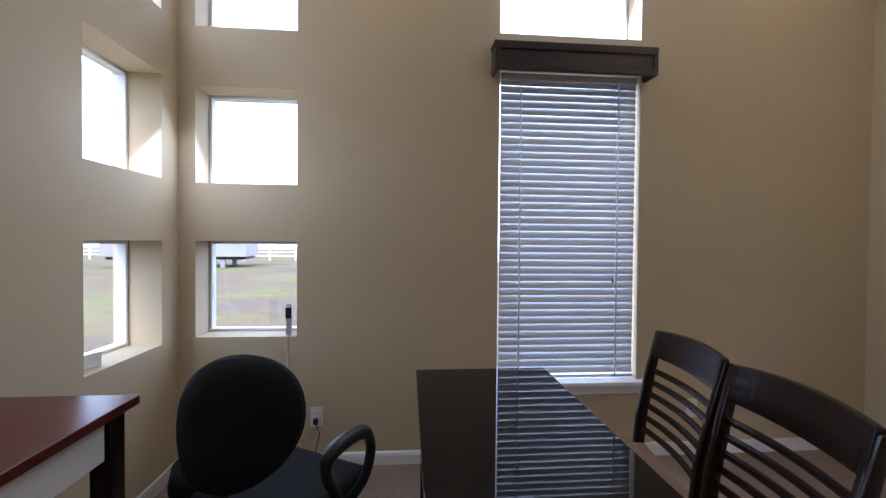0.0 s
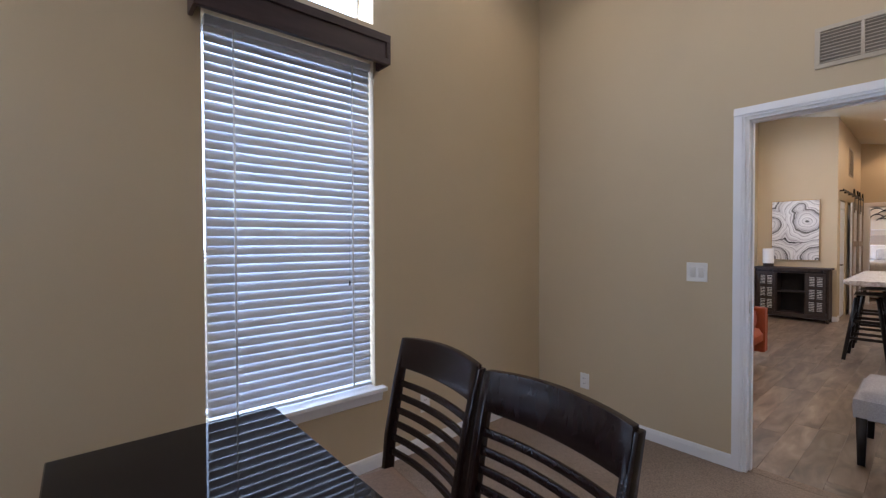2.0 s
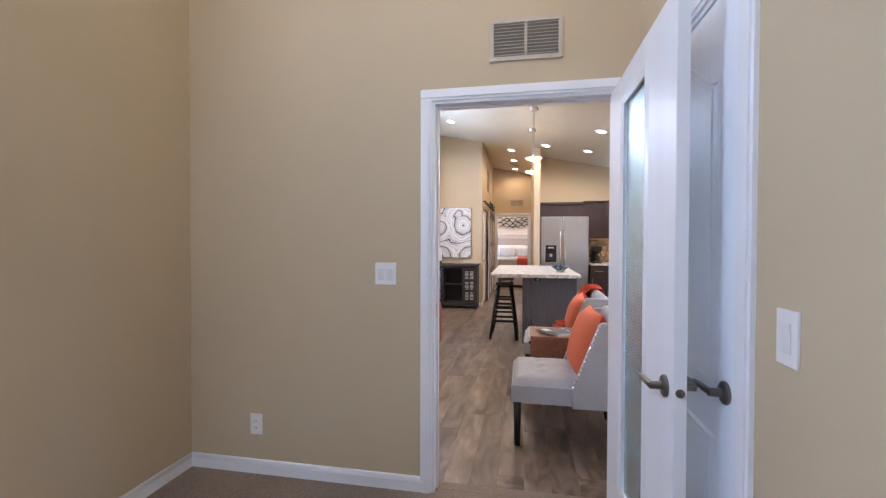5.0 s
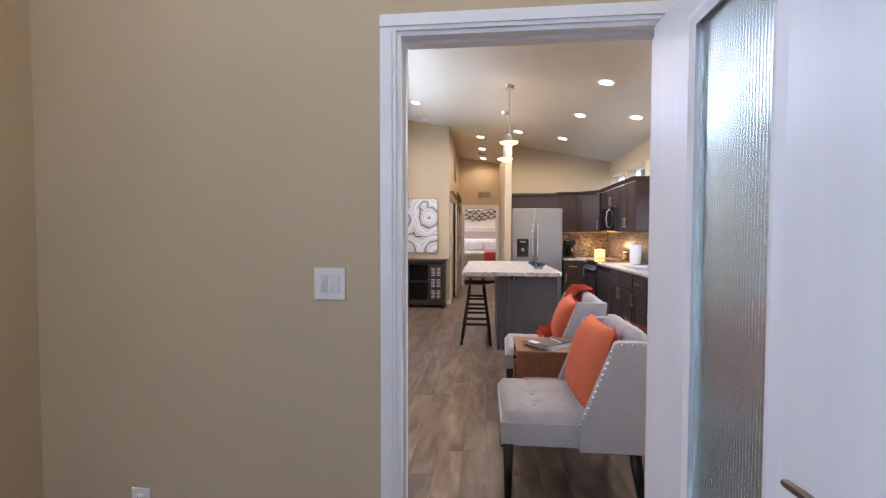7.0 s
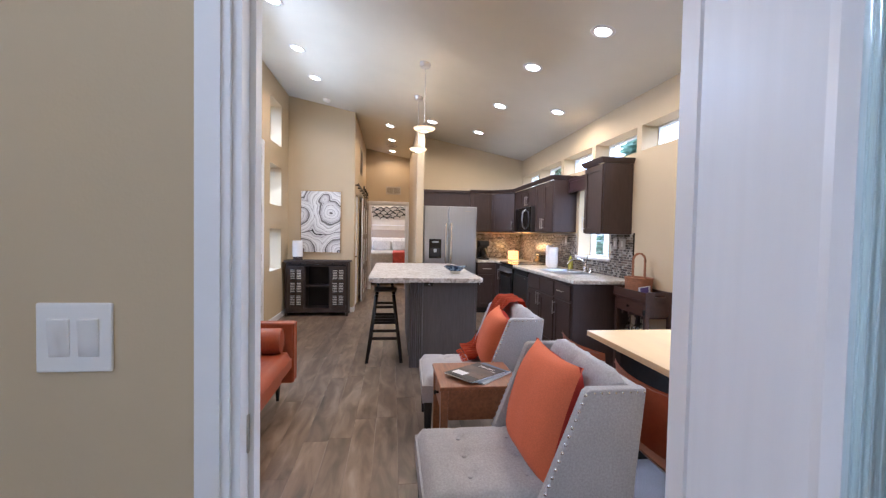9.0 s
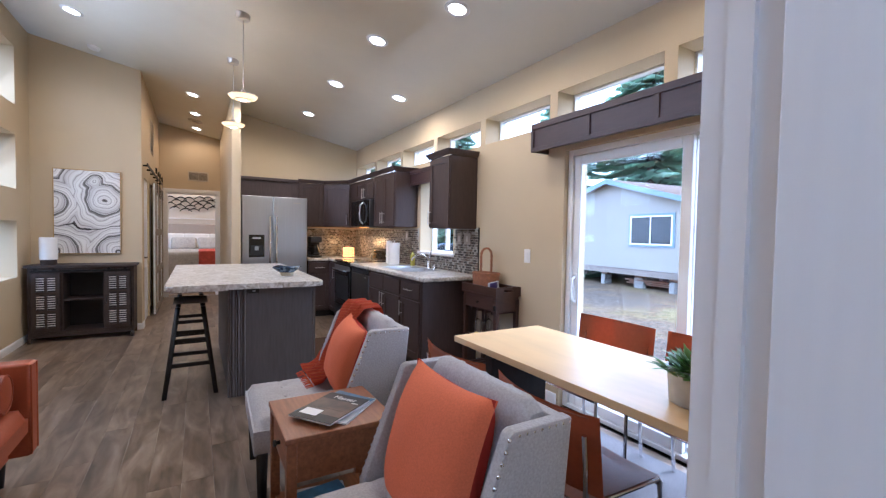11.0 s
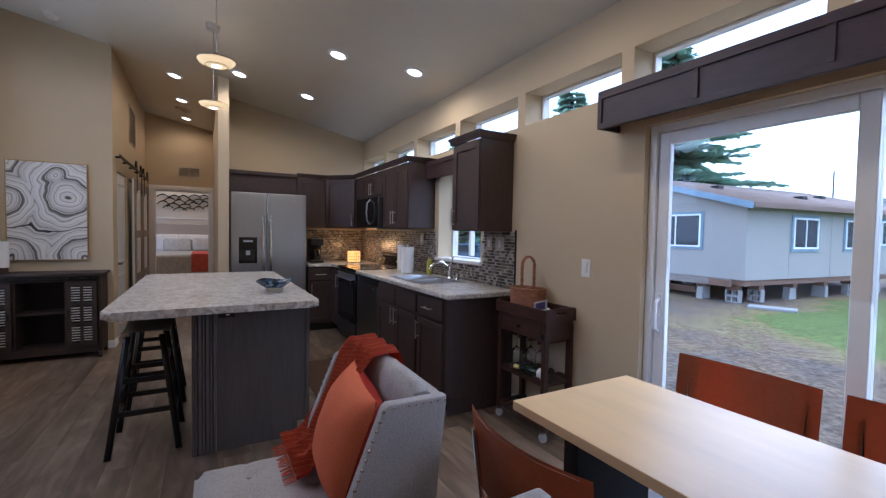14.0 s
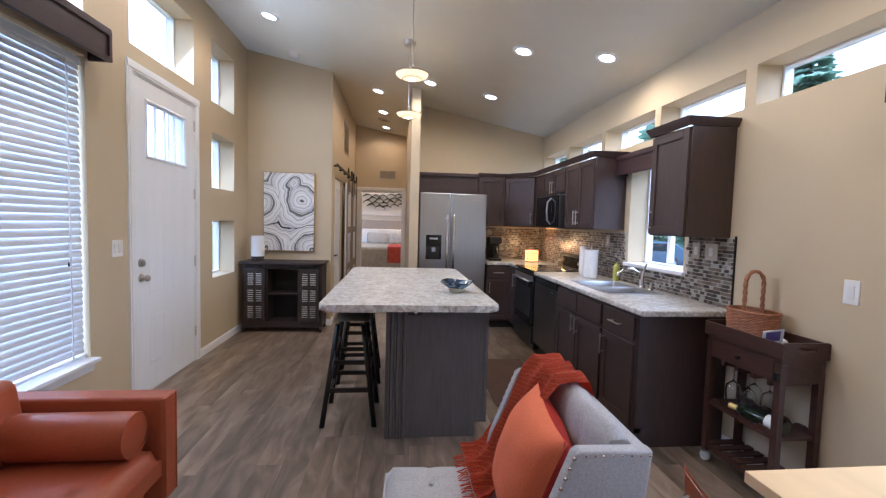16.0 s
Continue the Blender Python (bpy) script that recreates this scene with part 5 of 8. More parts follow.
def cushion(m, size, label, name="throw_pillow", back="cushion_red"):
    """A square pillow with pinched corners; stands in the local x-z plane."""
    e = thing(name, m, label, "pillow", "orange pillows")
    for s, mat_, nm in ((1, "cushion_orange", "cover_front"), (-1, back, "cover_back")):
        bm = bmesh.new()
        n_ = 22
        g = []
        for j_ in range(n_ + 1):
            row = []
            for i in range(n_ + 1):
                u, v = -1 + 2 * i / n_, -1 + 2 * j_ / n_
                pin = 1 - 0.085 * ((1 - abs(u) ** 2) * abs(v) ** 6 + (1 - abs(v) ** 2) * abs(u) ** 6)
                d = (0.10 if s > 0 else 0.105) * ((1 - abs(u) ** 2.6) * (1 - abs(v) ** 2.6)) ** 0.55
                d += 0.006 * noise.noise(Vector((u * 2.2, v * 2.2, s * 3))) * (1 - max(abs(u), abs(v)) ** 4)
                d += 0.010 * math.exp(-((abs(u) - abs(v)) ** 2) / 0.012) * max(0, max(abs(u), abs(v)) - 0.62) * -1
                row.append(bm.verts.new((u * size / 2 * pin, s * d, size / 2 + v * size / 2 * pin)))
            g.append(row)
        for a, b in zip(g, g[1:]):
            for i in range(n_):
                bm.faces.new((a[i], a[i + 1], b[i + 1], b[i]))
        part(nm, bm, M[mat_], e, "deep red reverse side" if s < 0 else "", smooth=80)
    return e


cushion(pose(5.735, 0.975, 0.425, 16, 0, 1), 0.465, "orange square pillow leaning on the grey chair")
cushion(pose(6.93, 0.88, 0.458, 17, -5, -6), 0.39, "orange square pillow leaning on the grey chair beside a throw")

# throw over the far chair's corner
random.seed(5)
e = thing("throw_blanket", pose(7.16, 0.66, 0.0), "red and orange plaid wool throw draped over the chair back", "blanket")
bm = bmesh.new()
path_ = [(-0.02, 0.35), (-0.02, 0.62), (-0.015, 0.80), (0.015, 0.868), (0.07, 0.872), (0.13, 0.865), (0.185, 0.80), (0.235, 0.69), (0.28, 0.58), (0.325, 0.50), (0.37, 0.468), (0.42, 0.462)]
dense = []
for (a, b), (c_, d) in zip(path_, path_[1:]):
    for q in range(5):
        f = q / 5
        dense.append((a + (c_ - a) * f, b + (d - b) * f))
dense.append(path_[-1])
g = []
for j_, (y, z) in enumerate(dense):
    row = []
    for i in range(25):
        u = -1 + 2 * i / 24
        k_ = j_ / len(dense)
        wd = 0.15 + 0.03 * k_
        fold = 0.020 * math.sin(u * 9 + k_ * 5) * (0.4 + k_) + 0.016 * noise.noise(Vector((u * 3, k_ * 7, 2)))
        row.append(bm.verts.new((u * wd - 0.05 * k_ + 0.01 * noise.noise(Vector((u, k_ * 6, 9))), y - 0.085 + fold * 0.3, z + 0.018 + max(-0.008, fold))))
    g.append(row)
for a, b in zip(g, g[1:]):
    for i in range(24):
        bm.faces.new((a[i], a[i + 1], b[i + 1], b[i]))
bmesh.ops.solidify(bm, geom=bm.faces[:], thickness=0.010)
part("cloth", bm, M["plaid_throw"], e, smooth=60)
for i in range(22):
    u = -0.20 + 0.30 * i / 21
    y_, z_ = 0.335, 0.472
    part("fringe", tube([(u, y_, z_), (u + random.uniform(-0.01, 0.01), y_ + 0.018, z_ - 0.004), (u + random.uniform(-0.012, 0.012), y_ + 0.040, z_ - 0.010)], [0.003, 0.0025, 0.0015], 5), M["plaid_throw"], e)

# end table with drawer and shelf, magazines
e = thing("end_table", pose(6.395, 1.06, 0), "brown walnut end table with a drawer and a lower shelf", "table")
part("tabletop", cbox(0.42, 0.44, 0.022, 0.543, 0.005), M["walnut"], e)
part("case_side", box(-0.19, -0.172, -0.20, 0.20, 0.385, 0.543), M["walnut"], e)
part("case_side", box(0.172, 0.19, -0.20, 0.20, 0.385, 0.543), M["walnut"], e)
part("case_back", box(-0.172, 0.172, -0.20, -0.185, 0.385, 0.543), M["walnut"], e)
dr = part("drawer", box(-0.168, 0.168, 0.185, 0.204, 0.40, 0.532, 0.003), M["walnut"], e)
part("drawer_knob", moved(lathe([(0, 0), (0.008, 0), (0.007, 0.012), (0.014, 0.018), (0.012, 0.026), (0, 0.028)], 14), pose(0, 0.204, 0.465, -90, 0, 0)), M["black_iron"], dr)
for sx in (-0.185, 0.185):
    for sy in (-0.195, 0.195):
        part("leg", box(sx - 0.019, sx + 0.019, sy - 0.019, sy + 0.019, 0, 0.543, 0.003), M["walnut"], e)
part("shelf", box(-0.185, 0.185, -0.195, 0.195, 0.13, 0.148, 0.002), M["walnut"], e)


def text_on(body, size, m, material, parent, name="title"):
    cu = bpy.data.curves.new(name, "FONT")
    cu.body, cu.size, cu.extrude = body, size, 0.0003
    ob = new(name, cu)
    dg = bpy.context.evaluated_depsgraph_get()
    me = bpy.data.meshes.new_from_object(ob.evaluated_get(dg))
    bpy.data.objects.remove(ob)
    me.materials.clear()
    me.materials.append(material)
    o = new(name, me)
    o.parent = parent
    o.matrix_basis = m
    return o


def magazine(m, cover, label, h=0.006, bars=True, title=None):
    e = thing("magazine", m, label, "magazine", "magazines")
    w, d = 0.21, 0.275
    part("page_block", box(-w / 2 + 0.002, w / 2 - 0.002, -d / 2 + 0.002, d / 2 - 0.002, 0.0008, h - 0.0008), M["paper_white"], e)
    part("cover", box(-w / 2, w / 2, -d / 2, d / 2, h - 0.0008, h, 0), M[cover], e)
    part("back_cover", box(-w / 2, w / 2, -d / 2, d / 2, 0, 0.0008), M["paper_grey"], e)
    if bars:
        part("photo_strip", box(-w / 2 + 0.003, w / 2 - 0.003, -0.02, 0.07, h, h + 0.0006), M["print_brown"], e)
        part("mailing_label", box(-w / 2 + 0.02, 0.0, -0.10, -0.045, h + 0.0007, h + 0.0012), M["paper_white"], e)
        part("photo_strip", box(-w / 2 + 0.003, w / 2 - 0.003, -0.075, -0.022, h, h + 0.0005), M["print_brown"], e)
    if title:
        text_on(title, 0.042, pose(-0.055, 0.082, h + 0.001), M["paper_white"], e)
        text_on("2020", 0.017, pose(0.055, 0.062, h + 0.001), M["paper_white"], e, "year")
    return e


magazine(pose(6.375, 1.02, 0.566, 0, 0, -136), "paper_grey", "magazine under the others on the end table", bars=False)
magazine(pose(6.39, 1.035, 0.573, 0, 0, -149), "print_blue", "blue magazine in the pile on the end table", bars=False)
magazine(pose(6.36, 1.065, 0.580, 0, 0, -144), "magazine_dark", "dark glossy magazine on top of the pile", 0.007, True, "Master")
magazine(pose(6.40, 1.08, 0.149, 0, 0, -96), "paper_grey", "magazine lying on the end table's shelf", 0.006, False)
magazine(pose(6.385, 1.07, 0.156, 0, 0, -84), "print_blue", "blue magazine lying on the end table's shelf", 0.006, False)

# orange leather sofa against the window wall, facing the chairs
e = thing("sofa", pose(6.63, 2.36, 0), "burnt orange leather sofa with tufted seat and bolster", "sofa")
SL, SR, SD = -0.98, 1.0, 0.80
part("base", box(SL, SR, 0.03, SD, 0.13, 0.27, 0.012), M["orange_leather"], e)
for s0, s1 in ((SL, SL + 0.11), (SR - 0.11, SR)):
    part("arm", box(s0, s1, -0.06, SD, 0.14, 0.625, 0.016, 3), M["orange_leather"], e)
part("backrest", box(SL + 0.11, SR - 0.11, SD - 0.20, SD, 0.27, 0.74, 0.03, 3), M["orange_leather"], e)
bm = bmesh.new()
nx, ny = 60, 22
x0, x1, y0, y1 = SL + 0.115, SR - 0.115, -0.05, SD - 0.20
g = []
for j_ in range(ny + 1):
    row = []
    for i in range(nx + 1):
        u, v = x0 + (x1 - x0) * i / nx, y0 + (y1 - y0) * j_ / ny
        edge = min(u - x0, x1 - u, v - y0, y1 - v)
        z = 0.395 + 0.02 * min(1, edge / 0.08) - 0.05 * (1 - min(1, edge / 0.03)) ** 2
        for xx in [x0 + (x1 - x0) * (q + 0.5) / 8 for q in range(8)]:
            for yy in (0.12, 0.36):
                z -= 0.016 * math.exp(-((u - xx) ** 2 + (v - yy) ** 2) / 0.0008)
        row.append(bm.verts.new((u, v, z)))
    g.append(row)
for a, b in zip(g, g[1:]):
    for i in range(nx):
        bm.faces.new((a[i], a[i + 1], b[i + 1], b[i]))
ex = bmesh.ops.extrude_face_region(bm, geom=bm.faces[:])
for v in [q for q in ex["geom"] if isinstance(q, bmesh.types.BMVert)]:
    v.co.z = 0.272
part("seat_cushion", bm, M["orange_leather"], e, smooth=50)
for k_ in range(2):
    a = SL + 0.13 + k_ * 0.87
    part("back_cushion", moved(box(a, a + 0.85, 0, 0.16, 0, 0.34, 0.05, 4), pose(0, SD - 0.36, 0.41, -10, 0, 0)), M["orange_leather"], e)
bol = part("bolster", moved(lathe([(0, 0.0), (0.07, 0.002), (0.090, 0.008), (0.095, 0.02), (0.095, 0.46), (0.090, 0.472), (0.07, 0.478), (0, 0.48)], 28), pose(SR - 0.208, 0.0, 0.507, -90, 0, 0)), M["orange_leather"], e)
for yy in (0.006, 0.474):
    part("piping", moved(tube([(0.092 * math.cos(a_), 0.092 * math.sin(a_), 0) for a_ in [2 * math.pi * i / 28 for i in range(28)]], 0.004, 6, True), pose(SR - 0.208, yy, 0.507, -90, 0, 0)), M["orange_leather"], bol)
for s0, s1 in ((SL, SL + 0.11), (SR - 0.11, SR)):
    part("arm_piping", tube([(s0 + 0.008, -0.06, 0.15), (s0 + 0.008, -0.06, 0.617), (s1 - 0.008, -0.06, 0.617), (s1 - 0.008, -0.06, 0.15)], 0.004, 6), M["orange_leather"], e)
for x in (SL + 0.10, SR - 0.10):
    for y in (0.06, SD - 0.08):
        part("foot", moved(lathe([(0, 0), (0.012, 0), (0.022, 0.14), (0, 0.14)], 12), pose(x, y, 0)), M["black_lacquer"], e)
e = cushion(pose(7.02, 2.86, 0.425, -20, 0, 12), 0.42, "orange leather square pillow in the sofa corner", back="cushion_orange")

# dining table at the sliding door
e = thing("dining_table", pose(5.84, -0.033, 0), "pale butcher-block dining table on black slab legs", "table")
part("tabletop", cbox(1.59, 0.635, 0.034, 0.718, 0.003), M["pale_wood"], e, "pale wood tabletop")
for x in (-0.60, 0.62):
    lg = part("slab_leg", box(x - 0.03, x + 0.03, -0.20, 0.20, 0.0, 0.718, 0.002), M["black_iron"], e, "black steel slab leg")
part("cross_beam", box(-0.57, 0.59, -0.03, 0.03, 0.66, 0.718), M["black_iron"], e)


def sling_chair(name="dining_chair"):
    """Cognac leather chair on a chrome frame; faces -y, origin at the middle of its base."""
    e = thing(name, pose(0, 0, 0), "cognac leather dining chair on a slim chrome frame", "chair", "leather dining chairs")
    bm = bmesh.new()
    g = []
    for j_ in range(9):
        z = 0.49 + 0.30 * j_ / 8
        row = []
        for i in range(17):
            u = -0.28 + 0.56 * i / 16
            row.append(bm.verts.new((u, 0.225 + 0.10 * (z - 0.49) - 0.05 * (u / 0.28) ** 2 + 0.012, z + 0.008 * (u / 0.28) ** 2)))
        g.append(row)
    for a, b in zip(g, g[1:]):
        for i in range(16):
            bm.faces.new((a[i], a[i + 1], b[i + 1], b[i]))
    bmesh.ops.solidify(bm, geom=bm.faces[:], thickness=0.012)
    bk = part("backrest", bm, M["cognac_leather"], e, smooth=40)
    part("stitching", tube([(-0.25, 0.235, 0.787), (-0.12, 0.262, 0.779), (0, 0.268, 0.777), (0.12, 0.262, 0.779), (0.25, 0.235, 0.787)], 0.002, 5), M["brown_leather"], bk)
    st = bmesh.new()
    g = []
    for j_ in range(11):
        v = -0.22 + 0.44 * j_ / 10
        row = []
        for i in range(11):
            u = -0.22 + 0.44 * i / 10
            edge = min(u + 0.22, 0.22 - u)
            row.append(st.verts.new((u * (1 - 0.06 * (v < 0) * (-v / 0.22) ** 4), v, 0.452 - 0.012 * (1 - (u / 0.22) ** 2) - 0.02 * max(0, -v - 0.15) / 0.07)))
        g.append(row)
    for a, b in zip(g, g[1:]):
        for i in range(10):
            st.faces.new((a[i], a[i + 1], b[i + 1], b[i]))
    bmesh.ops.solidify(st, geom=st.faces[:], thickness=0.022)
    part("seat", st, M["brown_leather"], e, smooth=40)
    for s in (-1, 1):
        part("side_frame", tube([(s * 0.215, -0.20, 0.0), (s * 0.215, -0.20, 0.42), (s * 0.215, -0.185, 0.435), (s * 0.215, 0.17, 0.435), (s * 0.222, 0.205, 0.45), (s * 0.232, 0.222, 0.60), (s * 0.235, 0.235, 0.72)], 0.010, 10), M["chrome"], e, "polished chrome tube")
        part("rear_leg", tube([(s * 0.215, 0.17, 0.43), (s * 0.215, 0.215, 0.0)], 0.010, 10), M["chrome"], e)
    part("cross_bar", tube([(-0.215, -0.195, 0.41), (0.215, -0.195, 0.41)], 0.008, 8), M["chrome"], e)
    part("cross_bar", tube([(-0.215, 0.18, 0.40), (0.215, 0.18, 0.40)], 0.008, 8), M["chrome"], e)
    return e


dc = sling_chair()
dc.matrix_basis = pose(6.37, -0.545, 0.0, 0, 0, 180)
copy_thing(dc, pose(6.42, 0.205, 0, 0, 0, 0) @ Matrix.Diagonal((1, 1, 0.93, 1)))
copy_thing(dc, pose(5.77, 0.205, 0, 0, 0, -2) @ Matrix.Diagonal((1, 1, 0.93, 1)))
copy_thing(dc, pose(5.755, -0.555, 0.0, 0, 0, 178))

rug = thing("rug", pose(5.95, -0.25, 0.0), "flat dark grey woven rug under the dining table", "rug")
part("rug_body", cbox(1.75, 1.15, 0.006, 0.0005, 0.002, 1), M["rug_grey"], rug)

# potted succulent on the table
random.seed(8)
e = thing("succulent_plant", pose(5.40, 0.045, 0.753), "green succulent in a round galvanised pot on the table", "plant")
part("pot", lathe([(0, 0.0), (0.085, 0.0), (0.092, 0.004), (0.100, 0.115), (0.104, 0.12), (0.104, 0.126), (0.096, 0.126), (0.092, 0.10), (0, 0.10)], 32), M["galvanised"], e, "dull galvanised metal pot")
part("soil", lathe([(0, 0.112), (0.095, 0.108)], 20), M["gap_dark"], e)


def fleshy(length, width):
    bm = bmesh.new()
    rr = []
    for k_ in range(6):
        f = k_ / 5
        wd = width * (0.35 + 1.6 * f * (1 - f) * 1.6) if f < 1 else 0.002
        rr.append([bm.verts.new((a * wd, 0.25 * length * f * f + b * wd * 0.35, length * f)) for a, b in ((-1, 0), (0, -1), (1, 0), (0, 1))])
    for a, b in zip(rr, rr[1:]):
        for i in range(4):
            bm.faces.new((a[i], a[(i + 1) % 4], b[(i + 1) % 4], b[i]))
    bm.faces.new(rr[0])
    return bm


leaf_meshes = [mesh_of(fleshy(l_, w_), M["leaf"], 70, "leaf") for l_, w_ in ((0.070, 0.007), (0.055, 0.010), (0.040, 0.012))]
for i in range(260):
    a_, r = random.uniform(0, 2 * math.pi), 0.105 * math.sqrt(random.random())
    tip = 12 + 48 * r / 0.105 + random.uniform(-14, 14)
    part("leaf", random.choice(leaf_meshes), None, e, m=pose(r * math.cos(a_), r * math.sin(a_), 0.105 + random.uniform(0, 0.05) * (1 - r / 0.11), 0, 0, math.degrees(a_) - 90) @ pose(0, 0, 0, -tip, 0, random.uniform(-50, 50)))

# sliding door
e = thing("window_40", pose(0, 0, 0), "white vinyl sliding glass door to the yard", "sliding door", kind="structure")
A, B, ZT = SLIDER[0], SLIDER[1], SLIDER[3]
yo = YS - 0.10
for a in ((A, A + 0.045, 0.0, ZT), (B - 0.045, B, 0.0, ZT), (A + 0.045, B - 0.045, ZT - 0.045, ZT), (A + 0.045, B - 0.045, 0.0, 0.03)):
    part("frame_bar", box(a[0], a[1], yo - 0.08, yo + 0.06, a[2], a[3], 0.004, 1), M["vinyl_white"], e)
mid = 6.06


def sash(u0, u1, y, nm, top=0.065, low=0.073):
    s = part(nm, join(*[box(p[0], p[1], y - 0.018, y + 0.018, p[2], p[3], 0.004, 1) for p in ((u0, u0 + 0.065, 0.032, ZT - 0.047), (u1 - 0.065, u1, 0.032, ZT - 0.047), (u0 + 0.065, u1 - 0.065, 0.032, 0.032 + low), (u0 + 0.065, u1 - 0.065, ZT - 0.047 - top, ZT - 0.047))]), M["vinyl_white"], e)
    part("pane", box(u0 + 0.065, u1 - 0.065, y - 0.004, y + 0.002, 0.032 + low, ZT - 0.047 - top), M["window_glass"], s, "clear door glass").visible_shadow = False
    return s


s1 = sash(mid - 0.035, B - 0.047, yo + 0.022, "sliding_sash")
s2 = sash(A + 0.047, mid + 0.035, yo - 0.03, "fixed_sash", 0.018, 0.03)
part("pull_handle", tube([(B - 0.080, yo + 0.045, 0.83), (B - 0.080, yo + 0.075, 0.85), (B - 0.080, yo + 0.082, 0.92), (B - 0.080, yo + 0.075, 1.0), (B - 0.080, yo + 0.045, 1.02)], 0.010, 10), M["vinyl_white"], s1)
part("latch", box(B - 0.096, B - 0.064, yo + 0.038, yo + 0.048, 0.80, 1.05, 0.004), M["vinyl_white"], s1)
valance("valance", 5.22, 7.165, YS, 1, 0.17, 1.985, 2.185, "long dark stained wooden valance over the sliding door", (5.234, 5.62, 6.105, 6.60, 7.151))

# bar cart by the wall, local x along the wall
e = thing("bar_cart", pose(7.715, -0.765, 0.0) @ Matrix.Diagonal((0.95, 1, 1.04, 1)), "dark brown wooden bar cart on small castors", "cart")
W2, D2 = 0.27, 0.125
for x in (-W2 + 0.02, W2 - 0.02):
    for y in (-D2 + 0.017, D2 - 0.017):
        lg = part("post", box(x - 0.02, x + 0.02, y - 0.017, y + 0.017, 0.07, 0.74, 0.003), M["cart_wood"], e)
        cst = part("castor", moved(lathe([(0, -0.012), (0.026, -0.012), (0.030, -0.008), (0.030, 0.008), (0.026, 0.012), (0, 0.012)], 16), pose(x, y, 0.031, 90, 0, 20)), M["paper_grey"], e, "grey rubber castor")
        part("fork", box(x - 0.012, x + 0.012, y - 0.018, y + 0.018, 0.055, 0.072, 0.003), M["chrome"], cst)
part("drawer_case", box(-W2 + 0.004, W2 - 0.004, -D2 + 0.004, D2 - 0.003, 0.642, 0.765, 0.003), M["cart_wood"], e)
dw = part("drawer_front", box(-W2 + 0.045, W2 - 0.045, D2 - 0.004, D2 + 0.002, 0.652, 0.752, 0.002), M["cart_wood"], e)
part("drawer_knob", moved(lathe([(0, 0), (0.007, 0), (0.006, 0.010), (0.013, 0.016), (0.011, 0.024), (0, 0.026)], 12), pose(0, D2 + 0.002, 0.70, -90, 0, 0)), M["black_iron"], dw)
tr = part("tray_floor", box(-W2 - 0.012, W2 + 0.012, -D2 - 0.008, D2 + 0.012, 0.766, 0.778), M["cart_wood"], e)
for y in (-D2 - 0.008, D2 + 0.000):
    part("tray_side", box(-W2 - 0.012, W2 + 0.012, y, y + 0.012, 0.778, 0.845, 0.002), M["cart_wood"], tr)
for x in (-W2 - 0.012, W2):
    part("tray_end", join(box(x, x + 0.012, -D2 + 0.005, D2, 0.778, 0.808), box(x, x + 0.012, -D2 + 0.005, D2, 0.828, 0.850), box(x, x + 0.012, -D2 + 0.005, -0.05, 0.808, 0.828), box(x, x + 0.012, 0.05, D2, 0.808, 0.828)), M["cart_wood"], tr)
part("shelf", box(-W2 + 0.012, W2 - 0.012, -D2 + 0.006, D2 - 0.006, 0.355, 0.372), M["cart_wood"], e)
scal = [(-W2 + 0.04, 0.372)] + [(-W2 + 0.04 + (2 * W2 - 0.08) * i / 40, 0.40 - 0.022 * max(0, math.cos(i / 40 * 8 * math.pi))) for i in range(41)] + [(W2 - 0.04, 0.372)]
for y in (D2 - 0.02, -D2 + 0.008):
    part("bottle_rail", prism(scal, y, y + 0.012, "y"), M["cart_wood"], e)
part("low_frame", join(box(-W2 + 0.01, W2 - 0.01, D2 - 0.03, D2 - 0.012, 0.085, 0.115), box(-W2 + 0.01, W2 - 0.01, -D2 + 0.012, -D2 + 0.03, 0.085, 0.115)), M["cart_wood"], e)
for i in range(7):
    x = -W2 + 0.05 + i * (2 * W2 - 0.10) / 6
    part("low_slat", box(x - 0.024, x + 0.024, -D2 + 0.012, D2 - 0.012, 0.115, 0.127, 0.002), M["cart_wood"], e)
for i in range(4):
    x = -0.19 + i * 0.11
    part("glass_rail", box(x - 0.012, x + 0.012, -D2 + 0.01, D2 - 0.01, 0.615, 0.640), M["cart_wood"], e)
part("bottle_opener", box(-W2 + 0.002, -W2 + 0.028, D2 + 0.0, D2 + 0.02, 0.655, 0.70, 0.006), M["black_iron"], e, "black iron bottle opener")
gl = lathe([(0.034, 0.0), (0.036, 0.002), (0.006, 0.008), (0.0042, 0.015), (0.004, 0.085), (0.010, 0.095), (0.034, 0.115), (0.041, 0.145), (0.038, 0.185), (0.032, 0.21), (0.0308, 0.21), (0.037, 0.183), (0.0395, 0.145), (0.033, 0.117), (0.008, 0.097), (0, 0.096)], 20)
gm = mesh_of(gl, M["wine_glass"], 60, "bowl")
for x, y in ((0.025, 0.05), (0.135, 0.05), (0.085, -0.04), (-0.03, -0.03)):
    g_ = thing("wine_glass", pose(7.70 + x, -0.765 + y, 0.641, 180, 0, 0), "clear stemmed wine glass hanging from the cart", "wine glass", "hanging wine glasses")
    part("bowl", gm, None, g_)
e = thing("wine_bottle", pose(7.60, -0.60, 0.427, 0, 0, 0) @ pose(0, 0, 0, 90, 0, 14), "dark wine bottle with a white label lying on the cart", "bottle")
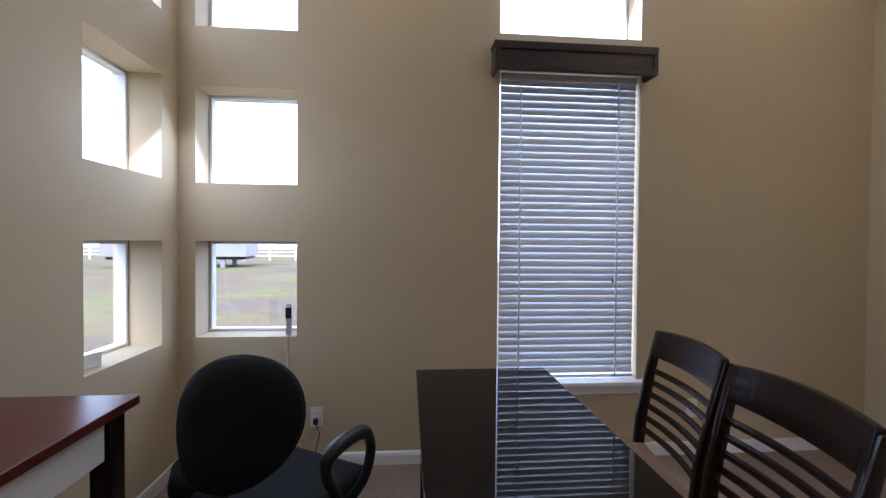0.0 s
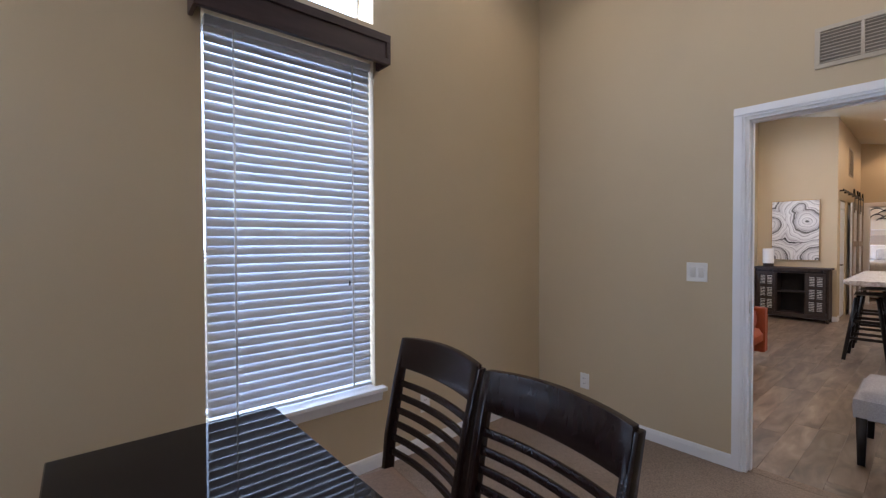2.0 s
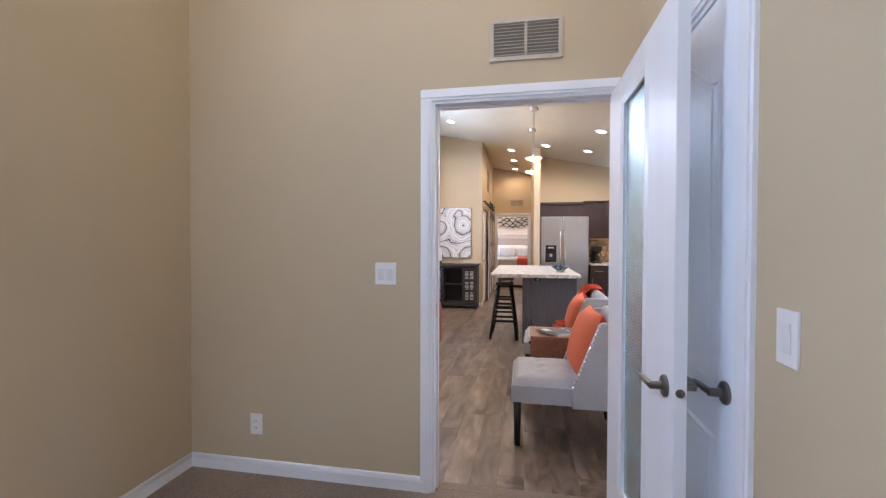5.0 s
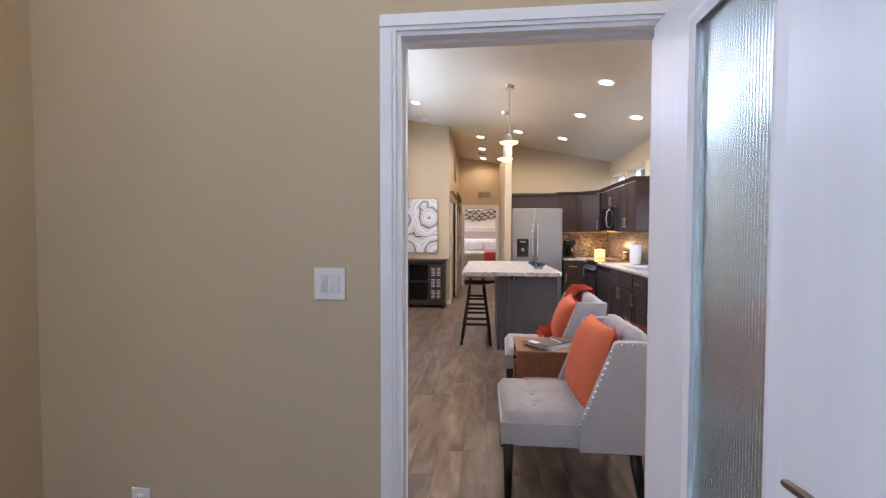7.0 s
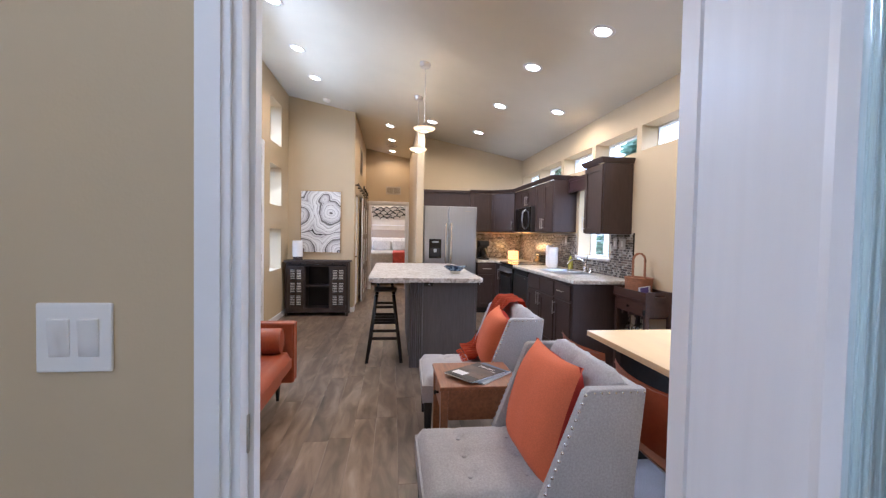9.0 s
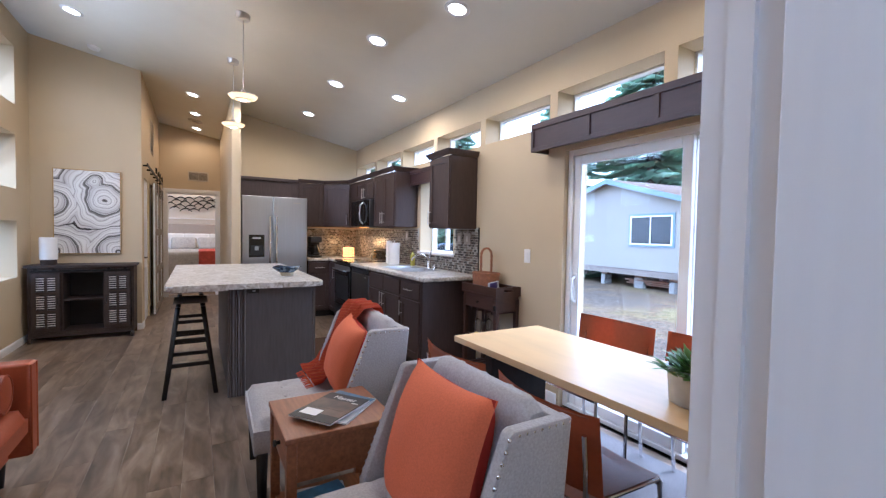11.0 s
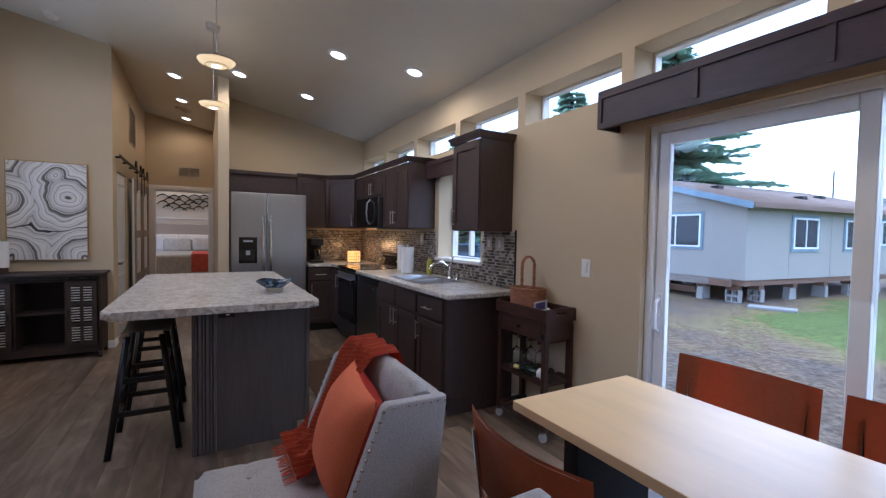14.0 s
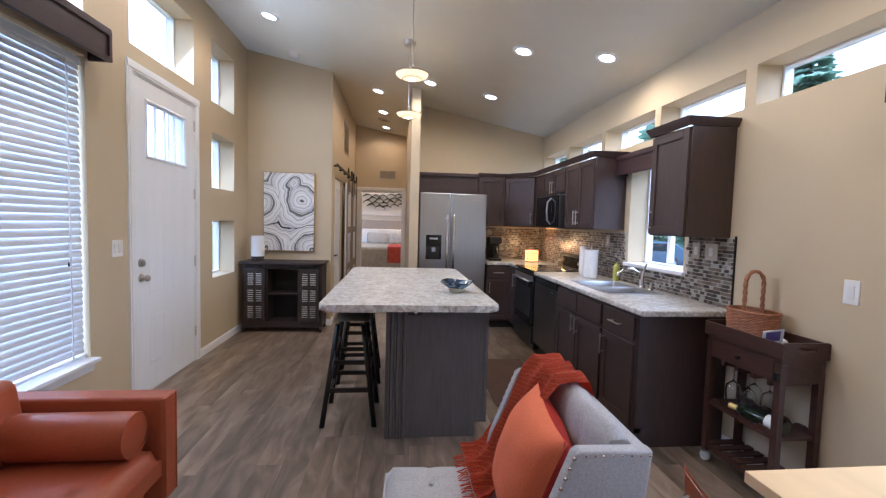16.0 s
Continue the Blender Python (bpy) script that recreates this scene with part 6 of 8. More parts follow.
part("body", lathe([(0, 0.0), (0.034, 0.0), (0.0365, 0.004), (0.0365, 0.19), (0.030, 0.215), (0.0155, 0.240), (0.014, 0.285), (0.0155, 0.287), (0.0155, 0.30), (0, 0.30)], 24), M["bottle_dark"] if "bottle_dark" in M else shade("bottle_dark", (0.010, 0.016, 0.010), 0.08), e)
part("label", lathe([(0.0368, 0.03), (0.0368, 0.09)], 24), M["paper_white"], e, "white paper label")
part("neck_foil", lathe([(0.0152, 0.236), (0.0148, 0.285), (0.0163, 0.288), (0.0163, 0.302), (0, 0.303)], 20), M["foil_gold"] if "foil_gold" in M else shade("foil_gold", (0.62, 0.47, 0.18), 0.35, 0.8), e, "gold foil round the neck")
e.matrix_basis = pose(7.475, -0.71, 0.4315, 0, 90, 12)

# wicker basket and leaflet on the cart
e = thing("wicker_basket", pose(7.80, -0.775, 0.8105, 0, 0, 8), "small brown woven wicker basket with a tall handle", "basket")
for i in range(17):
    z = 0.004 + i * 0.0095
    rx, ry = 0.122 + 0.0006 * i, 0.082 + 0.0004 * i
    part("weave_band", tube([((rx + 0.003 * math.sin(k_ * math.pi * 0.5 + i * math.pi)) * math.copysign(abs(math.cos(2 * math.pi * k_ / 48)) ** 0.75, math.cos(2 * math.pi * k_ / 48)), (ry + 0.003 * math.sin(k_ * math.pi * 0.5 + i * math.pi)) * math.copysign(abs(math.sin(2 * math.pi * k_ / 48)) ** 0.75, math.sin(2 * math.pi * k_ / 48)), z) for k_ in range(48)], 0.0055, 6, True), M["wicker"], e)
part("rim", tube([(0.134 * math.copysign(abs(math.cos(2 * math.pi * k_ / 48)) ** 0.75, math.cos(2 * math.pi * k_ / 48)), 0.091 * math.copysign(abs(math.sin(2 * math.pi * k_ / 48)) ** 0.75, math.sin(2 * math.pi * k_ / 48)), 0.166) for k_ in range(48)], 0.008, 8, True), M["wicker"], e)
part("basket_floor", moved(lathe([(0, 0.002), (0.075, 0.002)], 20), Matrix.Diagonal((1.5, 1.0, 1, 1))), M["wicker"], e)
for turn in (0, math.pi):
    arch_ = [(-0.066, 0.10 + 0.23 * q / 12) for q in range(13)] + [(-0.066 * math.cos(math.pi * q / 10), 0.33 + 0.066 * math.sin(math.pi * q / 10)) for q in range(1, 10)] + [(0.066, 0.33 - 0.23 * q / 12) for q in range(13)]
    part("handle_strand", tube([(0.006 * math.cos(i * 1.4 + turn), y_ + 0.003 * math.sin(i * 1.4 + turn), z_) for i, (y_, z_) in enumerate(arch_)], 0.0085, 7), M["wicker"], e)
e = thing("leaflet", pose(7.60, -0.715, 0.8315, 0, 12, 72), "folded purple and white leaflet leaning in the tray", "leaflet")
part("sheet", moved(box(-0.05, 0.05, -0.001, 0.001, 0, 0.105), pose(0, 0, 0, -28, 0, 0)), M["paper_white"], e)
part("printed_panel", moved(box(-0.034, 0.034, 0.0012, 0.002, 0.03, 0.095), pose(0, 0, 0, -28, 0, 0)), M["print_purple"] if "print_purple" in M else shade("print_purple", (0.16, 0.11, 0.30), 0.5, grain=(30, 0.3)), e)
part("cloth", moved(cbox(0.12, 0.09, 0.03, 0.0, 0.012, 2), pose(-0.03, -0.06, -0.018)), M["paper_white"], e)

# console, lamp and picture on the entry wall
e = thing("console_cabinet", pose(11.225, 2.72, 0), "weathered dark wood console with louvred sliding doors", "cabinet")
part("top", box(-0.20, 0.19, -0.515, 0.515, 0.865, 0.892, 0.004), M["console_wood"], e)
for y in (-0.49, 0.465):
    part("side_panel", box(-0.16, 0.17, y, y + 0.025, 0.06, 0.865), M["console_wood"], e)
# near-black back: the shade inside the console is put into its colour
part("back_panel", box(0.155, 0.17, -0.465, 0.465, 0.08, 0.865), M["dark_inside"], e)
part("bottom", box(-0.16, 0.155, -0.465, 0.465, 0.10, 0.125), M["console_wood"], e)
part("shelf", box(-0.13, 0.155, -0.20, 0.20, 0.47, 0.488), M["console_wood"], e)
part("top_rail", box(-0.165, -0.15, -0.465, 0.465, 0.80, 0.865), M["console_wood"], e)
part("plinth", box(-0.165, -0.145, -0.465, 0.465, 0.06, 0.10), M["console_wood"], e)
for y in (-0.205, 0.185):
    part("divider", box(-0.14, 0.155, y, y + 0.02, 0.125, 0.80), M["console_wood"], e)
part("sliding_track", box(-0.185, -0.175, -0.46, 0.46, 0.815, 0.835), M["black_iron"], e)
for k_, y in enumerate((-0.49, 0.462)):
    for x in (-0.155, 0.14):
        part("foot", prism([(x - 0.02, 0.0), (x + 0.02, 0.0), (x + 0.025, 0.06), (x - 0.025, 0.06)], y, y + 0.03, "y"), M["console_wood"], e)
for yc in (-0.33, 0.33):
    d_ = part("louvre_door", join(*[box(-0.182, -0.166, yc + a[0], yc + a[1], a[2], a[3]) for a in ((-0.125, -0.085, 0.13, 0.80), (0.085, 0.125, 0.13, 0.80), (-0.085, 0.085, 0.13, 0.17), (-0.085, 0.085, 0.76, 0.80), (-0.085, 0.085, 0.345, 0.375), (-0.085, 0.085, 0.555, 0.585), (-0.012, 0.012, 0.17, 0.76))]), M["console_wood"], e)
    lv = mesh_of(box(-0.006, 0.006, -0.034, 0.034, -0.0035, 0.0035), M["louvre_white"] if "louvre_white" in M else shade("louvre_white", (0.70, 0.67, 0.60), 0.6, grain=(30, 0.08)), name="louvre")
    for zb in (0.175, 0.38, 0.59):
        for i in range(6):
            for yy in (-0.049, 0.049):
                part("louvre", lv, None, d_, m=pose(-0.172, yc + yy, zb + 0.018 + i * 0.0265, 0, 28, 0))
    part("door_pull", tube([(-0.184, yc - math.copysign(0.105, yc) * 1, 0.43), (-0.205, yc - math.copysign(0.105, yc), 0.44), (-0.205, yc - math.copysign(0.105, yc), 0.50), (-0.184, yc - math.copysign(0.105, yc), 0.51)], 0.005, 6), M["black_iron"], d_)
    for dy in (-0.08, 0.08):
        part("roller", moved(lathe([(0, -0.006), (0.018, -0.006), (0.018, 0.006), (0, 0.006)], 12), pose(-0.19, yc + dy, 0.842, 0, 90, 0)), M["black_iron"], d_)
e = thing("table_lamp", pose(11.16, 3.045, 0.892), "white cylinder candle lamp on a dark round base", "lamp")
part("base", lathe([(0, 0), (0.072, 0), (0.075, 0.006), (0.075, 0.055), (0.07, 0.062), (0, 0.062)], 28), M["console_wood"], e, "dark wooden base")
part("cylinder", lathe([(0, 0.062), (0.080, 0.062), (0.083, 0.066), (0.083, 0.315), (0.080, 0.319), (0.074, 0.319), (0.072, 0.25), (0, 0.25)], 32), M["ceramic_white"], e)

# picture: canvas with agate bands as painted relief, in a thin gilt frame
e = thing("wall_picture", pose(XA, 2.724, 1.527, 0, 0, -90), "large canvas of grey agate swirls in a thin gilt frame", "picture")
PW_, PH_ = 0.66, 1.04
part("canvas", box(-PW_ / 2 + 0.008, PW_ / 2 - 0.008, -0.032, -0.002, -PH_ / 2 + 0.008, PH_ / 2 - 0.008), M["agate_painting"], e)
for a in ((-PW_ / 2, PW_ / 2, -PH_ / 2, -PH_ / 2 + 0.008), (-PW_ / 2, PW_ / 2, PH_ / 2 - 0.008, PH_ / 2), (-PW_ / 2, -PW_ / 2 + 0.008, -PH_ / 2 + 0.008, PH_ / 2 - 0.008), (PW_ / 2 - 0.008, PW_ / 2, -PH_ / 2 + 0.008, PH_ / 2 - 0.008)):
    part("frame_bar", box(a[0], a[1], -0.038, -0.001, a[2], a[3], 0.001, 1), M["gilt"] if "gilt" in M else shade("gilt", (0.45, 0.30, 0.12), 0.4, 0.7), e, "thin gilt frame")


# ---- kitchen ----
def shaker(parent, plane, u0, u1, z0, z1, at, out, mat, name="door", pull=None, rail_w=0.055):
    """A framed cabinet front. plane 'x': runs along x at y = at, facing out; 'y': runs along y at x = at. pull: 'h', or 'v' with side -1 or 1."""
    def b(a0, a1, zz0, zz1, d0, d1, r=0.0015):
        lo, hi = sorted((at + out * d0, at + out * d1))
        return box(a0, a1, lo, hi, zz0, zz1, r, 1) if plane == "x" else box(lo, hi, a0, a1, zz0, zz1, r, 1)
    if z1 - z0 < 0.2:
        d = part(name, b(u0, u1, z0, z1, 0, 0.019, 0.003), M[mat], parent)
    else:
        d = part(name, join(b(u0, u0 + rail_w, z0, z1, 0, 0.019), b(u1 - rail_w, u1, z0, z1, 0, 0.019), b(u0 + rail_w, u1 - rail_w, z0, z0 + rail_w, 0, 0.019), b(u0 + rail_w, u1 - rail_w, z1 - rail_w, z1, 0, 0.019)), M[mat], parent)
        part("centre_panel", b(u0 + rail_w - 0.002, u1 - rail_w + 0.002, z0 + rail_w - 0.002, z1 - rail_w + 0.002, 0.001, 0.009, 0), M[mat], d)
    if pull:
        y1, y2 = at + out * 0.019, at + out * 0.048
        if pull == "h":
            c, zc = (u0 + u1) / 2, (z0 + z1) / 2
            pts = [(c - 0.055, y1, zc), (c - 0.055, y2, zc), (c + 0.055, y2, zc), (c + 0.055, y1, zc)]
            ext = [(c - 0.075, y2, zc), (c + 0.075, y2, zc)]
        else:
            side, zc = pull
            c = u0 + 0.03 if side < 0 else u1 - 0.03
            pts = [(c, y1, zc - 0.055), (c, y2, zc - 0.055), (c, y2, zc + 0.055), (c, y1, zc + 0.055)]
            ext = [(c, y2, zc - 0.075), (c, y2, zc + 0.075)]
        if plane == "y":
            pts, ext = [(p[1], p[0], p[2]) for p in pts], [(p[1], p[0], p[2]) for p in ext]
        part("bar_pull", join(tube(ext, 0.006, 8), tube(pts[:2], 0.0045, 6), tube(pts[2:], 0.0045, 6)), M["nickel"], d, "brushed nickel bar pull")
    return d


def cabinet(label, x0, x1, y0, y1, z0, z1, mat="cabinet_wood", toe=0.0, toe_side="y", group="kitchen cabinets"):
    e = thing("base_cabinet" if z0 < 0.5 else "wall_cabinet", pose(0, 0, 0), label, "cabinet", group)
    if toe:
        part("body", box(x0, x1, y0, y1, toe, z1, 0.001, 1), M[mat], e)
        part("toe_kick", box(x0 + 0.001, x1 - 0.001, y0, y1 - 0.06, 0, toe) if toe_side == "y" else box(x0 + 0.06, x1, y0, y1, 0, toe), M["dark_inside"], e)
    else:
        part("body", box(x0, x1, y0, y1, z0, z1, 0.001, 1), M[mat], e)
    return e


FY = -0.275           # faces of the base cabinets
YB = YS + 0.004
lab = "dark stained wooden base cabinet with brushed pulls"
e = cabinet("dark stained base cabinet with a drawer, beside the bar cart", 8.12, 8.588, YB, FY, 0, 0.88, toe=0.10)
shaker(e, "x", 8.15, 8.565, 0.70, 0.855, FY, 1, "cabinet_wood", "drawer", "h")
shaker(e, "x", 8.15, 8.565, 0.125, 0.675, FY, 1, "cabinet_wood", "door", (1, 0.575))
part("end_panel", box(8.112, 8.119, YB, FY - 0.02, 0.0, 0.88), M["cabinet_wood"], e)
part("end_rail", box(8.106, 8.1125, FY - 0.045, FY, 0.10, 0.88), M["cabinet_wood"], e)
part("foot_block", box(8.106, 8.1125, FY - 0.13, FY, 0.10, 0.135), M["cabinet_wood"], e)
e = cabinet("dark stained wooden sink cabinet with two doors", 8.590, 9.498, YB, FY, 0, 0.88, toe=0.10)
for a, b, s in ((8.605, 9.035, 1), (9.050, 9.485, -1)):
    shaker(e, "x", a, b, 0.70, 0.855, FY, 1, "cabinet_wood", "false_drawer")
    shaker(e, "x", a, b, 0.125, 0.675, FY, 1, "cabinet_wood", "door", (s, 0.60))
e = thing("dishwasher", pose(0, 0, 0), "dark stainless dishwasher under the counter", "dishwasher")
part("body", box(9.51, 10.175, YB, FY - 0.01, 0.10, 0.875), M["black_plastic"], e)
d = part("door", box(9.515, 10.17, FY - 0.01, FY + 0.018, 0.13, 0.80, 0.006), M["dark_steel"], e)
part("control_strip", box(9.515, 10.17, FY - 0.01, FY + 0.016, 0.805, 0.872, 0.004), M["black_glass"], e)
part("badge", box(9.60, 9.66, FY + 0.018, FY + 0.0195, 0.765, 0.777), M["nickel"], d)
part("kick_plate", box(9.515, 10.17, YB, FY - 0.06, 0.0, 0.10), M["black_plastic"], e)
e = thing("range_oven", pose(0, 0, 0), "black glass electric range with an oven window", "oven")
part("body", box(10.195, 10.935, YB + 0.02, FY, 0.03, 0.90), M["black_plastic"], e)
part("cooktop", box(10.19, 10.94, YB + 0.02, FY + 0.03, 0.90, 0.928, 0.004), M["black_glass"], e, "glossy black glass cooktop")
for x, y, r in ((10.38, -0.42, 0.10), (10.75, -0.42, 0.075), (10.38, -0.70, 0.075), (10.75, -0.70, 0.10)):
    part("burner_ring", moved(tube([(r * math.cos(2 * math.pi * i / 32), r * math.sin(2 * math.pi * i / 32), 0) for i in range(32)], 0.0012, 5, True), pose(x, y, 0.9285)), M["paper_grey"], e)
d = part("oven_door", box(10.20, 10.93, FY, FY + 0.03, 0.28, 0.86, 0.006), M["black_glass"], e)
part("door_window", box(10.27, 10.86, FY + 0.0295, FY + 0.032, 0.38, 0.72), M["black_plastic"], d)
part("steel_trim", box(10.20, 10.93, FY + 0.029, FY + 0.034, 0.80, 0.86), M["steel"], d)
part("door_handle", join(tube([(10.24, FY + 0.07, 0.80), (10.89, FY + 0.07, 0.80)], 0.010, 10), tube([(10.27, FY + 0.03, 0.80), (10.27, FY + 0.07, 0.80)], 0.007, 8), tube([(10.86, FY + 0.03, 0.80), (10.86, FY + 0.07, 0.80)], 0.007, 8)), M["steel"], d, "steel oven handle")
part("storage_drawer", box(10.20, 10.93, FY, FY + 0.028, 0.09, 0.27, 0.005), M["black_plastic"], e)
bgd = part("back_guard", prism([(YB + 0.02, 0.928), (YB + 0.085, 0.928), (YB + 0.055, 1.09), (YB + 0.02, 1.10)], 10.195, 10.935, "x", 0.004, 1), M["black_plastic"], e)
part("control_panel", moved(box(10.30, 10.83, 0, 0.002, 0.0, 0.12), pose(0, YB + 0.0828, 0.945, 10.5, 0, 0)), M["black_glass"], bgd)
for x in (10.25, 10.29, 10.85, 10.89):
    part("control_knob", moved(lathe([(0, 0), (0.018, 0), (0.016, 0.02), (0, 0.022)], 14), pose(x, YB + 0.073, 1.0, -80, 0, 0)), M["steel"], bgd)
e = cabinet("dark stained wooden corner base cabinet", 10.945, 11.285, YB, FY, 0, 0.88, toe=0.10)
shaker(e, "x", 10.955, 11.275, 0.125, 0.855, FY, 1, "cabinet_wood", "door", (-1, 0.70))
FXB = 11.29
e = cabinet("dark stained wooden base cabinet beside the fridge", FXB, XB - 0.004, YB, 0.062, 0, 0.88, toe=0.10, toe_side="x")
shaker(e, "y", -0.255, 0.05, 0.70, 0.855, FXB, -1, "cabinet_wood", "drawer", "h")
shaker(e, "y", -0.255, 0.05, 0.125, 0.675, FXB, -1, "cabinet_wood", "door", (1, 0.575))


def slab(poly_boxes, z0, z1, r):
    return join(*[box(a[0], a[1], a[2], a[3], z0, z1, r, 3) for a in poly_boxes])


wt = thing("countertop", pose(0, 0, 0), "grey-white speckled laminate kitchen countertop", "countertop")
CY = -0.243
SX0, SX1, SY0, SY1 = 8.68, 9.42, -0.79, -0.36
part("slab_section", box(8.04, SX0, YB, CY, 0.882, 0.922, 0.010, 3), M["stone_top"], wt)
part("slab_section", box(SX1, 10.185, YB, CY, 0.882, 0.922, 0.010, 3), M["stone_top"], wt)
part("slab_section", box(SX0 - 0.012, SX1 + 0.012, SY1, CY, 0.882, 0.9215, 0.010, 3), M["stone_top"], wt)
part("slab_section", box(SX0 - 0.012, SX1 + 0.012, YB, SY0, 0.882, 0.9215), M["stone_top"], wt)
part("slab_section", box(10.945, 11.30, YB, CY, 0.882, 0.922, 0.010, 3), M["stone_top"], wt)
part("slab_section", box(11.258, XB - 0.004, YB, 0.068, 0.8815, 0.9215, 0.010, 3), M["stone_top"], wt)
sk = thing("kitchen_sink", pose(0, 0, 0), "double-bowl stainless steel sink set in the countertop", "sink")
for a, b in ((SX0 + 0.01, 9.04), (9.06, SX1 - 0.01)):
    bm = bmesh.new()
    top = [(a, SY0 + 0.01), (b, SY0 + 0.01), (b, SY1 - 0.01), (a, SY1 - 0.01)]
    rr = []
    for z, k_ in ((0.924, 0.0), (0.915, 0.006), (0.78, 0.018), (0.765, 0.035)):
        rr.append([bm.verts.new((min(max(p[0], a + k_), b - k_), min(max(p[1], SY0 + 0.01 + k_), SY1 - 0.01 - k_), z)) for p in top])
    for p, q in zip(rr, rr[1:]):
        for i in range(4):
            bm.faces.new((p[i], p[(i + 1) % 4], q[(i + 1) % 4], q[i]))
    bm.faces.new(rr[-1])
    bw = part("bowl", bm, M["steel"], sk)
    part("drain", moved(lathe([(0, 0.0), (0.035, 0.0), (0.042, 0.003)], 18), pose((a + b) / 2, (SY0 + SY1) / 2, 0.766)), M["chrome"], bw)
part("rim", join(box(SX0 - 0.01, SX1 + 0.01, SY0 - 0.01, SY0 + 0.012, 0.921, 0.926, 0.002, 1), box(SX0 - 0.01, SX1 + 0.01, SY1 - 0.012, SY1 + 0.01, 0.921, 0.926, 0.002, 1), box(SX0 - 0.01, SX0 + 0.012, SY0, SY1, 0.921, 0.926, 0.002, 1), box(SX1 - 0.012, SX1 + 0.01, SY0, SY1, 0.921, 0.926, 0.002, 1), box(9.038, 9.062, SY0, SY1, 0.921, 0.926, 0.002, 1)), M["steel"], sk)
e = thing("faucet", pose(9.02, -0.825, 0.922), "chrome kitchen faucet with an arched spout and side lever", "faucet")
part("base", lathe([(0, 0), (0.032, 0), (0.030, 0.012), (0.022, 0.02), (0.020, 0.10), (0.016, 0.115), (0, 0.118)], 20), M["chrome"], e)
part("spout", tube([(0, 0, 0.06), (0.0, 0.03, 0.13), (0.0, 0.09, 0.165), (0.0, 0.16, 0.160), (0.0, 0.215, 0.125), (0, 0.225, 0.10)], [0.014, 0.013, 0.012, 0.012, 0.012, 0.013], 12), M["chrome"], e)
part("lever", tube([(0, 0, 0.11), (-0.02, -0.004, 0.15), (-0.07, 0.01, 0.205), (-0.09, 0.015, 0.215)], [0.012, 0.009, 0.008, 0.007], 10), M["chrome"], e)
part("sprayer", moved(lathe([(0, 0), (0.020, 0), (0.018, 0.01), (0.012, 0.02), (0.014, 0.06), (0, 0.065)], 14), pose(-0.14, 0, 0)), M["chrome"], e)

# wall cabinets
UY = -0.585
UT = 2.105
wl_ = "dark stained wooden wall cabinet with a crown molding"


def crown(parent, pts, z):
    """A stepped cornice along a chain of plan points, growing outwards to the left of the way."""
    bm = bmesh.new()
    prof_ = [(0.0, 0.0), (0.012, 0.004), (0.018, 0.020), (0.030, 0.040), (0.034, 0.056), (0.0, 0.056)]
    rows_ = []
    P_ = [Vector(p) for p in pts]
    for i, p in enumerate(P_):
        d0 = (P_[i] - P_[i - 1]).normalized() if i else (P_[1] - P_[0]).normalized()
        d1 = (P_[i + 1] - P_[i]).normalized() if i < len(P_) - 1 else d0
        n0, n1 = Vector((-d0.y, d0.x)), Vector((-d1.y, d1.x))
        n_ = (n0 + n1).normalized()
        n_ /= max(0.3, n_.dot(n0))
        rows_.append([bm.verts.new((p.x + n_.x * u, p.y + n_.y * u, z + v)) for u, v in prof_])
    for a, b in zip(rows_, rows_[1:]):
        for i in range(len(prof_)):
            j_ = (i + 1) % len(prof_)
            bm.faces.new((a[i], a[j_], b[j_], b[i]))
    bm.faces.new(rows_[0])
    bm.faces.new(rows_[-1])
    return part("crown_molding", bm, M["cabinet_wood"], parent, smooth=20)


e = cabinet("dark stained wall cabinet standing beside the sink window", 8.15, 8.56, YB, UY, 1.388, UT)
shaker(e, "x", 8.16, 8.55, 1.398, UT - 0.012, UY, 1, "cabinet_wood", "door", (1, 1.50))
crown(e, [(8.56, YB), (8.56, UY + 0.018), (8.15, UY + 0.018), (8.15, YB)][::-1], UT)
e = cabinet("dark stained wall cabinet with two framed doors", 9.485, 10.185, YB, UY, 1.415, UT)
shaker(e, "x", 9.495, 9.83, 1.425, UT - 0.012, UY, 1, "cabinet_wood", "door", (1, 1.53))
shaker(e, "x", 9.84, 10.175, 1.425, UT - 0.012, UY, 1, "cabinet_wood", "door", (-1, 1.53))
crown(e, [(9.485, YB), (9.485, UY + 0.018), (10.187, UY + 0.018)], UT)
e = cabinet("short dark stained wall cabinet over the microwave", 10.187, 10.945, YB, UY, 1.815, UT)
shaker(e, "x", 10.197, 10.56, 1.825, UT - 0.012, UY, 1, "cabinet_wood", "door", (1, 1.90))
shaker(e, "x", 10.57, 10.935, 1.825, UT - 0.012, UY, 1, "cabinet_wood", "door", (-1, 1.90))
crown(e, [(10.187, UY + 0.018), (10.945, UY + 0.018)], UT)
CX = 11.60
e = thing("wall_cabinet", pose(0, 0, 0), "dark stained wooden diagonal corner wall cabinet", "cabinet", "kitchen cabinets")
part("body", prism([(10.947, YB), (XB - 0.004, YB), (XB - 0.004, -0.245), (CX, -0.245), (11.26, UY), (10.947, UY)], 1.415, UT, "z"), M["cabinet_wood"], e)
dm = Vector((CX, -0.245)) - Vector((11.26, UY))
ang = math.degrees(math.atan2(dm.y, dm.x))
holder = part("corner_door_frame", box(0.012, dm.length - 0.012, -0.0005, 0.004, 1.425, UT - 0.012), M["cabinet_wood"], e, m=pose(11.26, UY, 0, 0, 0, ang))
